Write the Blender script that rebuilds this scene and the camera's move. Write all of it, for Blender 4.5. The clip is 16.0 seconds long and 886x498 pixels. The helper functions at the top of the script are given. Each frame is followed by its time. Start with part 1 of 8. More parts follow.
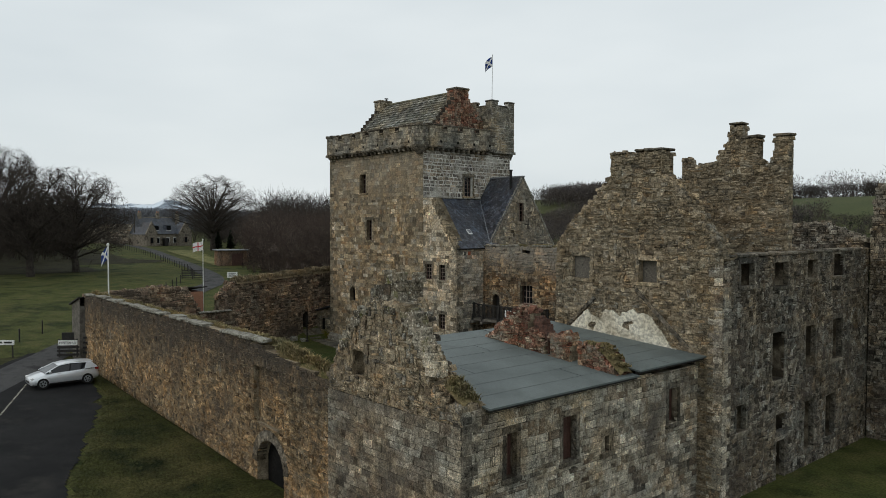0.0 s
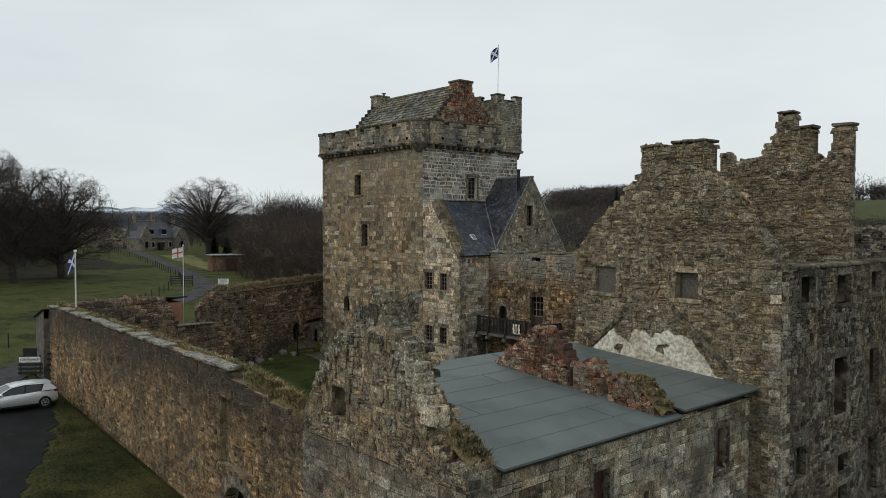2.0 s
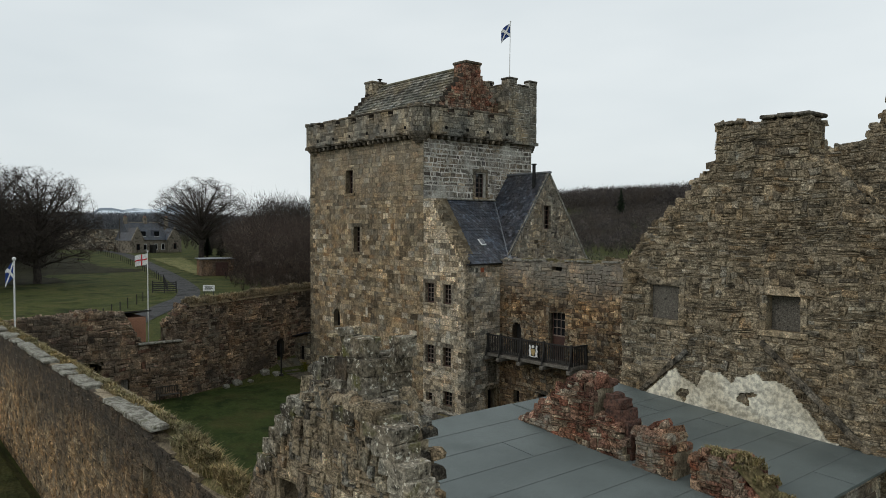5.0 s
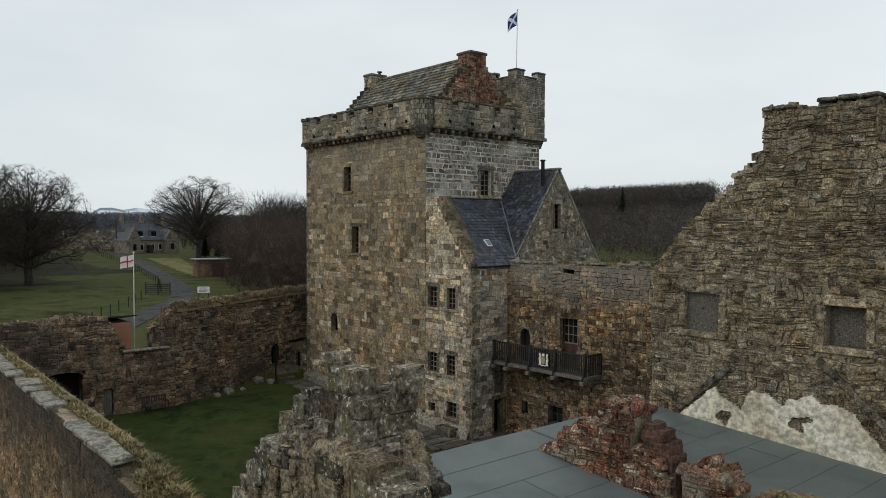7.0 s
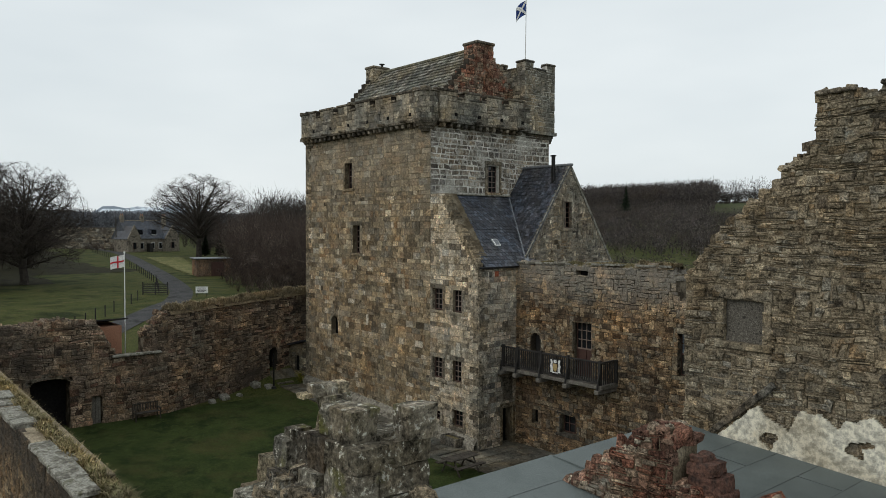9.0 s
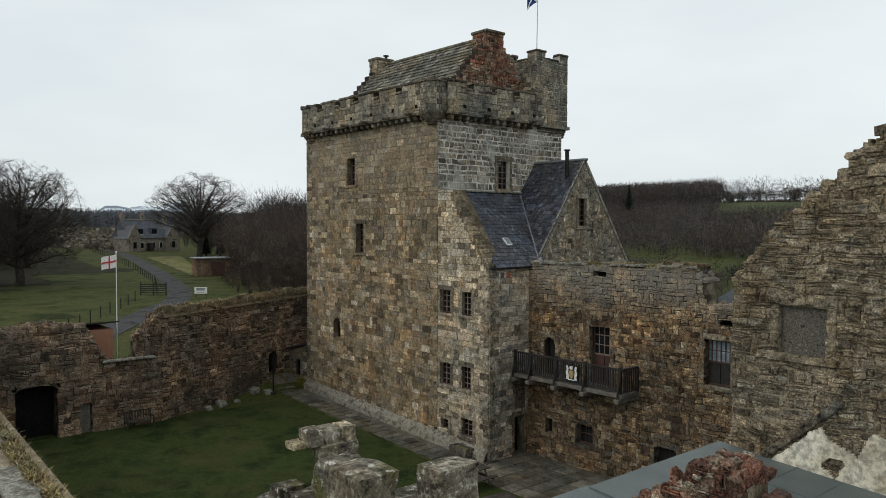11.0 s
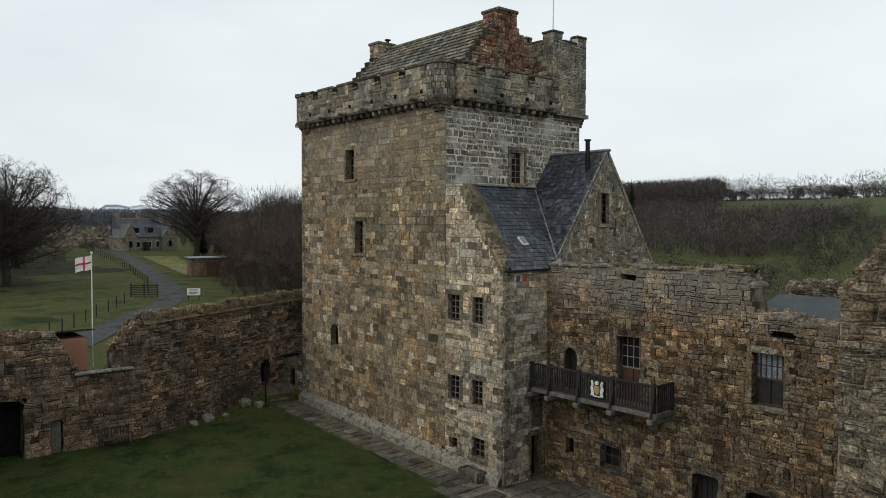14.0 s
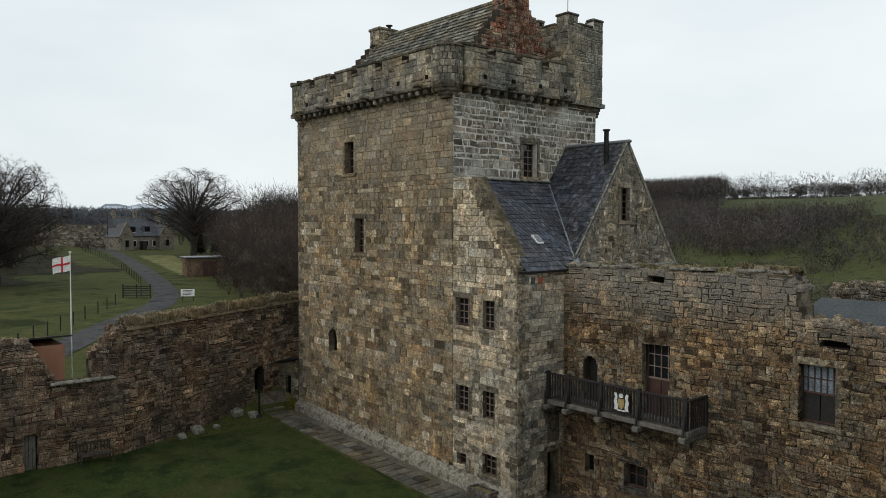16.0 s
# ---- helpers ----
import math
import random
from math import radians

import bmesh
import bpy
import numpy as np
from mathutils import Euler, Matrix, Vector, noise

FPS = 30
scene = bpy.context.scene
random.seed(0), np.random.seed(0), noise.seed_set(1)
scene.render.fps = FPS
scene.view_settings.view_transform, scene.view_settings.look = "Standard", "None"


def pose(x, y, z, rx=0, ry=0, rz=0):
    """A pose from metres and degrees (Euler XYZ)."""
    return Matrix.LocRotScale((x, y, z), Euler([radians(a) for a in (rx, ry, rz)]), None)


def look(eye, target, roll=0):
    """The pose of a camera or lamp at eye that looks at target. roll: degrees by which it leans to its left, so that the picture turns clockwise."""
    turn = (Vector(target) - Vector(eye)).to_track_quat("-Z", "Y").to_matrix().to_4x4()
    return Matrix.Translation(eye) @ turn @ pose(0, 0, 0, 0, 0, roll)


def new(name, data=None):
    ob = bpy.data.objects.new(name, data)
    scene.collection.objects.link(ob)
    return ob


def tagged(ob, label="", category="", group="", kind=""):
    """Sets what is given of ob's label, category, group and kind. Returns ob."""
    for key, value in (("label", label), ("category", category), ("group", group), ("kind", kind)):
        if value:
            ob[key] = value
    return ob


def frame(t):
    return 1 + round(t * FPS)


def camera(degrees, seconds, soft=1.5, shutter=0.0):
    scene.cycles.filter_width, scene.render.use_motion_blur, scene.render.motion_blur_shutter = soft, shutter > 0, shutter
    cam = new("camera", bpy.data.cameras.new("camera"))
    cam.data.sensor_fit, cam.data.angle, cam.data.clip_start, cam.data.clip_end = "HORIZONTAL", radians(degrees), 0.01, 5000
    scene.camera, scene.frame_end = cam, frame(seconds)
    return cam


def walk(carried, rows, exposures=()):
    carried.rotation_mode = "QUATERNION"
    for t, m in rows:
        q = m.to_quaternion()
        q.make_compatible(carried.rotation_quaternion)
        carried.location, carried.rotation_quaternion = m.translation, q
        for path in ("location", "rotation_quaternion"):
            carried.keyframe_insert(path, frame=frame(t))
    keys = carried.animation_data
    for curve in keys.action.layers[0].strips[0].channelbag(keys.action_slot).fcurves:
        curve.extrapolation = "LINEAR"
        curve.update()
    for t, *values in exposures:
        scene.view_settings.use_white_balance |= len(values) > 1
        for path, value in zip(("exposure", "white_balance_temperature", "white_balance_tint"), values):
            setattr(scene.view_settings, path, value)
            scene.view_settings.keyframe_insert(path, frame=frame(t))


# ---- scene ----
cam = camera(60.9, 16.0, 0.85)
PATH = [
    (0, (41.439, -37.387, 11.396), (39.933, -36.073, 11.325), 0.08),
    (0.5, (40.728, -36.741, 11.403), (39.221, -35.428, 11.335), 0.08),
    (1, (39.772, -35.885, 11.405), (38.264, -34.573, 11.340), 0.09),
    (1.5, (38.717, -34.950, 11.418), (37.208, -33.639, 11.356), 0.10),
    (2, (37.640, -34.018, 11.438), (36.130, -32.708, 11.377), 0.11),
    (2.5, (36.545, -33.068, 11.455), (35.034, -31.759, 11.395), 0.12),
    (3, (35.467, -32.129, 11.473), (33.955, -30.822, 11.414), 0.12),
    (3.5, (34.451, -31.238, 11.499), (32.938, -29.931, 11.441), 0.12),
    (4, (33.510, -30.436, 11.525), (31.997, -29.130, 11.467), 0.13),
    (6.5, (30.257, -27.940, 11.561), (28.742, -26.635, 11.504), 0.14),
    (7, (29.778, -27.567, 11.551), (28.263, -26.262, 11.493), 0.14),
    (7.5, (29.333, -27.226, 11.553), (27.818, -25.922, 11.494), 0.14),
    (8, (28.910, -26.901, 11.552), (27.393, -25.598, 11.492), 0.14),
    (8.5, (28.479, -26.594, 11.560), (26.961, -25.293, 11.498), 0.15),
    (9, (28.036, -26.296, 11.567), (26.517, -24.996, 11.505), 0.15),
    (11.5, (25.702, -24.790, 11.489), (24.179, -23.496, 11.425), 0.12),
    (12, (25.206, -24.440, 11.484), (23.682, -23.146, 11.420), 0.12),
    (12.5, (24.702, -24.072, 11.478), (23.178, -22.778, 11.414), 0.11),
    (13, (24.166, -23.700, 11.472), (22.642, -22.406, 11.407), 0.11),
    (13.5, (23.622, -23.313, 11.463), (22.098, -22.019, 11.397), 0.10),
    (14, (23.056, -22.918, 11.448), (21.532, -21.624, 11.381), 0.09),
    (14.5, (22.456, -22.516, 11.430), (20.932, -21.223, 11.362), 0.08),
    (15, (21.854, -22.112, 11.408), (20.330, -20.819, 11.339), 0.06),
    (15.5, (21.268, -21.712, 11.384), (19.744, -20.419, 11.314), 0.05),
    (16, (20.689, -21.322, 11.369), (19.165, -20.028, 11.299), 0.03),
]
walk(cam, [(t, look(eye, target, roll)) for t, eye, target, roll in PATH], exposures=((0.0, -0.08), (8.0, -0.03), (16.0, 0.1)))

# ---------- light ----------
world = bpy.data.worlds.new("world")
scene.world = world
world.use_nodes = True
wn, wl = world.node_tree.nodes, world.node_tree.links
SUN_EL, SUN_ROT = 38.0, 200.0
sky = wn.new("ShaderNodeTexSky")
sky.sky_type, sky.sun_disc = "NISHITA", False
sky.sun_elevation, sky.sun_rotation = radians(SUN_EL), radians(SUN_ROT)
sky.dust_density, sky.air_density = 3.0, 1.0
gain = wn.new("ShaderNodeMix")
gain.data_type, gain.blend_type = "RGBA", "MULTIPLY"
gain.inputs[0].default_value = 1.0
gain.inputs[7].default_value = (0.10, 0.10, 0.10, 1)
cloud_tc = wn.new("ShaderNodeTexCoord")
cloud_noise = wn.new("ShaderNodeTexNoise")
cloud_noise.inputs["Scale"].default_value, cloud_noise.inputs["Detail"].default_value = 1.6, 4.0
cloud_map = wn.new("ShaderNodeMapping")
cloud_map.inputs["Scale"].default_value = (1, 1, 3.5)
cloud_ramp = wn.new("ShaderNodeValToRGB")
cloud_ramp.color_ramp.elements[0].position, cloud_ramp.color_ramp.elements[1].position = 0.3, 0.7
cloud_ramp.color_ramp.elements[0].color = (0.72, 0.79, 0.82, 1)
cloud_ramp.color_ramp.elements[1].color = (0.90, 0.955, 0.965, 1)
veil = wn.new("ShaderNodeMix")
veil.data_type = "RGBA"
veil.inputs[0].default_value = 0.9
wl.new(sky.outputs[0], gain.inputs[6])
wl.new(cloud_tc.outputs["Generated"], cloud_map.inputs[0])
wl.new(cloud_map.outputs[0], cloud_noise.inputs["Vector"])
wl.new(cloud_noise.outputs[0], cloud_ramp.inputs[0])
wl.new(gain.outputs[2], veil.inputs[6])
wl.new(cloud_ramp.outputs[0], veil.inputs[7])
wl.new(veil.outputs[2], wn["Background"].inputs["Color"])
wn["Background"].inputs["Strength"].default_value = 1.0

sun = new("sun", bpy.data.lights.new("sun", "SUN"))
sun.data.energy, sun.data.angle, sun.data.color = 0.5, radians(25), (1.0, 0.97, 0.92)
_az = radians(SUN_ROT)
sun.matrix_world = look((60 * math.sin(_az) * math.cos(radians(SUN_EL)), 60 * math.cos(_az) * math.cos(radians(SUN_EL)), 60 * math.sin(radians(SUN_EL))), (0, 0, 0))


# ---------- materials ----------
def graph(name):
    m = bpy.data.materials.new(name)
    m.use_nodes = True
    nt = m.node_tree
    return m, nt, nt.nodes["Principled BSDF"]


def node(nt, kind, **kw):
    n = nt.nodes.new(kind)
    for key, value in kw.items():
        n.inputs[key].default_value = value
    return n


def ramp(nt, src, stops):
    r = nt.nodes.new("ShaderNodeValToRGB")
    el = r.color_ramp.elements
    while len(el) < len(stops):
        el.new(0.5)
    for e, (p, c) in zip(el, stops):
        e.position, e.color = p, (*c, 1) if len(c) == 3 else (c[0], c[0], c[0], 1)
    nt.links.new(src, r.inputs[0])
    return r.outputs[0]


def blend(nt, kind, fac, a, b):
    m = nt.nodes.new("ShaderNodeMix")
    m.data_type, m.blend_type = "RGBA", kind
    for sock, val in ((m.inputs[0], fac), (m.inputs[6], a), (m.inputs[7], b)):
        if hasattr(val, "is_output"):
            nt.links.new(val, sock)
        elif sock == m.inputs[0]:
            sock.default_value = val
        else:
            sock.default_value = (*val, 1)
    return m.outputs[2]


def noise_tex(nt, scale, detail=4.0, rough=0.6, stretch=None):
    geo = nt.nodes.new("ShaderNodeNewGeometry")
    n = node(nt, "ShaderNodeTexNoise", Scale=scale, Detail=detail, Roughness=rough)
    if stretch:
        mp = nt.nodes.new("ShaderNodeMapping")
        mp.inputs["Scale"].default_value = stretch
        nt.links.new(geo.outputs["Position"], mp.inputs[0])
        nt.links.new(mp.outputs[0], n.inputs["Vector"])
    else:
        nt.links.new(geo.outputs["Position"], n.inputs["Vector"])
    return n.outputs[0]


def piece_random(nt):
    geo, info = nt.nodes.new("ShaderNodeNewGeometry"), nt.nodes.new("ShaderNodeObjectInfo")
    add, fr = nt.nodes.new("ShaderNodeMath"), nt.nodes.new("ShaderNodeMath")
    add.operation, fr.operation = "ADD", "FRACT"
    nt.links.new(geo.outputs["Random Per Island"], add.inputs[0])
    nt.links.new(info.outputs["Random"], add.inputs[1])
    nt.links.new(add.outputs[0], fr.inputs[0])
    return fr.outputs[0]


def bump(nt, bsdf, height, strength, dist):
    b = node(nt, "ShaderNodeBump", Strength=strength, Distance=dist)
    nt.links.new(height, b.inputs["Height"])
    nt.links.new(b.outputs[0], bsdf.inputs["Normal"])
    return b


def surface(name, colours, scale=3.0, rough=0.85, grain=30.0, depth=0.01, pieces=False, stain=None, stain_scale=0.3, stain_range=(0.5, 0.7), metal=0.0, stretch=None, patch=None, patch_scale=1.2, patch_range=(0.6, 0.68), band=None, beds=0.0, pitted=1.0, smear=None, smear_from=0.54, vary=1.0, crumbly=0.05, hole_shade=0.0):
    """A mottled surface. colours run along noise, or from piece to piece; stain and patch are further colours laid on in blotches."""
    m, nt, bsdf = graph(name)
    n1 = noise_tex(nt, scale, 5.0, 0.6, stretch)
    k = len(colours)
    if pieces:
        col = ramp(nt, piece_random(nt), [(i / max(k - 1, 1), c) for i, c in enumerate(colours)])
        again, frac = nt.nodes.new("ShaderNodeMath"), nt.nodes.new("ShaderNodeMath")
        again.operation, frac.operation = "MULTIPLY", "FRACT"
        again.inputs[1].default_value = 7.31
        nt.links.new(piece_random(nt), again.inputs[0])
        nt.links.new(again.outputs[0], frac.inputs[0])
        col = blend(nt, "MULTIPLY", vary, col, ramp(nt, frac.outputs[0], [(0.0, (0.5,)), (0.15, (0.8,)), (0.5, (1.0,)), (0.85, (1.15,)), (1.0, (1.5,))]))
        tone = ramp(nt, noise_tex(nt, 0.45 * scale, 3.0, 0.55), [(0.36, (0.73,)), (0.64, (1.12,))])
        col = blend(nt, "MULTIPLY", 1.0, col, tone)
        crumble = noise_tex(nt, 5.5, 7.0, 0.82)
        pits = ramp(nt, crumble, [(0.40, (0.2,)), (0.465, (0.88,)), (0.54, (1.12,)), (0.61, (2.0,))])
        col = blend(nt, "MULTIPLY", pitted, col, pits)
        drift = ramp(nt, noise_tex(nt, 0.55, 5.0, 0.65), [(0.34, (0.82, 0.9, 0.98)), (0.5, (1.0, 1.0, 1.0)), (0.66, (1.14, 1.02, 0.86))])
        col = blend(nt, "MULTIPLY", 1.0, col, drift)
        blot = ramp(nt, noise_tex(nt, 1.7, 6.0, 0.68), [(0.36, (0.5,)), (0.47, (0.96,)), (0.55, (1.04,)), (0.66, (1.35,))])
        col = blend(nt, "MULTIPLY", 0.75, col, blot)
        # dark spots paint the shade of voids that the mesh lacks
        if hole_shade:
            col = blend(nt, "MULTIPLY", hole_shade, col, ramp(nt, noise_tex(nt, 3.0, 7.0, 0.72, (1, 1, 1.8)), [(0.36, (0.16,)), (0.42, (0.95,)), (0.5, (1.0,))]))
        if smear:
            f = ramp(nt, noise_tex(nt, 2.4, 8.0, 0.74), [(smear_from, (0.0,)), (smear_from + 0.06, (0.8,))])
            col = blend(nt, "MIX", f, col, smear)
        streak = ramp(nt, noise_tex(nt, 1.3, 5.0, 0.7, (1, 1, 0.16)), [(0.4, (0.68,)), (0.58, (1.06,))])
        col = blend(nt, "MULTIPLY", 0.3, col, streak)
    else:
        col = ramp(nt, n1, [(0.36 + 0.28 * i / max(k - 1, 1), c) for i, c in enumerate(colours)])
    if beds:
        lay = noise_tex(nt, 2.6, 7.0, 0.75, (1, 1, 2.8))
        col = blend(nt, "MIX", 0.22, col, ramp(nt, noise_tex(nt, 0.9, 6.0, 0.7, (1, 1, 2.2)), [(0.3, (0.12, 0.098, 0.07)), (0.45, (0.20, 0.16, 0.105)), (0.6, (0.29, 0.245, 0.17)), (0.75, (0.16, 0.145, 0.115))]))
        col = blend(nt, "MULTIPLY", beds, col, ramp(nt, lay, [(0.38, (0.2,)), (0.46, (0.88,)), (0.55, (1.1,)), (0.63, (1.55,))]))
    if stain:
        f = ramp(nt, noise_tex(nt, stain_scale, 6.0, 0.65), [(stain_range[0], (0.0,)), (stain_range[1], (1.0,))])
        col = blend(nt, "MIX", f, col, stain)
    if patch:
        f = ramp(nt, noise_tex(nt, patch_scale, 7.0, 0.7), [(patch_range[0], (0.0,)), (patch_range[1], (1.0,))])
        col = blend(nt, "MIX", f, col, patch)
    if band:
        z0, z1, colour, most = band
        geo = nt.nodes.new("ShaderNodeNewGeometry")
        sep = nt.nodes.new("ShaderNodeSeparateXYZ")
        nt.links.new(geo.outputs["Position"], sep.inputs[0])
        wob = nt.nodes.new("ShaderNodeMath")
        wob.operation = "MULTIPLY_ADD"
        nt.links.new(noise_tex(nt, 0.8, 6.0, 0.7, (1, 1, 0.35)), wob.inputs[0])
        wob.inputs[1].default_value = (z1 - z0) * 1.6
        nt.links.new(sep.outputs[2], wob.inputs[2])
        rng_ = nt.nodes.new("ShaderNodeMapRange")
        rng_.inputs[1].default_value, rng_.inputs[2].default_value = z0 + (z1 - z0) * 0.8, z1 + (z1 - z0) * 0.8
        rng_.inputs[3].default_value, rng_.inputs[4].default_value = 0.0, most
        nt.links.new(wob.outputs[0], rng_.inputs[0])
        col = blend(nt, "MIX", rng_.outputs[0], col, colour)
    fine = noise_tex(nt, grain, 3.0, 0.7)
    col = blend(nt, "MULTIPLY", 1.0, col, ramp(nt, fine, [(0.38, (0.64,)), (0.62, (1.4,))]))
    nt.links.new(col, bsdf.inputs["Base Color"])
    bsdf.inputs["Roughness"].default_value, bsdf.inputs["Metallic"].default_value = rough, metal
    bsdf.inputs["Specular IOR Level"].default_value = 0.12 if rough > 0.8 else 0.4
    if depth:
        b = bump(nt, bsdf, fine, 0.9, depth)
        if pieces and crumbly:
            b2 = node(nt, "ShaderNodeBump", Strength=1.0, Distance=crumbly)
            nt.links.new(crumble, b2.inputs["Height"])
            nt.links.new(b2.outputs[0], b.inputs["Normal"])
    return m


BUFF = [(0.15, 0.112, 0.07), (0.41, 0.315, 0.195), (0.26, 0.192, 0.115), (0.47, 0.375, 0.245), (0.33, 0.235, 0.135), (0.19, 0.155, 0.11), (0.42, 0.34, 0.235), (0.235, 0.15, 0.082), (0.35, 0.275, 0.18), (0.39, 0.335, 0.255), (0.17, 0.13, 0.082), (0.31, 0.245, 0.155)]
RED = [(0.17, 0.075, 0.05), (0.26, 0.20, 0.14), (0.21, 0.09, 0.058), (0.13, 0.08, 0.06), (0.30, 0.24, 0.17), (0.15, 0.07, 0.05)]
DARK = [(0.06, 0.056, 0.052), (0.12, 0.105, 0.088), (0.08, 0.073, 0.066), (0.20, 0.165, 0.12), (0.065, 0.058, 0.056), (0.15, 0.12, 0.09)]
M = {}
M["tower"] = surface("tower_stone", BUFF, 1.1, 0.92, 22, 0.012, True, (0.227, 0.2, 0.154), 0.16, (0.56, 0.78), patch=(0.12, 0.104, 0.0801), patch_scale=0.5, patch_range=(0.64, 0.82), band=(11.5, 16.5, (0.32, 0.287, 0.227), 0.45), pitted=0.6, smear=(0.401, 0.328, 0.22), smear_from=0.58, vary=0.9)
M["tower_mortar"] = surface("tower_mortar", [(0.085, 0.066, 0.044), (0.15, 0.12, 0.08), (0.27, 0.23, 0.165)], 1.3, 0.95, 40)
M["whin"] = surface("dark_whinstone", [(0.13, 0.11, 0.092), (0.27, 0.228, 0.175), (0.18, 0.155, 0.126), (0.38, 0.325, 0.25), (0.12, 0.105, 0.094), (0.31, 0.265, 0.2)], 1.4, 0.85, 25, 0.012, True, (0.46, 0.44, 0.39), 0.5, (0.52, 0.66), pitted=0.65, smear=(0.50, 0.475, 0.42), smear_from=0.52)
M["whin2"] = surface("grey_brown_squared_stone", [(0.3, 0.255, 0.203), (0.6, 0.517, 0.398), (0.435, 0.375, 0.292), (0.195, 0.173, 0.147), (0.675, 0.6, 0.473), (0.375, 0.27, 0.188)], 1.4, 0.9, 25, 0.012, True, (0.6, 0.57, 0.503), 0.5, (0.56, 0.72), pitted=0.6, smear=(0.57, 0.525, 0.435), smear_from=0.57)
M["wing"] = surface("wing_squared_stone", [(0.255, 0.211, 0.151), (0.616, 0.518, 0.375), (0.421, 0.346, 0.248), (0.676, 0.586, 0.443), (0.226, 0.188, 0.141), (0.511, 0.405, 0.271), (0.631, 0.571, 0.465), (0.346, 0.255, 0.165)], 1.2, 0.92, 22, 0.012, True, (0.556, 0.514, 0.431), 0.5, (0.60, 0.78), pitted=0.65, smear=(0.5, 0.438, 0.334), smear_from=0.57, vary=0.9)
M["white_mortar"] = surface("white_lime_mortar", [(0.28, 0.26, 0.22), (0.52, 0.50, 0.445), (0.7, 0.68, 0.62)], 1.4, 0.95, 30)
M["parapet"] = surface("parapet_stone", [(0.196, 0.172, 0.138), (0.322, 0.287, 0.224), (0.241, 0.218, 0.172), (0.38, 0.345, 0.276), (0.184, 0.167, 0.138), (0.287, 0.253, 0.196), (0.345, 0.299, 0.218)], 1.2, 0.92, 25, 0.012, True, (0.138, 0.127, 0.103), 0.4, (0.54, 0.70), pitted=0.7)
M["bedded"] = surface("thin_bedded_rubble", [(0.153, 0.125, 0.0889), (0.38, 0.311, 0.211), (0.251, 0.194, 0.125), (0.453, 0.388, 0.283), (0.113, 0.0987, 0.0808), (0.307, 0.214, 0.121), (0.404, 0.332, 0.227), (0.283, 0.259, 0.211), (0.202, 0.165, 0.117), (0.348, 0.279, 0.182)], 1.0, 0.93, 22, 0.014, True, (0.275, 0.194, 0.107), 0.3, (0.56, 0.78), patch=(0.086, 0.0774, 0.0671), patch_scale=0.4, patch_range=(0.60, 0.78), beds=0.8, pitted=0.8, smear=(0.396, 0.327, 0.228), smear_from=0.52, hole_shade=0.7, crumbly=0.07)
M["earth_mortar"] = surface("tan_earth_mortar", [(0.15, 0.12, 0.082), (0.26, 0.212, 0.145), (0.37, 0.31, 0.22)], 1.6, 0.95, 20, 0.03, False, (0.06, 0.05, 0.037), 1.2, (0.56, 0.68))
M["grey_course"] = surface("grey_coursed_stone", [(0.203, 0.178, 0.14), (0.507, 0.448, 0.347), (0.321, 0.28, 0.216), (0.676, 0.616, 0.499), (0.254, 0.195, 0.14), (0.423, 0.372, 0.283), (0.575, 0.516, 0.406), (0.355, 0.283, 0.199)], 1.3, 0.93, 22, 0.014, True, (0.144, 0.127, 0.105), 0.35, (0.54, 0.70), patch=(0.71, 0.676, 0.592), patch_scale=0.9, patch_range=(0.60, 0.74), pitted=0.6, smear=(0.558, 0.507, 0.415), smear_from=0.56, hole_shade=0.4, crumbly=0.06)
M["lichen_rubble"] = surface("dark_lichened_rubble", [(0.0939, 0.0825, 0.0657), (0.259, 0.222, 0.17), (0.14, 0.122, 0.0967), (0.376, 0.334, 0.264), (0.0825, 0.0727, 0.0622), (0.211, 0.165, 0.115), (0.305, 0.276, 0.222)], 1.3, 0.93, 22, 0.014, True, (0.109, 0.0899, 0.0725), 0.3, (0.52, 0.68), patch=(0.522, 0.5, 0.435), patch_scale=1.8, patch_range=(0.58, 0.68), pitted=0.8, smear=(0.348, 0.304, 0.239), smear_from=0.55, hole_shade=0.7, crumbly=0.09)
M["front_ashlar"] = surface("dark_stained_ashlar", [(0.163, 0.14, 0.109), (0.39, 0.336, 0.253), (0.25, 0.216, 0.163), (0.531, 0.468, 0.367), (0.203, 0.156, 0.114), (0.328, 0.273, 0.2), (0.453, 0.39, 0.289)], 1.3, 0.93, 22, 0.014, True, (0.109, 0.0953, 0.0781), 0.3, (0.50, 0.68), patch=(0.468, 0.296, 0.163), patch_scale=0.5, patch_range=(0.60, 0.74), pitted=0.6, smear=(0.437, 0.383, 0.296), smear_from=0.57, hole_shade=0.4, crumbly=0.06)
M["lime_plinth"] = surface("pale_lime_plinth", [(0.10, 0.088, 0.068), (0.30, 0.275, 0.225), (0.16, 0.142, 0.11)], 2.4, 0.95, 14, 0.02)
M["gable_stone"] = surface("grey_brown_rubble", [(0.175, 0.147, 0.112), (0.338, 0.288, 0.213), (0.237, 0.2, 0.15), (0.413, 0.356, 0.269), (0.15, 0.131, 0.11), (0.3, 0.231, 0.156)], 1.4, 0.92, 22, 0.012, True, pitted=0.8)
M["wall_pointing"] = surface("grey_wall_pointing", [(0.17, 0.15, 0.12), (0.28, 0.255, 0.205)], 1.5, 0.95, 30)
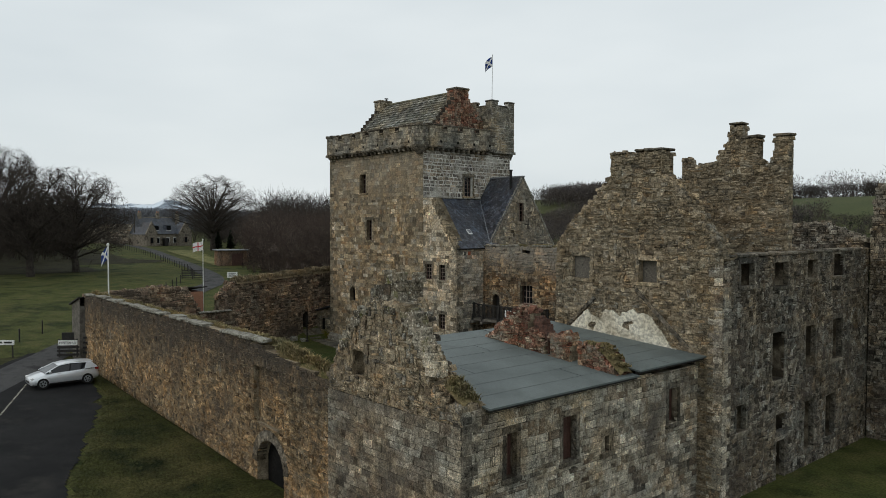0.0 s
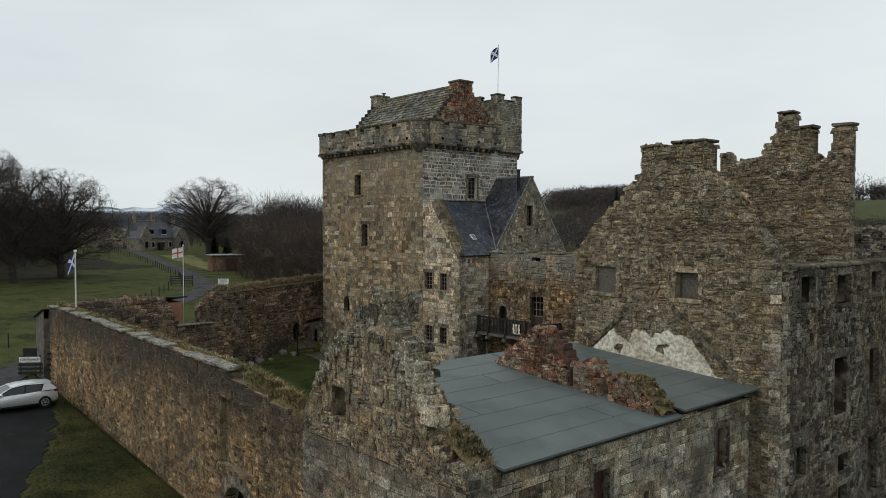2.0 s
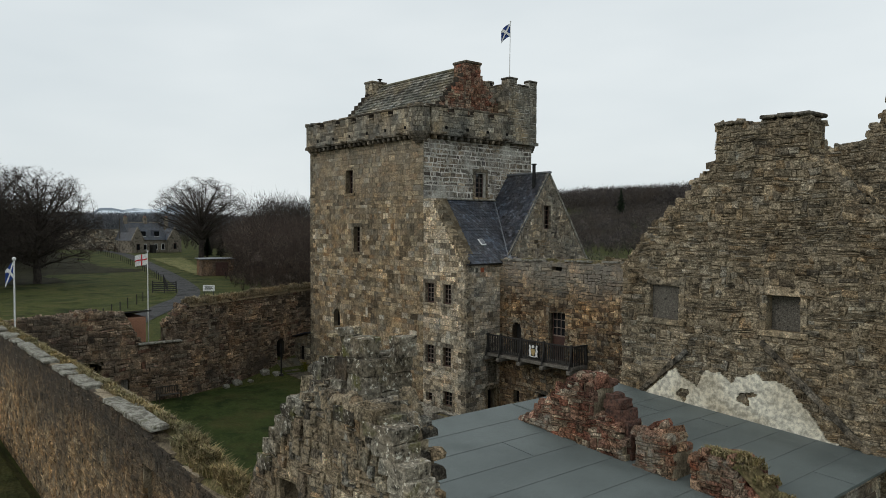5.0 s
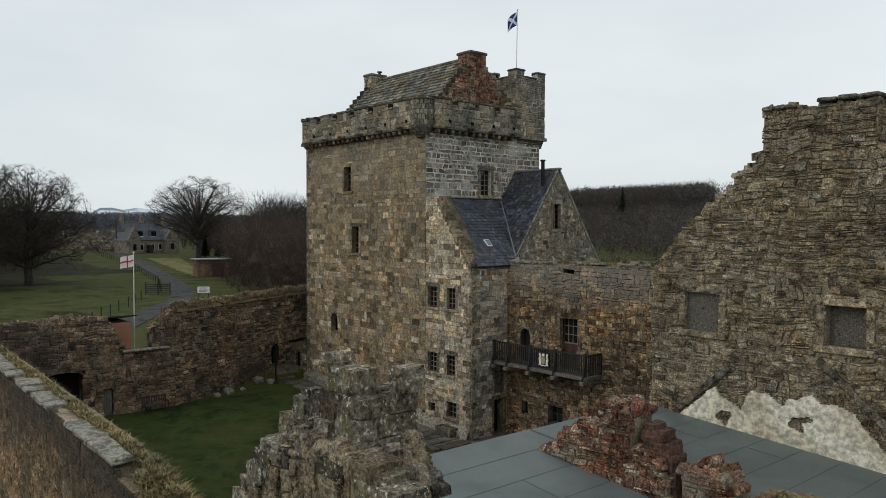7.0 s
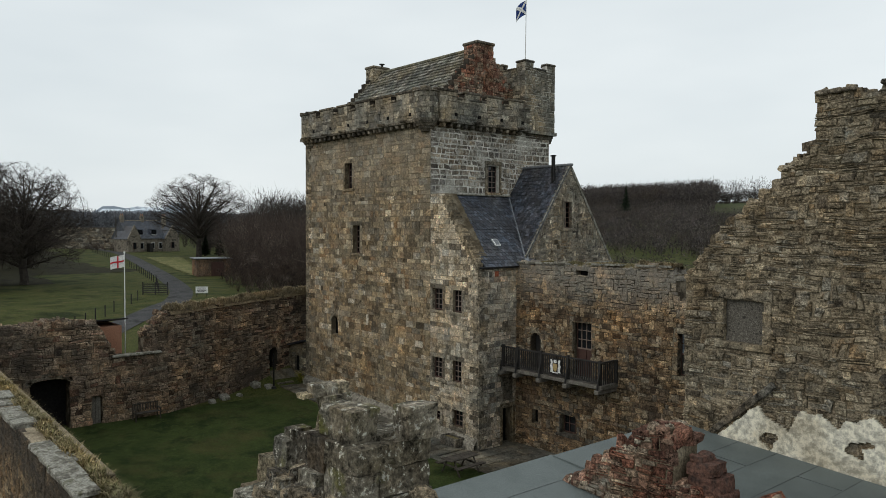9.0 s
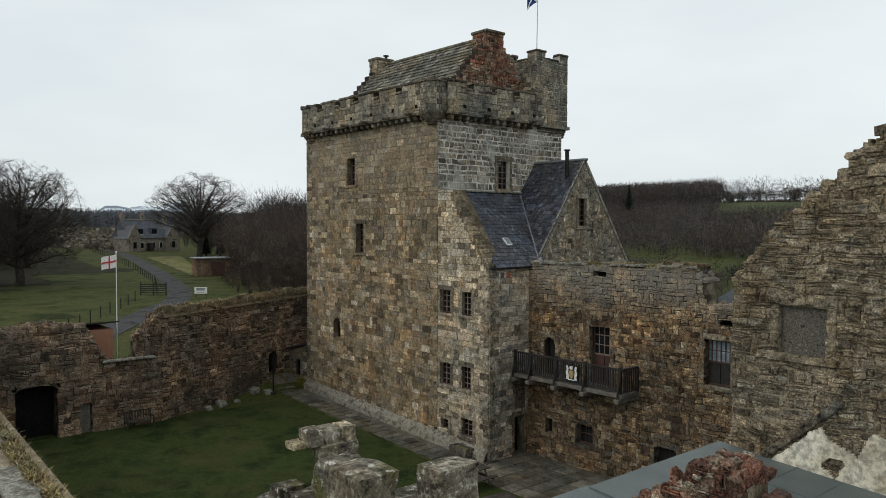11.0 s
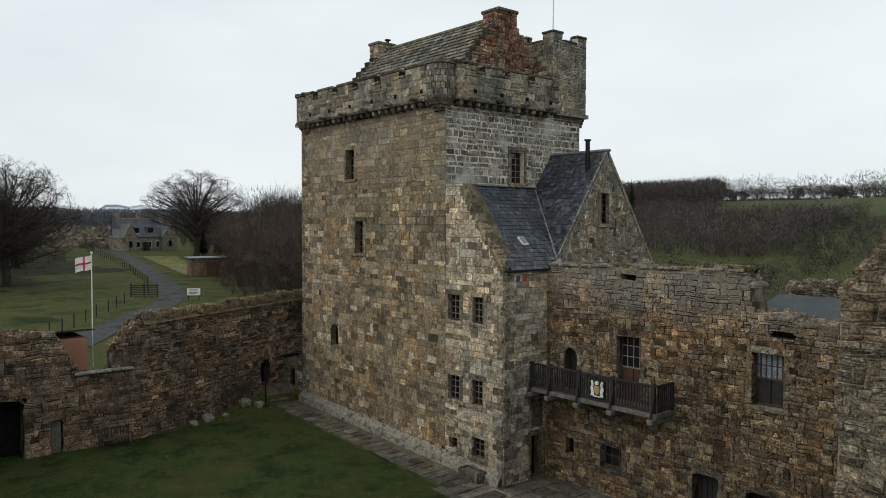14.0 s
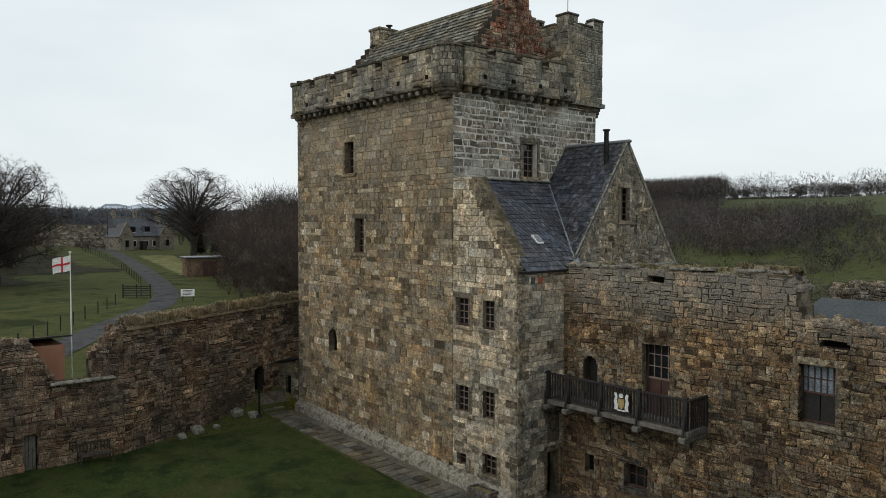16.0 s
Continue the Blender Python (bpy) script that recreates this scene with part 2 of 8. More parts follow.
M["core_rubble"] = surface("tan_core_rubble", [(0.30, 0.24, 0.16), (0.46, 0.37, 0.25), (0.22, 0.175, 0.12), (0.52, 0.43, 0.30), (0.38, 0.26, 0.15), (0.16, 0.135, 0.105), (0.36, 0.32, 0.255)], 1.3, 0.93, 22, 0.014, True, (0.13, 0.115, 0.092), 0.35, (0.54, 0.70), patch=(0.44, 0.41, 0.34), patch_scale=3.0, patch_range=(0.60, 0.66), pitted=0.8, smear=(0.43, 0.34, 0.225), smear_from=0.51, hole_shade=0.7, crumbly=0.07)
M["tusk"] = surface("pale_topped_block", [(0.24, 0.205, 0.155), (0.42, 0.37, 0.285), (0.32, 0.28, 0.215)], 3.0, 0.94, 18, 0.03, True, (0.18, 0.165, 0.08), 1.6, (0.58, 0.68), patch=(0.6, 0.58, 0.5), patch_scale=9.0, patch_range=(0.58, 0.62), crumbly=0.04)
M["rubble"] = surface("rubble_stone", [(0.13, 0.108, 0.078), (0.35, 0.292, 0.2), (0.2, 0.166, 0.12), (0.49, 0.43, 0.305), (0.11, 0.096, 0.078), (0.29, 0.234, 0.153), (0.4, 0.325, 0.208), (0.31, 0.28, 0.22)], 1.3, 0.93, 22, 0.014, True, (0.24, 0.17, 0.10), 0.3, (0.52, 0.70), patch=(0.06, 0.053, 0.046), patch_scale=0.6, patch_range=(0.60, 0.76), pitted=0.7, smear=(0.24, 0.195, 0.135), smear_from=0.54, hole_shade=0.6, crumbly=0.07)
M["warm"] = surface("warm_rubble_stone", [(0.109, 0.0766, 0.0575), (0.3, 0.217, 0.147), (0.16, 0.121, 0.0894), (0.383, 0.287, 0.198), (0.0958, 0.0766, 0.0613), (0.243, 0.16, 0.105), (0.332, 0.275, 0.204), (0.204, 0.109, 0.0766)], 1.2, 0.93, 22, 0.014, True, (0.084, 0.0694, 0.056), 0.25, (0.50, 0.68), patch=(0.291, 0.246, 0.179), patch_scale=0.9, patch_range=(0.62, 0.76), pitted=0.7, smear=(0.168, 0.132, 0.0952), smear_from=0.56, hole_shade=0.6, crumbly=0.07)
M["curtain"] = surface("curtain_wall_stone", [(0.171, 0.112, 0.061), (0.378, 0.25, 0.132), (0.256, 0.177, 0.0976), (0.476, 0.342, 0.195), (0.128, 0.0976, 0.0659), (0.342, 0.262, 0.171), (0.305, 0.189, 0.0915)], 1.2, 0.93, 22, 0.014, True, (0.0915, 0.0781, 0.0634), 0.22, (0.52, 0.72), patch=(0.39, 0.348, 0.268), patch_scale=0.8, patch_range=(0.60, 0.74), band=(3.7, 5.6, (0.075, 0.066, 0.056), 0.85), pitted=0.8, smear=(0.293, 0.213, 0.134), smear_from=0.54, hole_shade=0.6, crumbly=0.07)
M["north"] = surface("north_range_stone", [(0.107, 0.0678, 0.0427), (0.364, 0.244, 0.132), (0.188, 0.132, 0.0828), (0.464, 0.333, 0.195), (0.1, 0.0753, 0.054), (0.289, 0.181, 0.1), (0.389, 0.301, 0.195), (0.226, 0.188, 0.138), (0.15, 0.1, 0.0627)], 1.2, 0.93, 22, 0.014, True, (0.107, 0.0791, 0.0577), 0.25, (0.52, 0.70), patch=(0.376, 0.295, 0.188), patch_scale=0.7, patch_range=(0.62, 0.76), band=(7.4, 8.9, (0.36, 0.345, 0.30), 0.5), pitted=0.85, smear=(0.276, 0.2, 0.125), smear_from=0.58, hole_shade=0.5, crumbly=0.07, vary=0.8)
M["mortar"] = surface("rubble_mortar", [(0.03, 0.025, 0.019), (0.07, 0.056, 0.04), (0.24, 0.205, 0.15)], 1.1, 0.95, 35)
M["dark_mortar"] = surface("dark_mortar", [(0.025, 0.021, 0.017), (0.06, 0.05, 0.038)], 1.5, 0.95, 35)
M["red"] = surface("red_sandstone", [(0.24, 0.10, 0.066), (0.33, 0.25, 0.175), (0.30, 0.125, 0.08), (0.17, 0.10, 0.073), (0.40, 0.33, 0.24), (0.20, 0.09, 0.062), (0.27, 0.17, 0.115)], 1.5, 0.93, 22, 0.014, True, (0.17, 0.135, 0.098), 0.8, (0.54, 0.68), patch=(0.36, 0.34, 0.28), patch_scale=0.8, patch_range=(0.58, 0.70), hole_shade=0.5, crumbly=0.06, smear=(0.30, 0.20, 0.14), smear_from=0.56)
M["stub_red"] = surface("soot_dark_red_stone", [(0.05, 0.035, 0.03), (0.13, 0.07, 0.052), (0.08, 0.055, 0.046)], 4.0, 0.93, 18, 0.03)
M["dressed"] = surface("dressed_stone", [(0.19, 0.155, 0.105), (0.27, 0.225, 0.16), (0.23, 0.19, 0.13)], 1.5, 0.9, 30, 0.006, True)
M["dressed_pale"] = surface("pale_dressed_stone", [(0.22, 0.185, 0.135), (0.36, 0.31, 0.235), (0.28, 0.235, 0.17), (0.40, 0.36, 0.29)], 1.6, 0.9, 26, 0.01, True, (0.14, 0.12, 0.095), 0.5, (0.54, 0.68))
M["brick_red"] = surface("orange_red_brick", [(0.30, 0.085, 0.045), (0.40, 0.13, 0.07)], 4.0, 0.9, 40, 0.004)
M["dressed_dark"] = surface("weathered_dressed_stone", [(0.117, 0.104, 0.0845), (0.195, 0.169, 0.13), (0.143, 0.124, 0.0975)], 1.5, 0.9, 30, 0.006, True)
M["old_block"] = surface("eroded_lichened_block", [(0.12, 0.103, 0.078), (0.31, 0.272, 0.205), (0.2, 0.174, 0.13), (0.38, 0.335, 0.258), (0.15, 0.13, 0.1)], 3.0, 0.94, 18, 0.04, True, (0.15, 0.145, 0.055), 1.3, (0.54, 0.64), patch=(0.58, 0.56, 0.48), patch_scale=11.0, patch_range=(0.585, 0.615), crumbly=0.05, hole_shade=0.6)
M["lichen"] = surface("lichened_cope_stone", [(0.10, 0.092, 0.075), (0.17, 0.16, 0.13), (0.30, 0.29, 0.25), (0.12, 0.115, 0.08)], 3.5, 0.93, 25, 0.012)
M["slate"] = surface("blue_slate", [(0.035, 0.041, 0.054), (0.075, 0.085, 0.105), (0.045, 0.05, 0.062), (0.095, 0.10, 0.12), (0.04, 0.043, 0.05), (0.06, 0.058, 0.072)], 1.5, 0.45, 40, 0.004, True, crumbly=0.0)
M["slab"] = surface("stone_roof_slab", [(0.135, 0.128, 0.108), (0.216, 0.203, 0.169), (0.162, 0.155, 0.115), (0.27, 0.257, 0.223), (0.115, 0.115, 0.0878)], 1.5, 0.9, 30, 0.008, True, crumbly=0.0)
M["lodge_stone"] = surface("lodge_rubble", [(0.08, 0.07, 0.056), (0.24, 0.21, 0.165), (0.14, 0.122, 0.096)], 1.2, 0.93, 6, 0.03)
M["felt"] = surface("mineral_roofing_felt", [(0.10, 0.118, 0.114), (0.13, 0.152, 0.146)], 0.5, 0.6, 60, 0.004, False, (0.088, 0.104, 0.10), 0.6, (0.5, 0.66))
M["felt_lap"] = surface("felt_lap", [(0.085, 0.098, 0.096), (0.125, 0.14, 0.137)], 0.9, 0.6, 60, 0.003)
M["plaster"] = surface("old_lime_plaster", [(0.46, 0.41, 0.31), (0.58, 0.54, 0.435), (0.63, 0.60, 0.50)], 0.6, 0.9, 7, 0.002, False, (0.40, 0.33, 0.215), 0.7, (0.54, 0.72), patch=(0.20, 0.15, 0.09), patch_scale=1.3, patch_range=(0.67, 0.71))
M["harl"] = surface("grey_harled_infill", [(0.05, 0.046, 0.04), (0.17, 0.155, 0.13), (0.08, 0.072, 0.06), (0.20, 0.185, 0.155)], 9.0, 0.95, 45, 0.02)
M["lawn"] = surface("mown_lawn", [(0.014, 0.024, 0.006), (0.036, 0.050, 0.013), (0.020, 0.033, 0.008)], 0.5, 0.95, 18, 0.03, False, (0.055, 0.054, 0.018), 0.3, (0.50, 0.66), patch=(0.045, 0.06, 0.018), patch_scale=2.5, patch_range=(0.54, 0.66))
M["grass"] = surface("rough_pasture", [(0.018, 0.026, 0.006), (0.06, 0.066, 0.018), (0.03, 0.04, 0.011)], 0.22, 0.95, 9, 0.06, False, (0.09, 0.082, 0.03), 0.45, (0.50, 0.72), patch=(0.055, 0.068, 0.02), patch_scale=1.6, patch_range=(0.54, 0.70))
M["dark_grass"] = surface("dark_rough_grass", [(0.012, 0.016, 0.005), (0.04, 0.042, 0.012), (0.02, 0.025, 0.008)], 0.3, 0.95, 9, 0.06, False, (0.085, 0.075, 0.028), 0.22, (0.46, 0.66), patch=(0.05, 0.055, 0.018), patch_scale=1.6, patch_range=(0.54, 0.70))
M["asphalt"] = surface("worn_asphalt", [(0.0102, 0.0102, 0.0106), (0.019, 0.019, 0.019)], 0.4, 0.92, 50, 0.006, False, (0.0289, 0.0272, 0.0247), 0.35, (0.55, 0.7))
M["track"] = surface("worn_farm_road", [(0.045, 0.045, 0.046), (0.085, 0.083, 0.081)], 0.5, 0.92, 20, 0.02, False, (0.03, 0.03, 0.03), 0.5, (0.52, 0.62))
M["flag"] = surface("paving_slab", [(0.0896, 0.0808, 0.063), (0.138, 0.126, 0.0992), (0.114, 0.102, 0.0808)], 1.5, 0.85, 30, 0.004, True, pitted=0.4, crumbly=0.0)
M["dry"] = surface("dry_grass", [(0.24, 0.185, 0.10), (0.36, 0.29, 0.16), (0.17, 0.135, 0.07), (0.28, 0.24, 0.12), (0.14, 0.13, 0.05)], 3.0, 0.95, 20, 0, True, pitted=0.3, crumbly=0.0)
M["thatch"] = surface("matted_dead_grass", [(0.13, 0.1, 0.06), (0.22, 0.17, 0.105), (0.08, 0.062, 0.038)], 2.0, 0.97, 14, 0.04)
M["tawny"] = surface("tawny_dead_grass", [(0.30, 0.225, 0.13), (0.46, 0.365, 0.23), (0.17, 0.13, 0.075), (0.36, 0.285, 0.175)], 3.0, 0.95, 20, 0, True, pitted=0.3, crumbly=0.0)
M["moss"] = surface("wall_top_turf", [(0.09, 0.073, 0.035), (0.17, 0.135, 0.07), (0.08, 0.078, 0.03)], 2.0, 0.97, 14, 0.04)
M["bark"] = surface("dark_bark", [(0.036, 0.031, 0.027), (0.066, 0.057, 0.048)], 2.0, 0.95, 12, 0.02)
M["twig"] = surface("bare_twigs", [(0.044, 0.036, 0.031), (0.076, 0.063, 0.052)], 0.5, 0.95, 5, 0)
M["hazel"] = surface("reddish_brown_twigs", [(0.026, 0.021, 0.018), (0.10, 0.072, 0.057), (0.042, 0.033, 0.028), (0.21, 0.17, 0.14)], 0.5, 0.95, 3, 0, False, (0.04, 0.031, 0.026), 0.2, (0.5, 0.62))
M["wood_far"] = surface("winter_wood", [(0.021, 0.019, 0.02), (0.105, 0.091, 0.087), (0.033, 0.03, 0.031), (0.07, 0.06, 0.047), (0.15, 0.13, 0.122), (0.026, 0.025, 0.028)], 0.16, 0.97, 0.5, 0, False, (0.07, 0.056, 0.044), 0.03, (0.5, 0.62))
# bare twigs with the blue-grey of distance haze put into the colour
M["wood_haze"] = surface("haze_tinted_wood", [(0.0522, 0.058, 0.0667), (0.145, 0.149, 0.16), (0.0754, 0.0812, 0.0899)], 0.06, 0.97, 0.3, 0)
M["pale_wood"] = surface("pale_birch_wood", [(0.08, 0.07, 0.067), (0.22, 0.195, 0.18), (0.12, 0.105, 0.10)], 0.15, 0.97, 0.6, 0)
M["fir"] = surface("dark_conifer", [(0.012, 0.02, 0.012), (0.025, 0.035, 0.02)], 0.5, 0.95, 5, 0)
M["black_wood"] = surface("black_stained_timber", [(0.012, 0.011, 0.010), (0.028, 0.025, 0.022)], 3.0, 0.7, 30, 0.003)
M["dark_timber"] = surface("dark_weathered_timber", [(0.045, 0.038, 0.031), (0.085, 0.074, 0.062)], 3.0, 0.9, 25, 0.004)
M["grey_wood"] = surface("weathered_timber", [(0.11, 0.10, 0.085), (0.19, 0.175, 0.15)], 3.0, 0.9, 25, 0.004)
M["brown_wood"] = surface("brown_painted_timber", [(0.05, 0.022, 0.016), (0.075, 0.035, 0.026)], 3.0, 0.6, 30, 0.002)
M["frame"] = surface("red_brown_window_frame", [(0.055, 0.028, 0.02), (0.095, 0.048, 0.035)], 4.0, 0.6, 40, 0.001)
M["pale_frame"] = surface("worn_painted_bars", [(0.15, 0.105, 0.08), (0.23, 0.175, 0.14)], 4.0, 0.6, 40, 0.001)
M["iron"] = surface("black_iron", [(0.012, 0.012, 0.012), (0.025, 0.024, 0.023)], 4.0, 0.5, 40, 0.001, metal=0.6)
M["lead"] = surface("lead_sheet", [(0.14, 0.15, 0.16), (0.22, 0.23, 0.24)], 2.0, 0.5, 30, 0.002)
M["white"] = surface("white_paint", [(0.62, 0.62, 0.60), (0.75, 0.75, 0.73)], 2.0, 0.5, 30, 0.0)
M["blue"] = surface("flag_blue_cloth", [(0.01, 0.035, 0.17), (0.015, 0.05, 0.22)], 2.0, 0.8, 60, 0.0)
M["navy"] = surface("navy_cloth", [(0.012, 0.018, 0.06), (0.02, 0.026, 0.085)], 2.0, 0.8, 60, 0.0)
M["flag_red"] = surface("flag_red_cloth", [(0.42, 0.02, 0.03), (0.5, 0.03, 0.04)], 2.0, 0.8, 60, 0.0)
M["pink"] = surface("terracotta_render", [(0.30, 0.15, 0.095), (0.36, 0.19, 0.125)], 1.0, 0.9, 30, 0.004)
M["corrugated"] = surface("blue_grey_corrugated_sheet", [(0.0465, 0.0558, 0.0595), (0.0651, 0.0744, 0.0781)], 0.8, 0.55, 20, 0.002)
# near-black paint for the shade inside openings, slots and gaps
M["black"] = surface("shade_black", [(0.006, 0.006, 0.006), (0.012, 0.011, 0.010)], 1.0, 0.9, 10, 0.0)
gm, gnt, gb = graph("window_glass")
gb.inputs["Base Color"].default_value, gb.inputs["Roughness"].default_value = (0.012, 0.014, 0.016, 1), 0.08
M["glass"] = gm
# pale blue base colour paints sky light in the panes
M["sky_glass"] = surface("sky_painted_glass", [(0.10, 0.13, 0.155), (0.26, 0.31, 0.35)], 1.2, 0.25, 20, 0.0)


# ---------- mesh helpers ----------
def link(name, mesh, material, parent=None, label=""):
    ob = new(name, mesh)
    if material is not None and not mesh.materials:
        mesh.materials.append(material)
    ob.parent = parent
    return tagged(ob, label) if label else ob


def part(name, bm, material, parent=None, label=""):
    me = bpy.data.meshes.new(name)
    bm.to_mesh(me)
    bm.free()
    return link(name, me, material, parent, label)


def mesh_np(name, verts, quads=None, tris=None):
    me = bpy.data.meshes.new(name)
    verts = np.asarray(verts, dtype=np.float32).reshape(-1, 3)
    me.vertices.add(len(verts))
    me.vertices.foreach_set("co", verts.ravel())
    loops, starts, at = [], [], 0
    for faces, k in ((quads, 4), (tris, 3)):
        if faces is not None and len(faces):
            faces = np.asarray(faces, dtype=np.int32).reshape(-1, k)
            loops.append(faces.ravel())
            starts.append(at + np.arange(len(faces)) * k)
            at += faces.size
    loops, starts = np.concatenate(loops).astype(np.int32), np.concatenate(starts).astype(np.int32)
    me.loops.add(len(loops))
    me.loops.foreach_set("vertex_index", loops)
    me.polygons.add(len(starts))
    me.polygons.foreach_set("loop_start", starts)
    me.update(calc_edges=True)
    me.validate()
    me.shade_flat()
    return me


class Plane:
    """A wall's own frame: u along it, o out of its front, z up."""

    def __init__(self, p0, p1):
        self.p = np.array([p0[0], p0[1], 0.0])
        d = np.array([p1[0] - p0[0], p1[1] - p0[1], 0.0])
        self.length = float(np.linalg.norm(d))
        self.d = d / self.length
        self.n = np.array([self.d[1], -self.d[0], 0.0])

    def at(self, u, o, z):
        return Vector(self.p + self.d * u + self.n * o + np.array([0, 0, z]))

    def many(self, uoz):
        uoz = np.asarray(uoz, dtype=float).reshape(-1, 3)
        return self.p + uoz[:, :1] * self.d + uoz[:, 1:2] * self.n + uoz[:, 2:] * np.array([0, 0, 1.0])

    def matrix(self, u=0, o=0, z=0):
        m = Matrix.Identity(4)
        m.col[0] = (*self.d, 0)
        m.col[1] = (*(-self.n), 0)
        m.col[2] = (0, 0, 1, 0)
        m.col[3] = (*self.at(u, o, z), 1)
        return m


def chamfer(bm, lo, hi, bevel=0.015, matrix=None, jitter=0.0, rng=random):
    lo, hi = Vector(lo), Vector(hi)
    res = bmesh.ops.create_cube(bm, size=1.0)
    vs = res["verts"]
    for v in vs:
        v.co = Vector([lo[i] if v.co[i] < 0 else hi[i] for i in range(3)]) + Vector([rng.uniform(-jitter, jitter) for _ in range(3)])
    if bevel:
        es = list({e for v in vs for e in v.link_edges})
        out = bmesh.ops.bevel(bm, geom=es, offset=bevel, segments=1, affect="EDGES", profile=0.5)
        vs = list({v for f in out["faces"] for v in f.verts} | {v for v in vs if v.is_valid})
    if matrix is not None:
        for v in vs:
            if v.is_valid:
                v.co = matrix @ v.co
    return vs


def block(name, lo, hi, material, parent=None, bevel=0.015, matrix=None, label="", jitter=0.0):
    bm = bmesh.new()
    chamfer(bm, lo, hi, bevel, matrix, jitter)
    return part(name, bm, material, parent, label)


def tube(bm, a, b, r0, r1=None, sides=8):
    a, b = Vector(a), Vector(b)
    r1 = r0 if r1 is None else r1
    q = (b - a).to_track_quat("Z", "Y")
    rings = []
    for c, r in ((a, r0), (b, r1)):
        rings.append([bm.verts.new(c + q @ Vector((r * math.cos(2 * math.pi * i / sides), r * math.sin(2 * math.pi * i / sides), 0))) for i in range(sides)])
    for i in range(sides):
        j = (i + 1) % sides
        bm.faces.new((rings[0][i], rings[0][j], rings[1][j], rings[1][i]))
    bm.faces.new(rings[0][::-1])
    bm.faces.new(rings[1])


BOX_Q = np.array([(0, 1, 2, 3), (7, 6, 5, 4), (0, 4, 5, 1), (1, 5, 6, 2), (2, 6, 7, 3), (3, 7, 4, 0)])
STONE_Q = np.array([(8, 9, 10, 11), (4, 5, 9, 8), (5, 6, 10, 9), (6, 7, 11, 10), (7, 4, 8, 11), (0, 1, 5, 4), (1, 2, 6, 5), (2, 3, 7, 6), (3, 0, 4, 7)])


def rough_block(name, lo, hi, material, parent=None, seed=0, wear=0.05, label="", matrix=None):
    """A weathered block: rounded, pitted and out of true."""
    bm = bmesh.new()
    bmesh.ops.create_cube(bm, size=2.0)
    bmesh.ops.subdivide_edges(bm, edges=bm.edges[:], cuts=4, use_grid_fill=True)
    c, s = (Vector(lo) + Vector(hi)) / 2, (Vector(hi) - Vector(lo)) / 2
    for v in bm.verts:
        q = v.co
        n = max(abs(a) for a in q)
        r = q.normalized() * 1.22
        p = q.lerp(r, 0.075)
        w = Vector((p.x * s.x, p.y * s.y, p.z * s.z))
        d = noise.noise(w * 3.1 + Vector((seed * 7.3, 1.7, 0))) + 0.6 * noise.noise(w * 8.0 + Vector((0, seed * 3.1, 5)))
        v.co = w + p.normalized() * d * wear + c
    if matrix is not None:
        bm.transform(matrix)
    return part(name, bm, material, parent, label)


def boxes_mesh(name, plane, boxes):
    """boxes: rows u0, u1, o0, o1, z0, z1 in the plane's frame."""
    b = np.asarray(boxes, dtype=float)
    u0, u1, o0, o1, z0, z1 = b.T
    ring = [(u0, z0), (u1, z0), (u1, z1), (u0, z1)]
    v = np.stack([np.stack([u, o, z], 1) for o in (o1, o0) for u, z in ring], 1)
    q = BOX_Q[None] + 8 * np.arange(len(b))[:, None, None]
    return mesh_np(name, plane.many(v.reshape(-1, 3)), q.reshape(-1, 4))


def core_mesh(name, plane, boxes):
    """The same boxes as one closed body."""
    us, zs = sorted({round(b[k], 4) for b in boxes for k in (0, 1)}), sorted({round(b[k], 4) for b in boxes for k in (4, 5)})
    solid = np.zeros((len(us) + 1, len(zs) + 1), bool)
    for u0, u1, _, _, z0, z1 in boxes:
        solid[us.index(round(u0, 4)) + 1:us.index(round(u1, 4)) + 1, zs.index(round(z0, 4)) + 1:zs.index(round(z1, 4)) + 1] = True
    o0, o1 = boxes[0][2], boxes[0][3]
    verts, quads, idx = [], [], {}
    def vid(i, j, o):
        if (i, j, o) not in idx:
            idx[(i, j, o)] = len(verts)
            verts.append((us[i], o, zs[j]))
        return idx[(i, j, o)]
    for i in range(1, len(us)):
        for j in range(1, len(zs)):
            if not solid[i, j]:
                continue
            ring = [(i - 1, j - 1), (i, j - 1), (i, j), (i - 1, j)]
            quads.append([vid(*r, o1) for r in ring])
            quads.append([vid(*r, o0) for r in reversed(ring)])
            for k, (di, dj) in enumerate(((0, -1), (1, 0), (0, 1), (-1, 0))):
                if not solid[i + di, j + dj]:
                    a, b = ring[k], ring[(k + 1) % 4]
                    quads.append([vid(*b, o1), vid(*a, o1), vid(*a, o0), vid(*b, o0)])
    return mesh_np(name, plane.many(np.array(verts)), quads)


WANDER = 0.03


def warp(u, z, much):
    """Lets the courses of rough rubble wander."""
    a = np.sin(1.9 * u + 2.7 * z) + np.sin(-2.3 * u + 4.4 * z + 1.0) + 0.6 * np.sin(5.1 * u + 3.2 * z + 2.0) + 0.5 * np.sin(-7.7 * u + 6.1 * z)
    b = np.sin(2.2 * u - 1.6 * z + 0.7) + np.sin(4.1 * u + 1.3 * z + 4.0) + 0.6 * np.sin(6.3 * u - 2.9 * z + 1.1) + 0.5 * np.sin(8.9 * u + 3.7 * z)
    return u + 0.4 * much * a, z + 0.4 * much * b


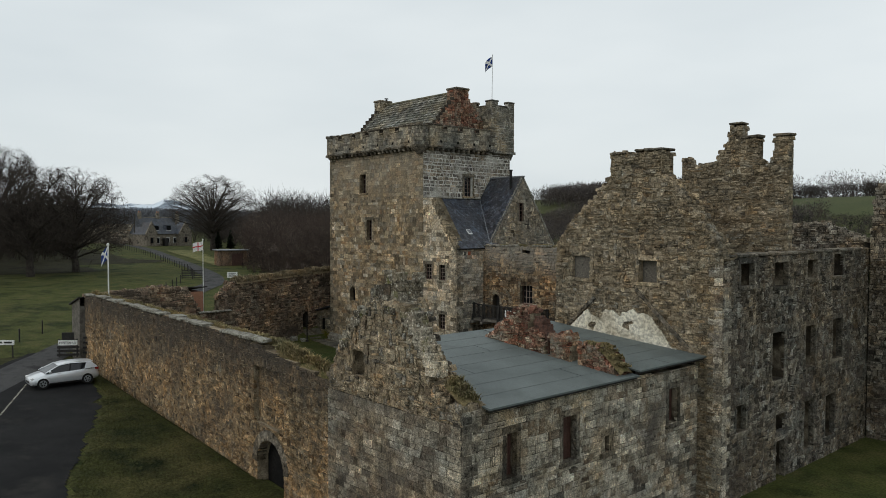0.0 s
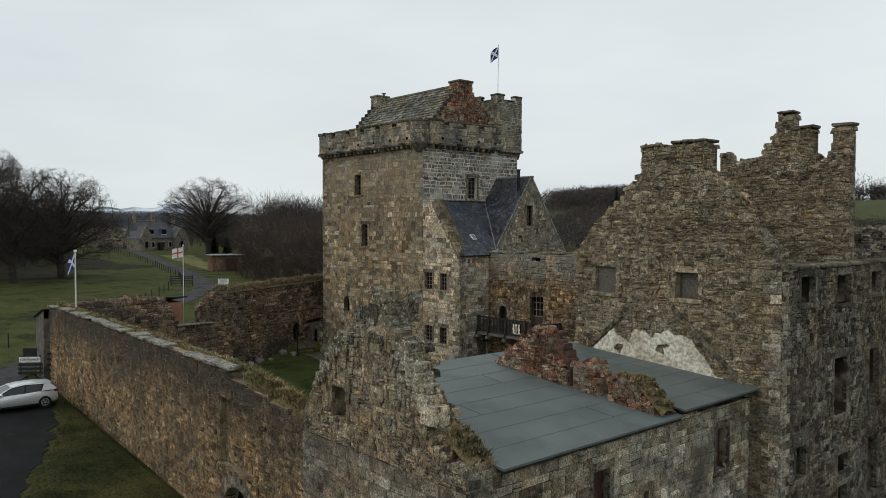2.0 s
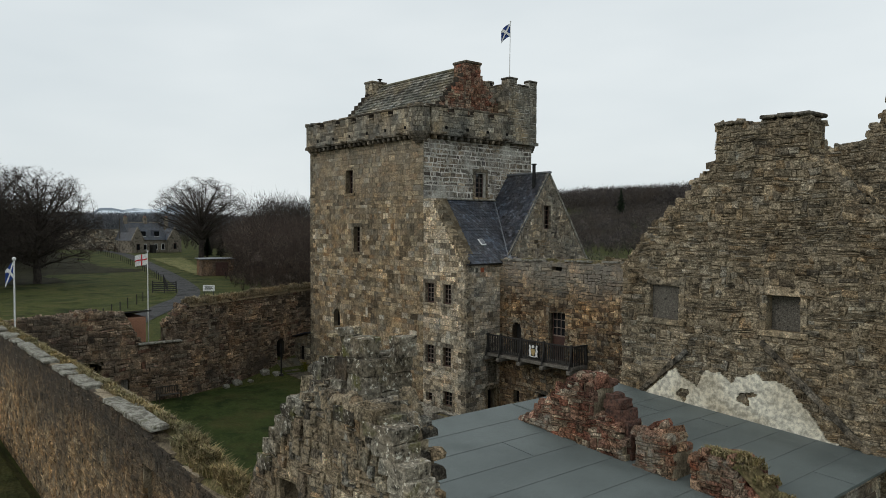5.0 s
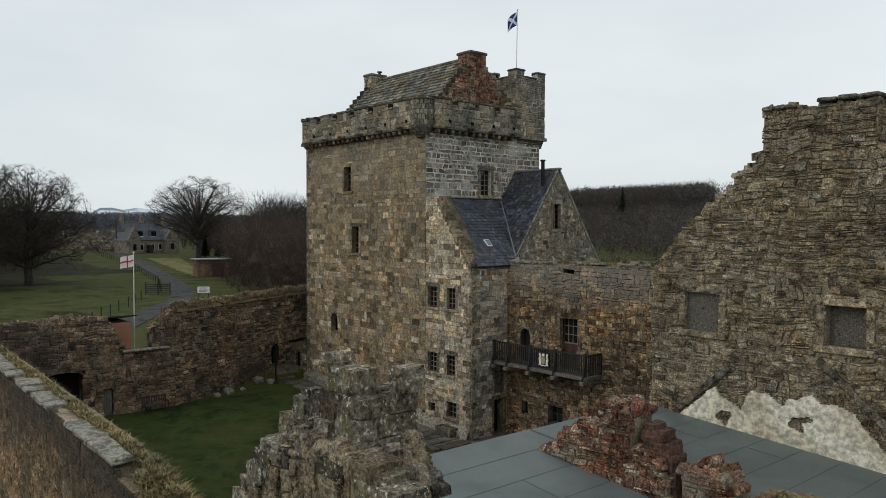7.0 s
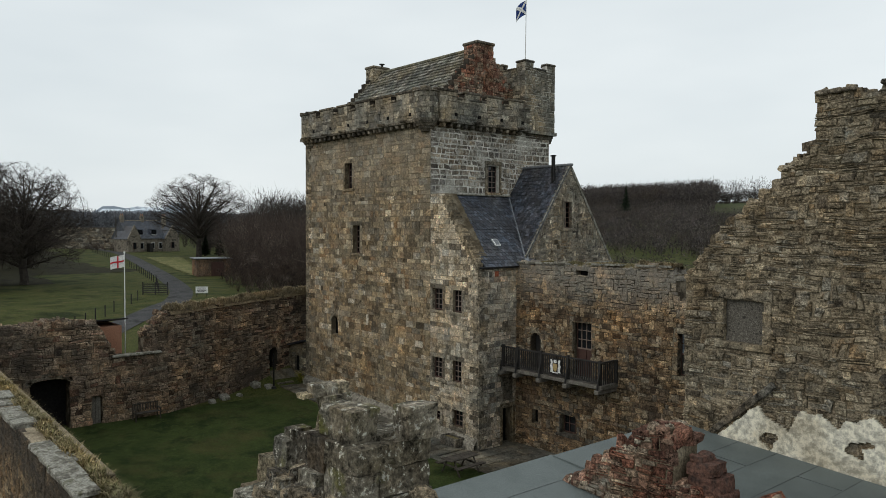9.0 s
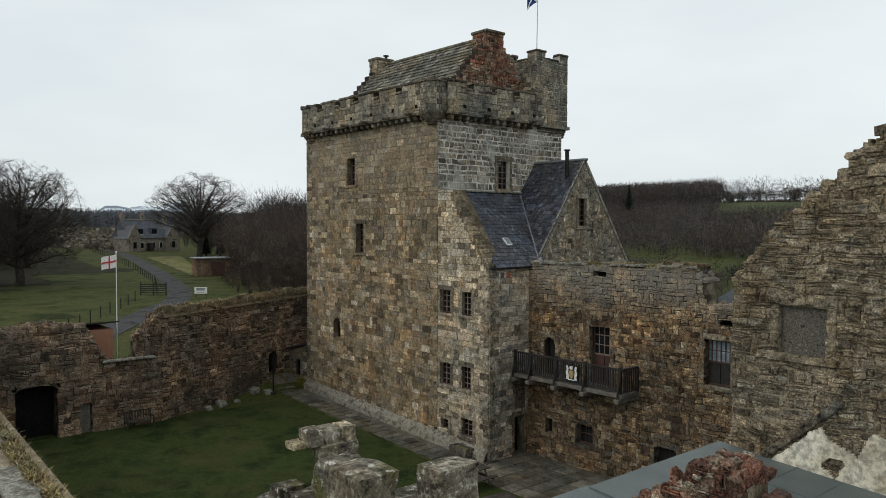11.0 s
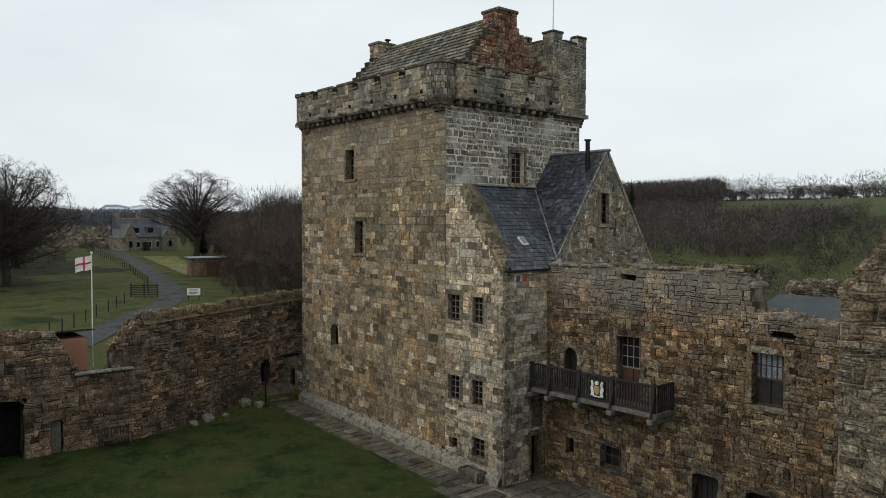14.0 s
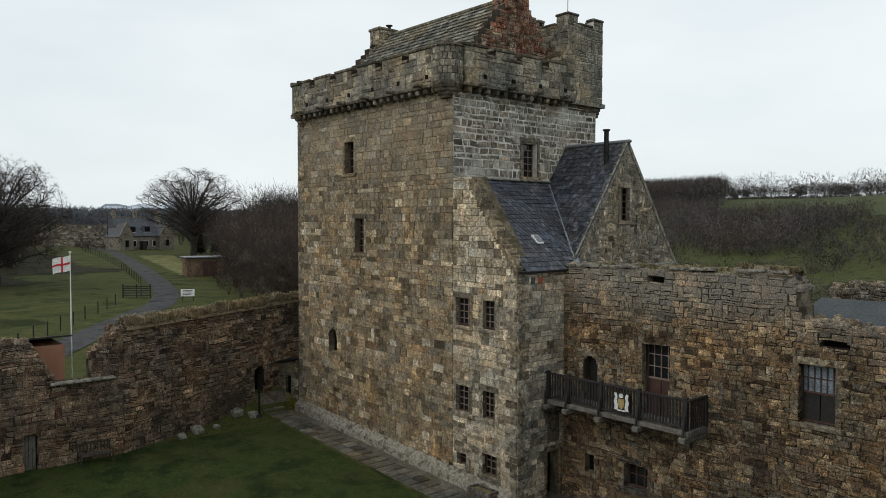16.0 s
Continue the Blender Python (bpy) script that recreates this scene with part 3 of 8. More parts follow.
def stones_mesh(name, plane, rows, rng, rough=0.02, relief=0.03, much=0.0):
    """rows: u0, u1, z0, z1, out, side (+1 front, -1 back at the given out)."""
    b = np.asarray(rows, dtype=float)
    k = len(b)
    u0, u1, z0, z1, out, side = b.T
    w, h = u1 - u0, z1 - z0
    j = lambda s: rng.uniform(-1, 1, k) * s
    jr = np.minimum(rough, 0.26 * np.minimum(w, h))
    cu = [u0 + j(1) * jr, u1 + j(1) * jr, u1 + j(1) * jr, u0 + j(1) * jr]
    cz = [z0 + j(1) * jr * 0.6, z0 + j(1) * jr * 0.6, z1 + j(1) * jr * 0.6, z1 + j(1) * jr * 0.6]
    if rough >= 0.045 and k > 1 or much:
        for i in range(4):
            cu[i], cz[i] = warp(cu[i], cz[i], much or WANDER)
    prot = rng.uniform(0.35 if rough < 0.055 else 0.0, 1.0, k) * relief + (0.014 if rough < 0.055 else 0.006)
    inset = np.minimum(0.02, 0.16 * np.minimum(w, h))
    su, sz = [1, -1, -1, 1], [1, 1, -1, -1]
    vs = []
    for i in range(4):
        vs.append(np.stack([cu[i], out - side * 0.10, cz[i]], 1))
    for i in range(4):
        vs.append(np.stack([cu[i], out + side * (prot - 0.012), cz[i]], 1))
    for i in range(4):
        vs.append(np.stack([cu[i] + su[i] * inset, out + side * (prot + j(0.006)), cz[i] + sz[i] * inset], 1))
    v = np.stack(vs, 1)
    q = STONE_Q[None] + 12 * np.arange(k)[:, None, None]
    back = side < 0
    q[back] = q[back][:, :, ::-1]
    return mesh_np(name, plane.many(v.reshape(-1, 3)), q.reshape(-1, 4))


UNIT_STONES = []


def unit_stones():
    if not UNIT_STONES:
        rng = np.random.default_rng(5)
        flat = Plane((0, 0), (1, 0))
        for i in range(20):
            rows = [(-0.5, 0.5, -0.5, 0.5, 0.0, 1)]
            UNIT_STONES.append(stones_mesh("stone", flat, rows, rng, 0.03 if i < 8 else 0.07))
    return UNIT_STONES


def masonry(name, p0, p1, thick, top, base, openings=(), height=(0.2, 0.34), width=(0.3, 0.75), stone="rubble", mortar="mortar", gap=0.018, back=False, ragged=0.0,
            seed=1, parent=None, singles=None, rough=0.02, front=True, label="", relief=0.03, loose=False, coursed=0.55, wander=0.0):
    """A wall of stones fitted round one another on a solid core. top: (u, z) rows; openings: (u0, u1, z0, z1[, rise of an arched head]);
    singles: the (u0, u1, z0, z1) stretch whose stones are parts of their own; loose: a broken head of lumps."""
    rng = np.random.default_rng(seed)
    pl = Plane(p0, p1)
    tu, tz = np.array([t[0] for t in top]), np.array([t[1] for t in top])
    bu, bz = (np.array([0, 1]), np.array([base, base])) if not hasattr(base, "__len__") else (np.array([t[0] for t in base]), np.array([t[1] for t in base]))
    du, dz = (0.09, 0.075) if height[0] > 0.1 else (0.07, 0.045)
    nu, nz = max(1, round(pl.length / du)), max(1, round((tz.max() - bz.min()) / dz))
    du, dz = pl.length / nu, (tz.max() - bz.min()) / nz
    us, zs = (np.arange(nu) + 0.5) * du, bz.min() + (np.arange(nz) + 0.5) * dz
    prof = np.interp(us, tu, tz)
    if ragged:
        k = np.arange(0, pl.length + 1, 0.4)
        prof = prof + ragged * np.interp(us, k, rng.uniform(-1, 0.6, len(k)))
        prof = np.round(prof / 0.15) * 0.15
    U, Z = np.meshgrid(us, zs)
    solid = (Z <= prof[None]) & (Z >= np.interp(us, bu, bz)[None] - 0.3)
    for o in openings:
        c, hw = 0.5 * (o[0] + o[1]), 0.5 * (o[1] - o[0])
        half = np.full_like(Z, hw)
        if len(o) > 4:
            half = hw * np.sqrt(np.clip(1 - (np.clip(Z - (o[3] - o[4]), 0, None) / o[4]) ** 2, 0, 1))
        solid &= ~((np.abs(U - c) < half) & (Z > o[2]) & (Z < o[3]))
    z_lo = bz.min()
    core, last = [], {}
    for r in range(nz):
        edge = np.flatnonzero(np.diff(np.concatenate([[0], solid[r].astype(int), [0]])))
        now = {}
        for i0, i1 in zip(edge[::2], edge[1::2]):
            key = (i0, i1)
            if key in last:
                core[last[key]][5] = z_lo + (r + 1) * dz
                now[key] = last[key]
            else:
                core.append([i0 * du, i1 * du, -thick, 0.0, z_lo + r * dz, z_lo + (r + 1) * dz])
                now[key] = len(core) - 1
        last = now
    rows = []
    h_lo, h_hi = max(1, round(height[0] / dz)), max(2, round(height[1] / dz))
    w_lo, w_hi = max(1, round(width[0] / du)), max(2, round(width[1] / du))
    for side, out in ((1, 0.0), (-1, -thick)):
        if (side == 1 and not front) or (side == -1 and not back):
            continue
        free = solid.copy()
        cutb = np.zeros((nz, nu + 1), bool)
        beds = [0]
        while beds[-1] < nz:
            beds.append(min(nz, beds[-1] + int(rng.integers(h_lo, h_hi + 1))))
        beds = np.array(beds)
        for r in range(nz):
            c = 0
            k = int(np.searchsorted(beds, r, "right"))
            while c < nu:
                if not free[r, c]:
                    c += 1
                    continue
                run = 1
                while run < w_hi + w_lo and c + run < nu and free[r, c + run]:
                    run += 1
                w = int(rng.integers(w_lo, w_hi + 1))
                if rng.random() < 0.12:
                    w = max(1, w // 2)
                if r and 0 < c + w < nu and cutb[r - 1, c + w]:
                    w = w + 1 if w < w_hi else max(1, w - 1)
                if run <= w or run - w < w_lo:
                    w = min(run, w_hi + w_lo - 1)
                h, odd = int(beds[k] - r), rng.random()
                if odd > 0.5 + 0.5 * coursed and k + 1 < len(beds) and w <= 0.7 * w_hi:
                    h = int(beds[k + 1] - r)
                elif odd < 0.5 - 0.5 * coursed and h > 1:
                    h = max(1, h // 2)
                hh = 1
                while hh < h and r + hh < nz and free[r + hh, c:c + w].all():
                    hh += 1
                if r + hh == nz - 1 and free[r + hh, c:c + w].all():
                    hh += 1
                free[r:r + hh, c:c + w] = False
                cutb[r:r + hh, min(c + w, nu)] = True
                rows.append((c * du + gap / 2, (c + w) * du - gap / 2, z_lo + r * dz + gap / 2, z_lo + (r + hh) * dz - gap / 2, out, side))
                c += w
    for b in core:
        b[0], b[1] = max(b[0], 0.015), min(b[1], pl.length - 0.015)
    wall = link(name, (core_mesh if len(core) < 140 and not ragged else boxes_mesh)(name, pl, core), M[mortar], parent, label)
    single, rest = [], []
    for r in rows:
        if singles and r[5] > 0 and singles[0] <= r[0] and r[1] <= singles[1] and singles[2] <= r[2] and r[3] <= singles[3] and len(single) < 290:
            single.append(r)
        else:
            rest.append(r)
    if rest:
        tagged(link("stonework", stones_mesh("stonework", pl, rest, rng, rough, relief, wander), M[stone], wall), kind="stuff")
    if loose:
        lumps = []
        for i in range(0, nu, 2):
            o = -0.02
            while o > -thick:
                w, l, hgt = rng.uniform(0.14, 0.34), rng.uniform(0.15, 0.34), rng.uniform(0.04, 0.17)
                col = np.flatnonzero(solid[:, i])
                if len(col):
                    zt = z_lo + (col[-1] + 1) * dz
                    lumps.append((us[i] - w / 2, us[i] + w / 2, o - l * 0.9, o + 0.05, zt - 0.12, zt + hgt * (0.5 if rng.random() < 0.6 else 1.0)))
                o -= l
        tagged(link("broken_head", lumps_mesh("broken_head", pl, lumps, rng), M[stone], wall), kind="stuff")
    PIECES.append((wall, pl, single, stone, seed, rough, relief, wander))
    return wall, pl


def lumps_mesh(name, plane, boxes, rng):
    """Rough lumps: boxes with their corners drawn in and knocked about."""
    b = np.asarray(boxes, dtype=float)
    k = len(b)
    u0, u1, o0, o1, z0, z1 = b.T
    uc, oc = (u0 + u1) / 2, (o0 + o1) / 2
    vs = []
    for z, s in ((z0, 1.0), (z0 + 0.6 * (z1 - z0), 1.0), (z1, 0.72)):
        for su, so in ((-1, -1), (1, -1), (1, 1), (-1, 1)):
            f = lambda: rng.uniform(0.75, 1.1, k)
            vs.append(np.stack([uc + su * s * f() * (u1 - u0) / 2, oc + so * s * f() * (o1 - o0) / 2, z + rng.uniform(-0.2, 0.2, k) * (z1 - z0)], 1))
    v = np.stack(vs, 1)
    q = []
    for a, c in ((0, 4), (4, 8)):
        for i in range(4):
            j = (i + 1) % 4
            q.append((a + j, a + i, c + i, c + j))
    q.append((11, 10, 9, 8))
    q = np.array(q)[None] + 12 * np.arange(k)[:, None, None]
    return mesh_np(name, plane.many(v.reshape(-1, 3)), q.reshape(-1, 4))


PIECES = []


def lay_pieces():
    """The stones, slates and slabs that are parts of their own, last of all."""
    for wall, pl, single, stone, seed, rough, relief, wander in PIECES:
        rng = np.random.default_rng(seed + 77)
        mats = {}
        for r in single:
            if rough >= 0.045 or wander:
                link("stone", stones_mesh("stone", pl, [r], rng, rough, relief, wander or WANDER), M[stone], wall)
                continue
            src = UNIT_STONES[rng.integers(8) + (0 if stone in ("tower", "whin", "parapet") else 12 * (rng.random() < 0.8))]
            key = (src.name, stone)
            if key not in SHARED:
                SHARED[key] = src.copy()
                SHARED[key].materials.append(M[stone])
            ob = new("stone", SHARED[key])
            ob.parent = wall
            ob.matrix_basis = pl.matrix((r[0] + r[1]) / 2, 0, (r[2] + r[3]) / 2) @ Matrix.Diagonal((r[1] - r[0], 1, r[3] - r[2], 1))


SHARED = {}


# ---------- lie of the land ----------
def smooth(t):
    t = np.clip(t, 0, 1)
    return t * t * (3 - 2 * t)


def land(x, y):
    x, y = np.asarray(x, float), np.asarray(y, float)
    court = np.clip(-x, 0, 18) * 0.045
    south = 0.3 + (11.4 - np.clip(x, -15.6, 40)) * 0.058
    west = 1.87 + np.clip(-15.6 - x, 0, 43) * 0.033 + np.clip(-58.6 - x, 0, 340) * 0.0135
    h = court + (south - court) * smooth((-21.6 - y) / 0.6)
    h = h + (west - h) * smooth((-17.0 - x) / 3.0)
    m = y + 0.45 * x - 16
    valley = -7 * smooth(m / 70) + 36 * smooth((m - 110) / 340)
    h = h * (1 - smooth(m / 60)) + valley
    far = np.hypot(x, y)
    h = h + 22 * smooth((far - 500) / 900) + 0.5 * np.sin(x / 37.0) * np.cos(y / 29.0) * smooth((far - 60) / 80)
    return h


def land_z(x, y):
    return float(land(x, y))


def make_ground():
    pos = np.concatenate([np.arange(-60, 60.1, 1.0), 60 + np.cumsum(np.geomspace(1.1, 130, 62)), -60 - np.cumsum(np.geomspace(1.1, 130, 62))])
    pos = np.unique(np.round(pos, 3))
    gx, gy = np.meshgrid(pos, pos, indexing="ij")
    v = np.stack([gx, gy, land(gx, gy)], -1).reshape(-1, 3)
    n = len(pos)
    i, j = np.meshgrid(np.arange(n - 1), np.arange(n - 1), indexing="ij")
    a = (i * n + j).ravel()
    me = mesh_np("ground", v, np.stack([a, a + n, a + n + 1, a + 1], 1))
    me.shade_smooth()
    tagged(link("ground", me, M["grass"]), "rough green pasture round the castle", "ground", kind="structure")


make_ground()


def sheet(name, material, outline_fn, x0, x1, y0, y1, lift, step, label, category, kind="structure"):
    """A thin surface that follows the land where outline_fn(x, y) holds."""
    xs, ys = np.arange(x0, x1, step), np.arange(y0, y1, step)
    verts, quads, idx = [], [], {}
    def vid(i, j):
        if (i, j) not in idx:
            x, y = x0 + i * step, y0 + j * step
            idx[(i, j)] = len(verts)
            verts.append((x, y, land_z(x, y) + lift))
        return idx[(i, j)]
    for i in range(len(xs)):
        for j in range(len(ys)):
            if outline_fn(x0 + (i + 0.5) * step, y0 + (j + 0.5) * step):
                quads.append((vid(i, j), vid(i + 1, j), vid(i + 1, j + 1), vid(i, j + 1)))
    return tagged(link(name, mesh_np(name, verts, quads), material), label, category, kind=kind)


# ---------- tower house ----------
tower = tagged(new("tower_house"), "tall square tower house of buff weathered sandstone with crenellated parapet", "tower")
TS, tower_s = masonry("wall_south", (-17.0, 0), (-3.75, 0), 1.4, [(0, 17.25), (13.25, 17.25)], -0.2,
                      [(4.8, 5.65, 13.85, 15.47), (5.65, 6.52, 9.85, 11.58), (3.15, 3.95, 4.5, 5.74, 0.4)],
                      (0.22, 0.37), (0.3, 0.75), "tower", "tower_mortar", 0.016, coursed=0.93, rough=0.014, relief=0.02, seed=11, parent=tower, singles=(6.7, 13.25, 5.0, 13.0))
TE, tower_e = masonry("wall_east", (-3.75, 0), (-3.75, 9.65), 1.4, [(0, 17.25), (9.65, 17.25)], 8.0,
                      [(4.3, 5.25, 13.5, 15.1)], (0.22, 0.34), (0.26, 0.6), "whin", "white_mortar", 0.07, coursed=0.96, rough=0.045, relief=0.015, seed=12, parent=tower, singles=(0, 9.65, 13.0, 17.3))
masonry("wall_north", (-3.75, 9.65), (-17.0, 9.65), 1.4, [(0, 17.25), (13.25, 17.25)], -0.2, stone="tower", mortar="tower_mortar", front=False, parent=tower)
masonry("wall_west", (-17.0, 9.65), (-17.0, 0), 1.4, [(0, 17.25), (9.65, 17.25)], -0.2, stone="tower", mortar="tower_mortar", front=False, parent=tower)
block("roof_walk", (-17.3, -0.3, 17.2), (-3.5, 10.1, 17.4), M["slab"], tower, 0.0)


def crenels(length, n, lo, hi, low_w):
    prof, seg = [], length / n
    for i in range(n):
        a = i * seg
        prof += [(a, hi), (a + seg - low_w, hi), (a + seg - low_w + 0.01, lo), (a + seg - 0.01, lo)]
    prof.append((length, lo))
    return prof


for nm, p0, p1, n, sd in (("parapet", (-16.5, -0.42), (-4.2, -0.42), 6, 21), ("parapet", (-3.33, 0.3), (-3.33, 7.4), 4, 22)):
    ln = math.dist(p0, p1)
    w_, pl_ = masonry(nm, p0, p1, 0.45, crenels(ln, n, 18.55, 18.92, 0.55), 17.35, height=(0.28, 0.36), width=(0.4, 0.9), stone="parapet", mortar="dark_mortar", gap=0.012, back=True, seed=sd, parent=tower)
    seg = ln / n
    for i in range(n):
        for a, b, z in ((i * seg - 0.06, (i + 1) * seg - 0.5, 18.92), ((i + 1) * seg - 0.5, (i + 1) * seg - 0.06, 18.55)):
            bm = bmesh.new()
            vs = chamfer(bm, (a, -0.08, 0), (b, 0.53, 0.12), 0.02)
            for v in bm.verts:
                if v.co.z > 0.06:
                    v.co.z += 0.10 * (1 - abs(v.co.y - 0.22) / 0.31)
                v.co = pl_.matrix(0, 0, z) @ v.co
            part("cope_stone", bm, M["dressed_dark"], w_)
    m_ = pl_.matrix()
    block("string_course", (-0.1, -0.07, 17.22), (ln + 0.1, 0.46, 17.38), M["dressed_dark"], w_, 0.03, m_)
    for i in range(int(ln / 0.55)):
        block("corbel", (0.2 + i * 0.55, -0.02, 16.98), (0.44 + i * 0.55, 0.45, 17.23), M["dressed_dark"], w_, 0.05, m_)
    for i in range(n):
        u = (i + 0.45) * seg
        bm = bmesh.new()
        tube(bm, m_ @ Vector((u, 0.1, 17.36)), m_ @ Vector((u, -0.55, 17.30)), 0.10, 0.075, 8)
        part("water_spout", bm, M["dressed_dark"], w_)
        # black block set proud of the wall: the slot's shade as colour
        block("drain_slot", (u + 0.25, -0.065, 17.62), (u + 0.43, 0.2, 17.80), M["black"], w_, 0, m_)
for cx, cy, a_mid in ((-16.4, 0.12, 225), (-4.1, 0.0, 315)):
    rs = random.Random(int(a_mid))
    for k, (r0, z0, z1, mt) in enumerate(((0.36, 16.72, 16.86, "dressed_dark"), (0.48, 16.86, 17.0, "dressed_dark"), (0.60, 17.0, 17.14, "dressed_dark"), (0.70, 17.14, 17.26, "dressed_dark"), (0.76, 17.26, 17.39, "dressed_dark"))):
        bm = bmesh.new()
        tube(bm, (cx, cy, z0), (cx, cy, z1), r0 - 0.05, r0, 24)
        part("corbel_ring", bm, M[mt], tower)
    bm = bmesh.new()
    tube(bm, (cx, cy, 17.38), (cx, cy, 18.85), 0.62, 0.62, 24)
    part("round_corner", bm, M["dark_mortar"], tower)
    for c in range(5):
        for k in range(12):
            w = math.degrees(2 * math.pi / 22)
            ang = a_mid - 105 + (k + 0.5 * (c % 2)) * 18
            block("stone", (-0.1, -0.095 - rs.uniform(0, 0.008), 0.006), (0.09, 0.095, 0.29), M["parapet"], tower, 0.015, pose(cx + 0.62 * math.cos(radians(ang)), cy + 0.62 * math.sin(radians(ang)), 17.39 + c * 0.295, 0, 0, ang))
    for k in range(5):
        ang = a_mid - 90 + k * 45
        hi = k % 2 == 0
        block("merlon" if hi else "cope_stone", (-0.24, -0.27, 0), (0.16, 0.27, 0.26 if hi else 0.08), M["dressed_dark"], tower, 0.04, pose(cx + 0.62 * math.cos(radians(ang)), cy + 0.62 * math.sin(radians(ang)), 18.84, 0, 0, ang))

# cap house and turret on the tower head
RIDGE_Z, RIDGE_Y, EAVE_Y, EAVE_Z = 22.2, 5.0, 1.4, 18.5
def crow_steps(n, half, z_low, z_top):
    prof = []
    for i in range(n):
        prof += [(half * i / n, z_low + (z_top - z_low) * (i + 1) / n), (half * (i + 1) / n - 0.01, z_low + (z_top - z_low) * (i + 1) / n)]
    right = [(2 * half - u, z) for u, z in prof[::-1]]
    return prof + right
for x_, sd in ((-4.75, 31), (-15.35, 32)):
    masonry("gable", (x_, 1.3), (x_, 8.7), 0.5, crow_steps(12, 3.7, 18.3, 22.35), 17.3, height=(0.17, 0.22), width=(0.3, 0.6), stone="red" if sd == 31 else "parapet", mortar="dark_mortar", seed=sd, parent=tower, back=True)


def roof_pieces(name, corner, along, up, rows, cols, material, parent, seed, thick=0.025, keep=lambda a, b: True, singles=120, lift=0.0):
    """Overlapping slates on a slope: along and up are its edge vectors."""
    rng = np.random.default_rng(seed)
    c, e, s = Vector(corner), Vector(along), Vector(up)
    nrm = e.cross(s).normalized()
    if nrm.z < 0:
        nrm = -nrm
    verts, quads, made = [], [], 0
    w, h = 1.0 / cols, 1.0 / rows
    me_cache = {}
    for r in range(rows):
        off = 0.5 * w if r % 2 else 0.0
        for k in range(-1 if off else 0, cols):
            a0, a1 = max(0.0, k * w + off + 0.04 * w), min(1.0, (k + 1) * w + off - 0.04 * w)
            b0, b1 = r * h - 0.12 * h, min(1.0, (r + 1) * h + 0.15 * h)
            b0 += rng.uniform(-0.05, 0.05) * h
            if a1 - a0 < 0.2 * w or not keep((a0 + a1) / 2, (b0 + b1) / 2):
                continue
            t0, t1 = lift + thick * 2 + rng.uniform(0, 0.012), lift + thick * 0.4
            base = [c + e * a0 + s * b0 + nrm * t0, c + e * a1 + s * b0 + nrm * (t0 + rng.uniform(-0.006, 0.006)), c + e * a1 + s * b1 + nrm * t1, c + e * a0 + s * b1 + nrm * t1]
            low = [p - nrm * thick for p in base]
            i = len(verts)
            vv = base + low
            qq = [(0, 1, 2, 3), (4, 5, 1, 0), (5, 6, 2, 1), (7, 4, 0, 3)]
            if made < singles and rng.random() < 0.5:
                PIECES_FLAT.append((parent, name, [tuple(p) for p in vv], qq, material))
                made += 1
            else:
                verts += [tuple(p) for p in vv]
                quads += [tuple(i + t for t in q) for q in qq]
    if verts:
        tagged(link(name + "_field", mesh_np(name, verts, quads), material, parent), kind="stuff")


PIECES_FLAT = []


def prism(name, pts, material, parent, label=""):
    """A solid between two like outlines, given as two lists of corners."""
    bm = bmesh.new()
    a, b = ([bm.verts.new(p) for p in side] for side in pts)
    bm.faces.new(a)
    bm.faces.new(b[::-1])
    for i in range(len(a)):
        j = (i + 1) % len(a)
        bm.faces.new((a[j], a[i], b[i], b[j]))
    bmesh.ops.recalc_face_normals(bm, faces=bm.faces[:])
    return part(name, bm, material, parent, label)


cap_roof = prism("roof", ([(-15.6, EAVE_Y, EAVE_Z), (-15.6, RIDGE_Y, RIDGE_Z), (-15.6, 8.6, EAVE_Z)], [(-5.0, EAVE_Y, EAVE_Z), (-5.0, RIDGE_Y, RIDGE_Z), (-5.0, 8.6, EAVE_Z)]), M["slab"], tower, "grey stone-slabbed roof with lichen")
roof_pieces("roof_slab", (-15.35, EAVE_Y, EAVE_Z), (10.1, 0, 0), (0, 3.6, 3.7), 15, 26, M["slab"], cap_roof, 41, 0.04)
block("cap_wall", (-15.5, 1.5, 17.3), (-5.1, 8.5, 18.55), M["dressed_dark"], tower, 0)
block("ridge", (-15.2, 4.86, 22.14), (-5.2, 5.14, 22.33), M["slab"], cap_roof, 0.05)


def chimney(name, x0, x1, y0, y1, z0, z1, stone, parent, seed):
    for i, (a, b) in enumerate((((x0, y0), (x1, y0)), ((x1, y0), (x1, y1)), ((x1, y1), (x0, y1)), ((x0, y1), (x0, y0)))):
        ln = math.dist(a, b)
        masonry("stack_face", a, b, 0.2, [(0, z1), (ln, z1)], z0, height=(0.2, 0.3), width=(0.25, 0.5), stone=stone, mortar="dark_mortar", seed=seed + i, parent=parent)
    block("chimney_cope", (x0 - 0.1, y0 - 0.1, z1 - 0.02), (x1 + 0.1, y1 + 0.1, z1 + 0.16), M["dressed_dark"], parent, 0.05)


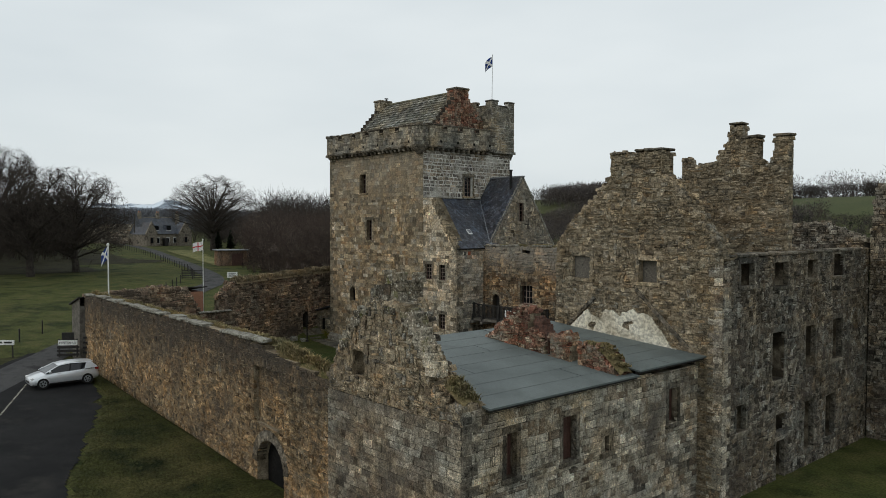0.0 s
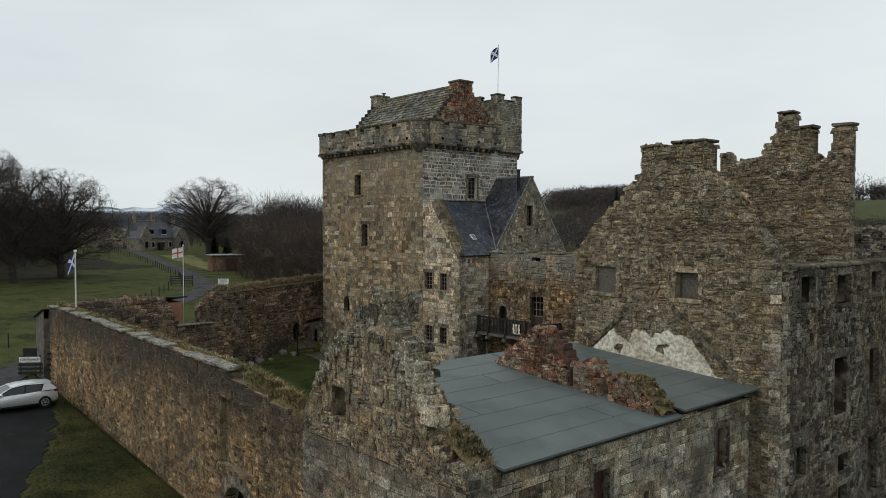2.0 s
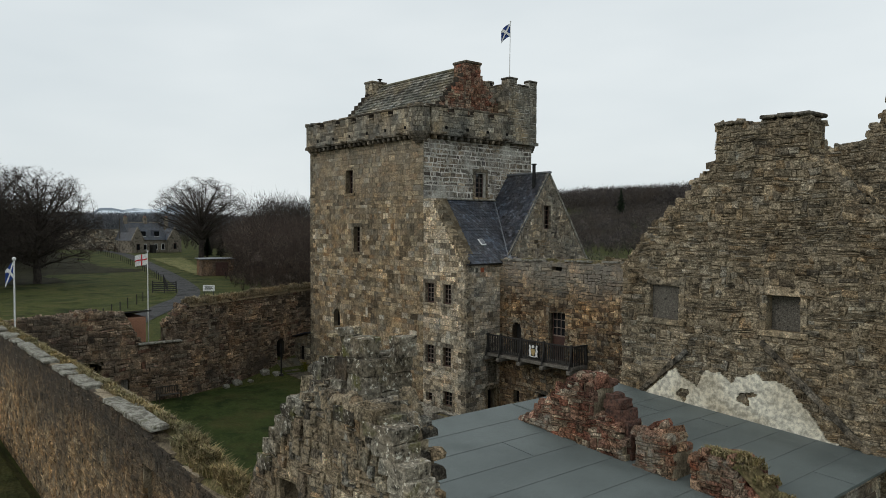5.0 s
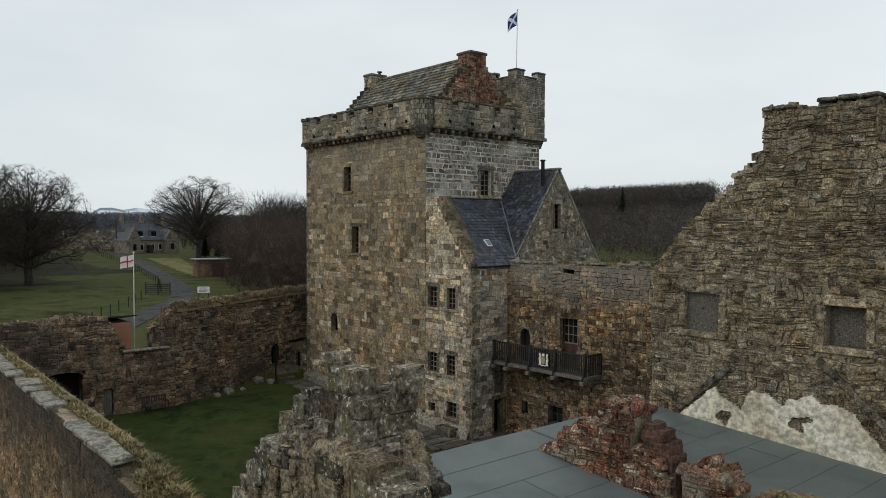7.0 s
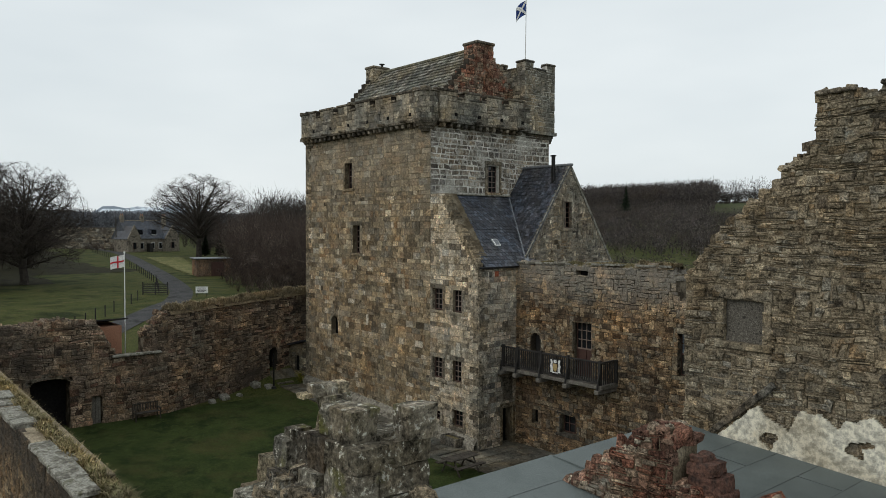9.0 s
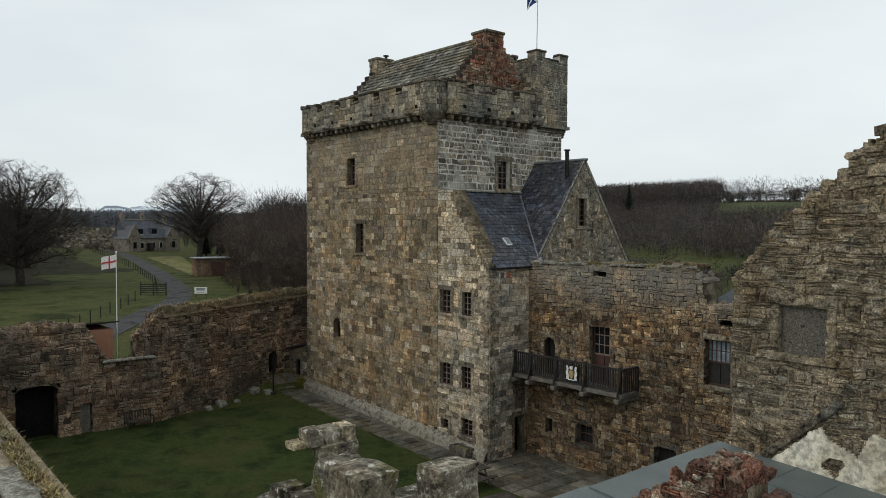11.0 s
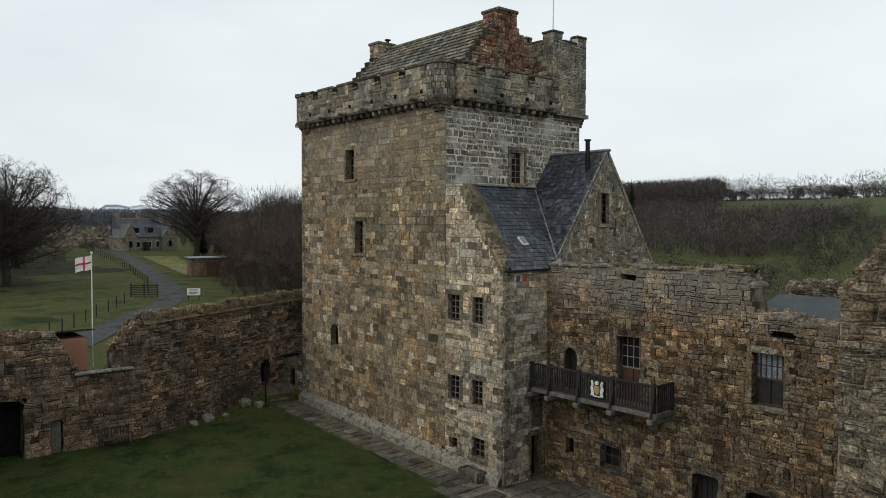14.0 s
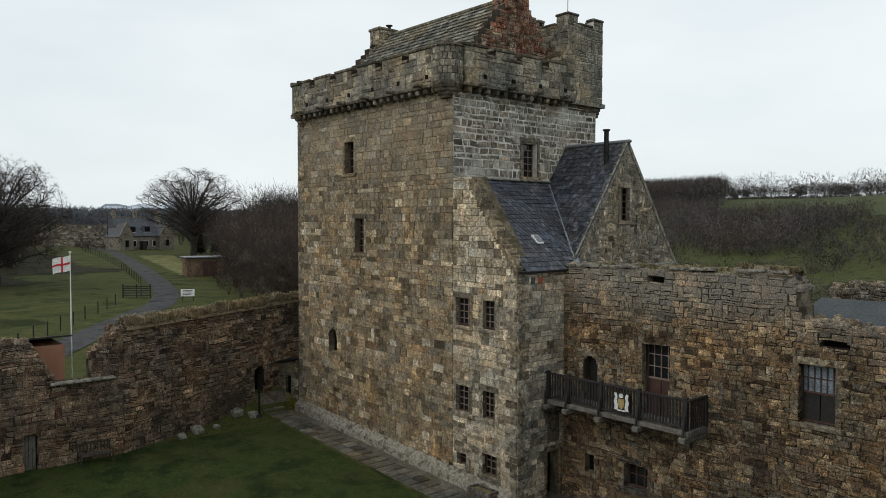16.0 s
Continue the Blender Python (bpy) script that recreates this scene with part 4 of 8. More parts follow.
chimney("chimney_east", -5.75, -4.6, 4.25, 5.55, 18.0, 22.32, "red", tower, 51)
chimney("chimney_west", -16.0, -15.1, 4.25, 5.5, 21.0, 22.5, "parapet", tower, 55)
bm = bmesh.new()
tube(bm, (-15.3, 5.1, 22.5), (-15.3, 5.1, 22.8), 0.12, 0.10, 10)
tube(bm, (-15.3, 5.1, 22.85), (-15.3, 5.1, 22.9), 0.2, 0.2, 10)
part("chimney_pot", bm, M["iron"], tower)
for p0, p1, sd in (((-6.4, 7.4), (-3.7, 7.4), 61), ((-3.7, 7.4), (-3.7, 10.08), 62), ((-3.7, 10.08), (-6.4, 10.08), 63), ((-6.4, 10.08), (-6.4, 7.4), 64)):
    ln = math.dist(p0, p1)
    prof = [(0, 21.55), (0.75, 21.55), (0.76, 21.15), (ln - 0.76, 21.15), (ln - 0.75, 21.55), (ln, 21.55)]
    w_, pl_ = masonry("turret_wall", p0, p1, 0.4, prof, 17.2, height=(0.24, 0.32), width=(0.3, 0.6), stone="parapet", mortar="white_mortar" if sd == 62 else "dark_mortar", gap=0.03 if sd == 62 else 0.014, seed=sd, parent=tower, back=True)
    for a, b, z in ((-0.06, 0.8, 21.55), (0.8, ln - 0.8, 21.15), (ln - 0.8, ln + 0.06, 21.55)):
        block("cope_stone", (a, -0.07, z), (b, 0.47, z + 0.13), M["dressed_dark"], w_, 0.04, pl_.matrix())
for k in range(3):
    block("turret_corbel", (-6.3 + 0.0, 7.5, 17.2 - 0.16 * (k + 1)), (-3.68 - 0.03 * (k + 1), 10.06 - 0.05 * (k + 1), 17.2 - 0.16 * k), M["dressed_dark"], tower, 0.04)

# ---------- stair wing ----------
wing = tagged(new("stair_wing"), "lean-to stair wing of buff stone with slate roof beside the tower", "wing")
WS, wing_s = masonry("wall_south", (-3.75, 0.01), (0.1, 0.01), 0.9, [(0, 13.3), (1.1, 13.3), (3.85, 9.5)], -0.2,
                     [(0.22, 1.08, 7.0, 8.17), (1.84, 2.62, 7.0, 8.17), (0.22, 1.08, 3.28, 4.42), (1.84, 2.62, 3.28, 4.42), (0.3, 0.88, 0.98, 1.5), (1.86, 2.74, 0.9, 1.82)],
                     (0.22, 0.36), (0.28, 0.66), "wing", "tower_mortar", 0.018, coursed=0.85, rough=0.016, relief=0.02, seed=71, parent=wing, singles=(0, 3.85, 0, 8))
WE, wing_e = masonry("wall_east", (0.1, 0.01), (0.1, 2.8), 0.9, [(0, 9.45), (2.8, 9.45)], -0.2, [(1.75, 2.5, -0.2, 1.95)], (0.22, 0.3), (0.28, 0.55), "whin2", "tower_mortar", 0.022, coursed=0.9, rough=0.016, seed=72, parent=wing, singles=(0, 2.8, 0, 9.5))
GB, gable_e = masonry("wall_gable", (-0.1, 2.9), (-0.1, 11.2), 0.18, [(0.45, 9.36), (4.45, 15.07), (8.45, 9.36)], 5.0, [(3.95, 4.6, 11.45, 12.95)], (0.12, 0.3), (0.14, 0.36), "gable_stone", "wall_pointing", 0.035, coursed=0.1, wander=0.09, seed=73, parent=wing, singles=(0, 8.2, 9.4, 13), rough=0.06)
SL = (13.3 - 9.55) / 3.95
lean = prism("roof", ([(0.3, 0.3, 9.42), (-3.75, 0.3, 9.42 + 4.05 * SL), (-3.75, 0.3, 9.2)], [(0.3, 4.2, 9.42), (-3.75, 6.6, 9.42 + 4.05 * SL), (-3.75, 6.6, 9.2)]), M["slate"], wing, "blue-grey slate roof")
GS = (15.0 - 9.5) / 3.85
main_roof = prism("roof", ([(-0.3, 3.45, 9.5), (-0.3, 7.35, 15.05), (-0.3, 11.25, 9.5)], [(-3.8, 3.45, 9.5), (-3.8, 7.35, 15.05), (-3.8, 11.25, 9.5)]), M["slate"], wing, "blue-grey slate gabled roof")
lean_z = lambda x: 9.42 + (0.3 - x) * SL
main_z = lambda y: 9.5 + (y - 3.45) * (15.05 - 9.5) / 3.9
roof_pieces("slate", (0.3, 0.3, 9.45), (0, 6.35, 0), (-4.05, 0, 4.05 * SL), 22, 26, M["slate"], lean, 81, 0.012, keep=lambda a, b: main_z(0.3 + 6.35 * a) < lean_z(0.3 - 4.05 * b) + 0.05)
roof_pieces("slate", (0.0, 3.45, 9.52), (-3.8, 0, 0), (0, 3.9, 5.55), 26, 15, M["slate"], main_roof, 82, 0.012, keep=lambda a, b: main_z(3.45 + 3.9 * b) > lean_z(-3.8 * a) - 0.1)
block("ridge", (-3.8, 7.22, 15.0), (0.05, 7.48, 15.14), M["lead"], main_roof, 0.04)

# ---------- curtain walls ----------
wall_south, south_pl = masonry("wall_south_curtain", (-15.6, -21.4), (17.9, -22.4), 0.92, [(0, 6.05), (3, 6.25), (14, 6.25), (27, 6.3), (29, 5.95), (31, 5.75), (33.5, 5.55)], [(0, 1.4), (33.5, -0.9)],
                               [(27.5, 29.95, -1.0, 2.2, 1.1), (27.25, 29.6, 2.75, 5.2)], (0.1, 0.2), (0.15, 0.42), "curtain", "earth_mortar", 0.018, back=False, seed=91, rough=0.045, relief=0.04, singles=(20, 33.5, 2.4, 5.6), ragged=0.06)
_rp = [south_pl.at(u_, -0.24, 0) for u_ in (27.1, 29.8)]
masonry("recess_panel", _rp[0][:2], _rp[1][:2], 0.5, [(0, 5.35), (2.7, 5.35)], 2.6, (), (0.1, 0.2), (0.15, 0.42), "curtain", "earth_mortar", 0.018, seed=95, rough=0.045, parent=wall_south)
tagged(wall_south, "long rubble curtain wall with dark stained top and grassy head", "wall", kind="structure")
wall_west, west_pl = masonry("wall_west_courtyard", (-15.2, -21.4), (-15.2, -10.2), 0.9, [(0, 6.2), (5, 6.45), (7.3, 6.3), (7.55, 5.9), (8.05, 4.75), (8.4, 4.2), (9.8, 4.2), (9.9, 5.3), (11.2, 6.6)], 0.2,
                             [(4.05, 5.95, 0.3, 3.45, 0.2), (7.0, 7.55, 0.5, 2.25, 0.15)], (0.12, 0.24), (0.25, 0.7), "warm", "mortar", 0.028, back=False, loose=True, relief=0.06, wander=0.05, coursed=0.5, seed=92, rough=0.04, ragged=0.08, singles=(6.2, 11.2, 0.8, 5))
tagged(wall_west, "ruined courtyard wall of rubble with gateway and small door", "wall", kind="structure")
wall_nw, nw_pl = masonry("wall_north_west", (-15.25, -10.2), (-20.6, 3.4), 0.9, [(0, 6.4), (4, 6.5), (8, 6.6), (14.7, 6.68)], 0.4, [(8.75, 9.55, 0.5, 3.2, 0.4)], (0.12, 0.24), (0.25, 0.7), "warm", "dark_mortar", 0.028, back=False, loose=True, relief=0.06, wander=0.05, coursed=0.5, seed=93, rough=0.04, ragged=0.1, singles=(0, 8, 1, 5))
tagged(wall_nw, "rubble courtyard wall topped with dry grass", "wall", kind="structure")
wall_north, north_pl = masonry("wall_north_range", (0.1, 2.78), (17.6, 2.78), 1.0, [(0, 9.5), (2.3, 9.6), (4, 9.55), (8.7, 9.75), (9.6, 9.4), (9.75, 8.3), (12.6, 8.05), (17.5, 8.0)], -0.3,
                               [(1.05, 1.76, 4.1, 6.0, 0.3), (3.88, 5.08, 4.1, 6.86), (9.7, 10.88, 5.03, 6.9), (1.17, 1.65, 1.25, 2.0), (3.08, 4.18, 1.15, 2.13, 0.15), (7.43, 8.5, -0.3, 2.03, 0.12), (9.59, 10.6, -0.3, 1.88, 0.12), (4.1, 4.75, 9.12, 9.35), (10.35, 11.25, 7.5, 7.74, 0.12)],
                               (0.14, 0.26), (0.2, 0.58), "north", "mortar", 0.02, back=False, loose=True, relief=0.05, coursed=0.7, wander=0.03, seed=94, rough=0.035, ragged=0.05, singles=(5.3, 9.4, 2.2, 7.5))
tagged(wall_north, "coursed orange-brown sandstone wall with balcony and windows", "wall", kind="structure")

# ---------- roofless front building ----------
front_wall, front_pl = masonry("wall_ruin_gable", (17.9, -22.42), (25.15, -22.42), 0.95,
                               [(0, 5.7), (0.4, 6.35), (0.6, 6.75), (1.0, 7.2), (1.46, 7.6), (1.74, 7.9), (1.96, 8.15), (2.22, 8.4), (2.6, 8.65), (3.0, 8.7), (4.2, 8.65), (4.5, 8.45), (4.7, 8.1), (5.05, 7.5), (5.35, 7.05), (5.7, 6.6), (5.9, 6.3), (6.5, 5.95), (7.25, 5.75)], 5.3,
                               [(1.55, 2.28, 6.0, 6.9)], (0.1, 0.22), (0.15, 0.45), "core_rubble", "earth_mortar", 0.022, back=False, loose=True, relief=0.07, wander=0.05, coursed=0.3, seed=101, rough=0.06, ragged=0.1, singles=(0.3, 7.25, 5.4, 10))
masonry("wall_ruin_base", (17.9, -22.45), (25.15, -22.45), 0.9, [(0, 5.3), (7.25, 5.3)], -1.2, (), (0.2, 0.32), (0.3, 0.62), "front_ashlar", "mortar", 0.018, coursed=0.88, rough=0.02, relief=0.025, seed=104, parent=front_wall, singles=(0.4, 6.8, 1.5, 5.3))
tagged(front_wall, "ruined stepped gable with broken chimney stack", "wall", kind="structure")
front_e, front_e_pl = masonry("wall_front_east", (25.15, -22.42), (25.15, -9.3), 0.8, [(0, 5.75), (13.12, 5.6)], -1.2,
                              [(1.87, 2.33, 3.35, 4.77), (4.6, 5.3, 3.29, 4.83), (6.88, 7.22, 3.19, 3.77), (10.98, 11.6, 3.48, 4.88)], (0.18, 0.28), (0.24, 0.55), "grey_course", "mortar", 0.02, back=False, coursed=0.88, seed=102, rough=0.02, relief=0.025, singles=(0.3, 12, 1.5, 5.2))
tagged(front_e, "grey coursed stone wall with small boarded windows", "wall", kind="structure")
fw, _ = masonry("wall_front_west", (17.6, -9.3), (17.6, -21.5), 0.8, [(0, 6.3), (4.6, 6.3), (4.7, 6.1), (12.2, 6.1)], -0.3, stone="rubble", mortar="mortar", seed=103)
tagged(fw, "plain rubble wall of the roofed front building", "wall", kind="structure")

# ---------- east range ----------
gable_wall, gable_pl = masonry("wall_range_gable", (17.6, -9.3), (26.23, -9.3), 0.9,
                               [(0, 10.3), (0.44, 10.8), (0.64, 11.1), (0.95, 11.5), (1.5, 11.9), (2.0, 12.35), (2.19, 12.4), (2.2, 12.64), (2.4, 12.65), (2.41, 12.9), (2.67, 12.9), (2.68, 13.1), (2.91, 13.1), (2.92, 13.35), (3.17, 13.38), (3.18, 14.4), (4.0, 14.4), (4.1, 14.3), (4.4, 14.3), (4.45, 14.45), (5.72, 14.4), (5.74, 13.3), (6.1, 13.1), (6.6, 12.6), (7.1, 12.0), (7.6, 11.3), (8.1, 10.7), (8.63, 10.05)], -0.9,
                               [(1.05, 2.05, 8.8, 9.83), (4.68, 5.6, 8.8, 9.75)], (0.06, 0.17), (0.12, 0.42), "bedded", "earth_mortar", 0.018, back=False, loose=True, relief=0.06, coursed=0.4, wander=0.05, seed=111, rough=0.06, ragged=0.05, singles=(0.2, 6, 7.4, 13))
masonry("stack_end", (23.34, -9.3), (23.34, -8.4), 0.5, [(0, 14.4), (0.9, 14.4)], 13.1, height=(0.12, 0.2), width=(0.2, 0.5), coursed=0.7, stone="bedded", mortar="earth_mortar", gap=0.025, seed=131, parent=gable_wall)
tagged(gable_wall, "ragged rubble gable with two blocked windows", "wall", kind="structure")
wins = [(1.35, 2.48, 8.77, 9.7), (4.34, 5.62, 8.6, 9.66), (7.6, 8.68, 8.79, 9.68), (10.58, 11.72, 8.78, 9.86), (4.23, 5.39, 4.45, 6.58), (7.55, 8.61, 4.6, 6.58), (10.59, 11.57, 4.68, 6.67),
        (1.15, 1.94, 2.73, 3.86), (4.68, 5.59, 1.9, 2.91), (4.72, 5.55, -0.4, 1.88), (7.51, 8.52, 0.78, 3.04), (9.89, 10.92, 0.93, 3.0)]
range_e, range_pl = masonry("wall_range_east", (26.23, -9.3), (26.23, 5.7), 0.9, [(0, 9.85), (3, 9.95), (8, 10.0), (15, 10.1)], -1.0, wins, (0.12, 0.24), (0.16, 0.42), "lichen_rubble", "mortar", 0.022, back=False, wander=0.06, coursed=0.4, seed=112, rough=0.045, relief=0.04, singles=(0.2, 9, 3.0, 8.5))
tagged(range_e, "three-storey roofless range wall with empty windows", "wall", kind="structure")
cross, _ = masonry("wall_range_cross", (18.3, -3.2), (25.95, -3.2), 0.5, [(0, 11.0), (1.8, 12.6), (2.32, 13.0), (2.34, 14.55), (2.76, 14.5), (2.8, 14.25), (4.1, 14.28), (4.3, 14.75), (4.6, 14.9), (4.8, 15.6), (4.88, 16.05), (5.46, 16.0), (5.48, 15.35), (6.23, 15.3), (6.24, 14.6), (6.42, 13.9), (6.66, 13.85), (6.81, 14.15), (7.0, 14.7), (7.06, 15.3), (7.65, 15.3)], -0.5,
                   height=(0.06, 0.17), width=(0.12, 0.42), coursed=0.45, stone="bedded", mortar="earth_mortar", gap=0.02, back=False, loose=True, relief=0.06, wander=0.06, seed=113, rough=0.06, ragged=0.1, singles=(3, 7.65, 11, 16))
masonry("stack_end", (25.95, -3.2), (25.95, -2.7), 0.4, [(0, 15.3), (0.5, 15.3)], 9.8, height=(0.12, 0.2), width=(0.2, 0.5), coursed=0.7, stone="bedded", mortar="earth_mortar", gap=0.025, seed=117, parent=cross)
masonry("stack_end", (24.53, -3.2), (24.53, -2.7), 0.3, [(0, 15.3), (0.5, 15.3)], 14.0, height=(0.12, 0.2), width=(0.2, 0.5), coursed=0.7, stone="bedded", mortar="earth_mortar", gap=0.025, seed=118, parent=cross)
masonry("stack_end", (23.76, -3.2), (23.76, -2.7), 0.3, [(0, 16.0), (0.5, 16.0)], 15.2, height=(0.12, 0.2), width=(0.2, 0.5), coursed=0.7, stone="bedded", mortar="earth_mortar", gap=0.025, seed=119, parent=cross)
tagged(cross, "broken cross wall with tall ruined chimney stacks", "wall", kind="structure")
rear, _ = masonry("wall_range_north", (17.6, 5.2), (26.2, 5.2), 0.9, [(0, 10.5), (5, 11.3), (6.4, 11.35), (7.8, 10.8), (8.6, 10.4)], -0.5, height=(0.1, 0.2), width=(0.15, 0.4), stone="lichen_rubble", mortar="dark_mortar", loose=True, relief=0.05, seed=114, rough=0.04, ragged=0.12)
tagged(rear, "ruined far wall of the roofless range", "wall", kind="structure")
rw_, _ = masonry("wall_range_west", (17.6, 5.2), (17.6, -9.3), 0.9, [(0, 9.6), (14.5, 9.9)], -0.5, stone="rubble", mortar="dark_mortar", seed=115, front=False)
tagged(rw_, "inner wall of the roofless range", "wall", kind="structure")
pj, _ = masonry("wall_projecting_block", (26.3, 5.75), (31.5, 5.75), 1.0, [(0, 10.8), (0.25, 13.2), (1.2, 13.4), (5.2, 13.0)], -1.0, height=(0.1, 0.22), width=(0.15, 0.45), stone="lichen_rubble", mortar="dark_mortar", loose=True, relief=0.05, seed=116, rough=0.04, ragged=0.2)
tagged(pj, "tall ruined block of dark rubble", "wall", kind="structure")

# felt roofs of the front building
def felt_roof(name, x0, z0, x1, z1, y0, y1, label, lanes):
    rf = prism(name, ([(x0, y0, z0), (x1, y0, z1), (x1, y0, z1 - 0.06), (x0, y0, z0 - 0.06)], [(x0, y1, z0), (x1, y1, z1), (x1, y1, z1 - 0.06), (x0, y1, z0 - 0.06)]), M["felt"], None)
    tagged(rf, label, "roof", kind="structure")
    # black strip added under the eave to paint its shadow line
    block("wall_plate", (x1 - 0.3, y0 + 0.1, z1 - 0.16), (x1 - 0.1, y1 - 0.02, z1 - 0.05), M["black_wood"], rf, 0.01)
    sl = math.atan2(z1 - z0, x1 - x0)
    for i in range(1, lanes):
        x = x0 + (x1 - x0) * i / lanes
        z = z0 + (z1 - z0) * i / lanes
        bm = bmesh.new()
        chamfer(bm, (-0.008, y0 + 0.02, 0.002), (0.008, y1 - 0.02, 0.008), 0.0, pose(x, 0, z, 0, -math.degrees(sl), 0))
        part("felt_lap", bm, M["felt_lap"], rf)
        if i % 2 == 0 or lanes < 6:
            yc = y0 + (y1 - y0) * random.uniform(0.2, 0.8)
            bm = bmesh.new()
            chamfer(bm, (0.0, yc - 0.012, 0.002), (math.hypot(x1 - x0, z1 - z0) / lanes, yc + 0.012, 0.010), 0.0, pose(x, 0, z, 0, -math.degrees(sl), 0))
            part("felt_lap", bm, M["felt_lap"], rf)
    return rf
felt_roof("roof_front", 17.2, 6.58, 25.5, 5.80, -21.6, -13.9, "shallow grey-green felt roof over the front building", 8)
felt_roof("roof_rear", 17.3, 6.60, 25.55, 5.98, -13.95, -9.28, "grey-green felt roof against the ruined gable", 9)
remnant, _ = masonry("wall_red_remnant", (17.9, -14.75), (25.15, -14.75), 0.75, [(0, 6.2), (0.6, 6.5), (1.24, 7.06), (2.0, 7.65), (2.45, 7.95), (2.85, 7.85), (2.88, 7.1), (3.35, 7.05), (3.6, 6.8), (3.75, 6.3), (3.8, 6.0), (4.0, 6.0), (4.05, 6.9), (4.85, 6.95), (5.0, 6.6), (5.05, 5.8), (5.4, 5.8), (5.45, 6.6), (6.2, 6.8), (6.6, 6.4), (7.2, 5.8)], 4.5,
                     height=(0.08, 0.18), width=(0.12, 0.36), stone="red", mortar="earth_mortar", gap=0.02, back=False, loose=True, relief=0.05, wander=0.04, coursed=0.4, seed=121, rough=0.05, ragged=0.06, singles=(0, 7.2, 5.8, 8))
tagged(remnant, "broken stub of red and buff rubble wall between the felt roofs", "wall", kind="structure")


# ---------- windows and doors ----------
def surround(pl, u0, u1, z0, z1, window, sill=True, w=0.2, mat="dressed"):
    m = pl.matrix()
    block("lintel", (u0 - w, -0.045, z1), (u1 + w, 0.2, z1 + 0.24), M[mat], window, 0.012, m)
    for a, b in ((u0 - w * 0.9, u0), (u1, u1 + w * 0.9)):
        block("jamb", (a, -0.042, z0), (b, 0.2, z1 - 0.005), M[mat], window, 0.012, m)
    if sill:
        block("sill", (u0 - w * 1.1, -0.09, z0 - 0.16), (u1 + w * 1.1, 0.2, z0), M[mat], window, 0.015, m)


def sash(parent, pl, u0, u1, z0, z1, cols, rows, label, recess=0.2, bar="pale_frame", stone=True, sill=True, lower="", glass="glass", mat="dressed"):
    """A barred window set back in its opening; lower names a material for a boarded lower half."""
    m = pl.matrix()
    bm = bmesh.new()
    f = 0.06
    for lo, hi in (((u0, recess, z0), (u0 + f, recess + 0.09, z1)), ((u1 - f, recess, z0), (u1, recess + 0.09, z1)), ((u0 + f, recess, z1 - f), (u1 - f, recess + 0.09, z1)), ((u0 + f, recess, z0), (u1 - f, recess + 0.09, z0 + f))):
        chamfer(bm, lo, hi, 0.008, m)
    win = part("window", bm, M["frame"], parent, label)
    zb = z0 + (z1 - z0) * (0.5 if lower else 0.0)
    block("pane", (u0 + f, recess + 0.05, zb), (u1 - f, recess + 0.06, z1 - f), M[glass], win, 0, m)
    for i in range(1, cols):
        u = u0 + (u1 - u0) * i / cols
        block("glazing_bar", (u - 0.018, recess + 0.012, zb), (u + 0.018, recess + 0.05, z1 - f), M[bar], win, 0, m)
    for i in range(1, rows):
        z = zb + (z1 - zb) * i / rows
        block("glazing_bar", (u0 + f, recess + 0.016, z - 0.018), (u1 - f, recess + 0.046, z + 0.018), M[bar], win, 0, m)
    if lower:
        for a, b in ((u0 + f, (u0 + u1) / 2 - 0.012), ((u0 + u1) / 2 + 0.012, u1 - f)):
            block("door_leaf", (a, recess + 0.02, z0 + f), (b, recess + 0.06, zb + 0.02), M[lower], win, 0.01, m)
        block("transom", (u0 + f, recess - 0.01, zb - 0.03), (u1 - f, recess + 0.08, zb + 0.04), M["pale_frame"] if lower == "brown_wood" else M["frame"], win, 0.008, m)
    # black sheet behind the glass stands in for the unlit room
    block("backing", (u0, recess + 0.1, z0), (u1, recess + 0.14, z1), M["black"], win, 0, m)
    if stone:
        surround(pl, u0, u1, z0, z1, win, sill, mat=mat)
    return win


def boarded(parent, pl, u0, u1, z0, z1, material, name, label, recess=0.25, stone=True, sill=True, planks=0, mat="dressed"):
    m = pl.matrix()
    if planks:
        dr = block("door_frame" if name == "door" else "window_board", (u0, recess + 0.05, z0), (u1, recess + 0.12, z1), M["black"], parent, 0, m, label)
        w = (u1 - u0) / planks
        for i in range(planks):
            block("plank", (u0 + i * w + 0.006, recess + random.uniform(0, 0.008), z0 + 0.01), (u0 + (i + 1) * w - 0.006, recess + 0.05, z1 - 0.01), M[material], dr, 0.006, m)
    else:
        dr = block(name, (u0, recess, z0), (u1, recess + 0.1, z1), M[material], parent, 0, m, label)
    if stone:
        surround(pl, u0, u1, z0, z1, dr, sill, mat=mat)
    return dr


sash(tower, tower_s, 4.8, 5.65, 13.85, 15.47, 3, 4, "barred upper window in the tower", 0.3)
sash(tower, tower_s, 5.65, 6.52, 9.85, 11.58, 3, 5, "barred middle window in the tower", 0.3)
# the shade in this window is a black panel
boarded(tower, tower_s, 3.15, 3.95, 4.5, 5.72, "black", "window_arched", "small arched window filled with a shade-black panel", 0.35, stone=False)
for k in range(9):
    a = math.pi * (k + 0.5) / 9
    block("voussoir", (-0.10, -0.04, -0.1), (0.10, 0.15, 0.1), M["dressed"], tower, 0.02, tower_s.matrix(3.55, 0, 5.34) @ Matrix.Rotation(math.pi / 2 - a, 4, "Y") @ Matrix.Translation((0, 0, 0.5)))
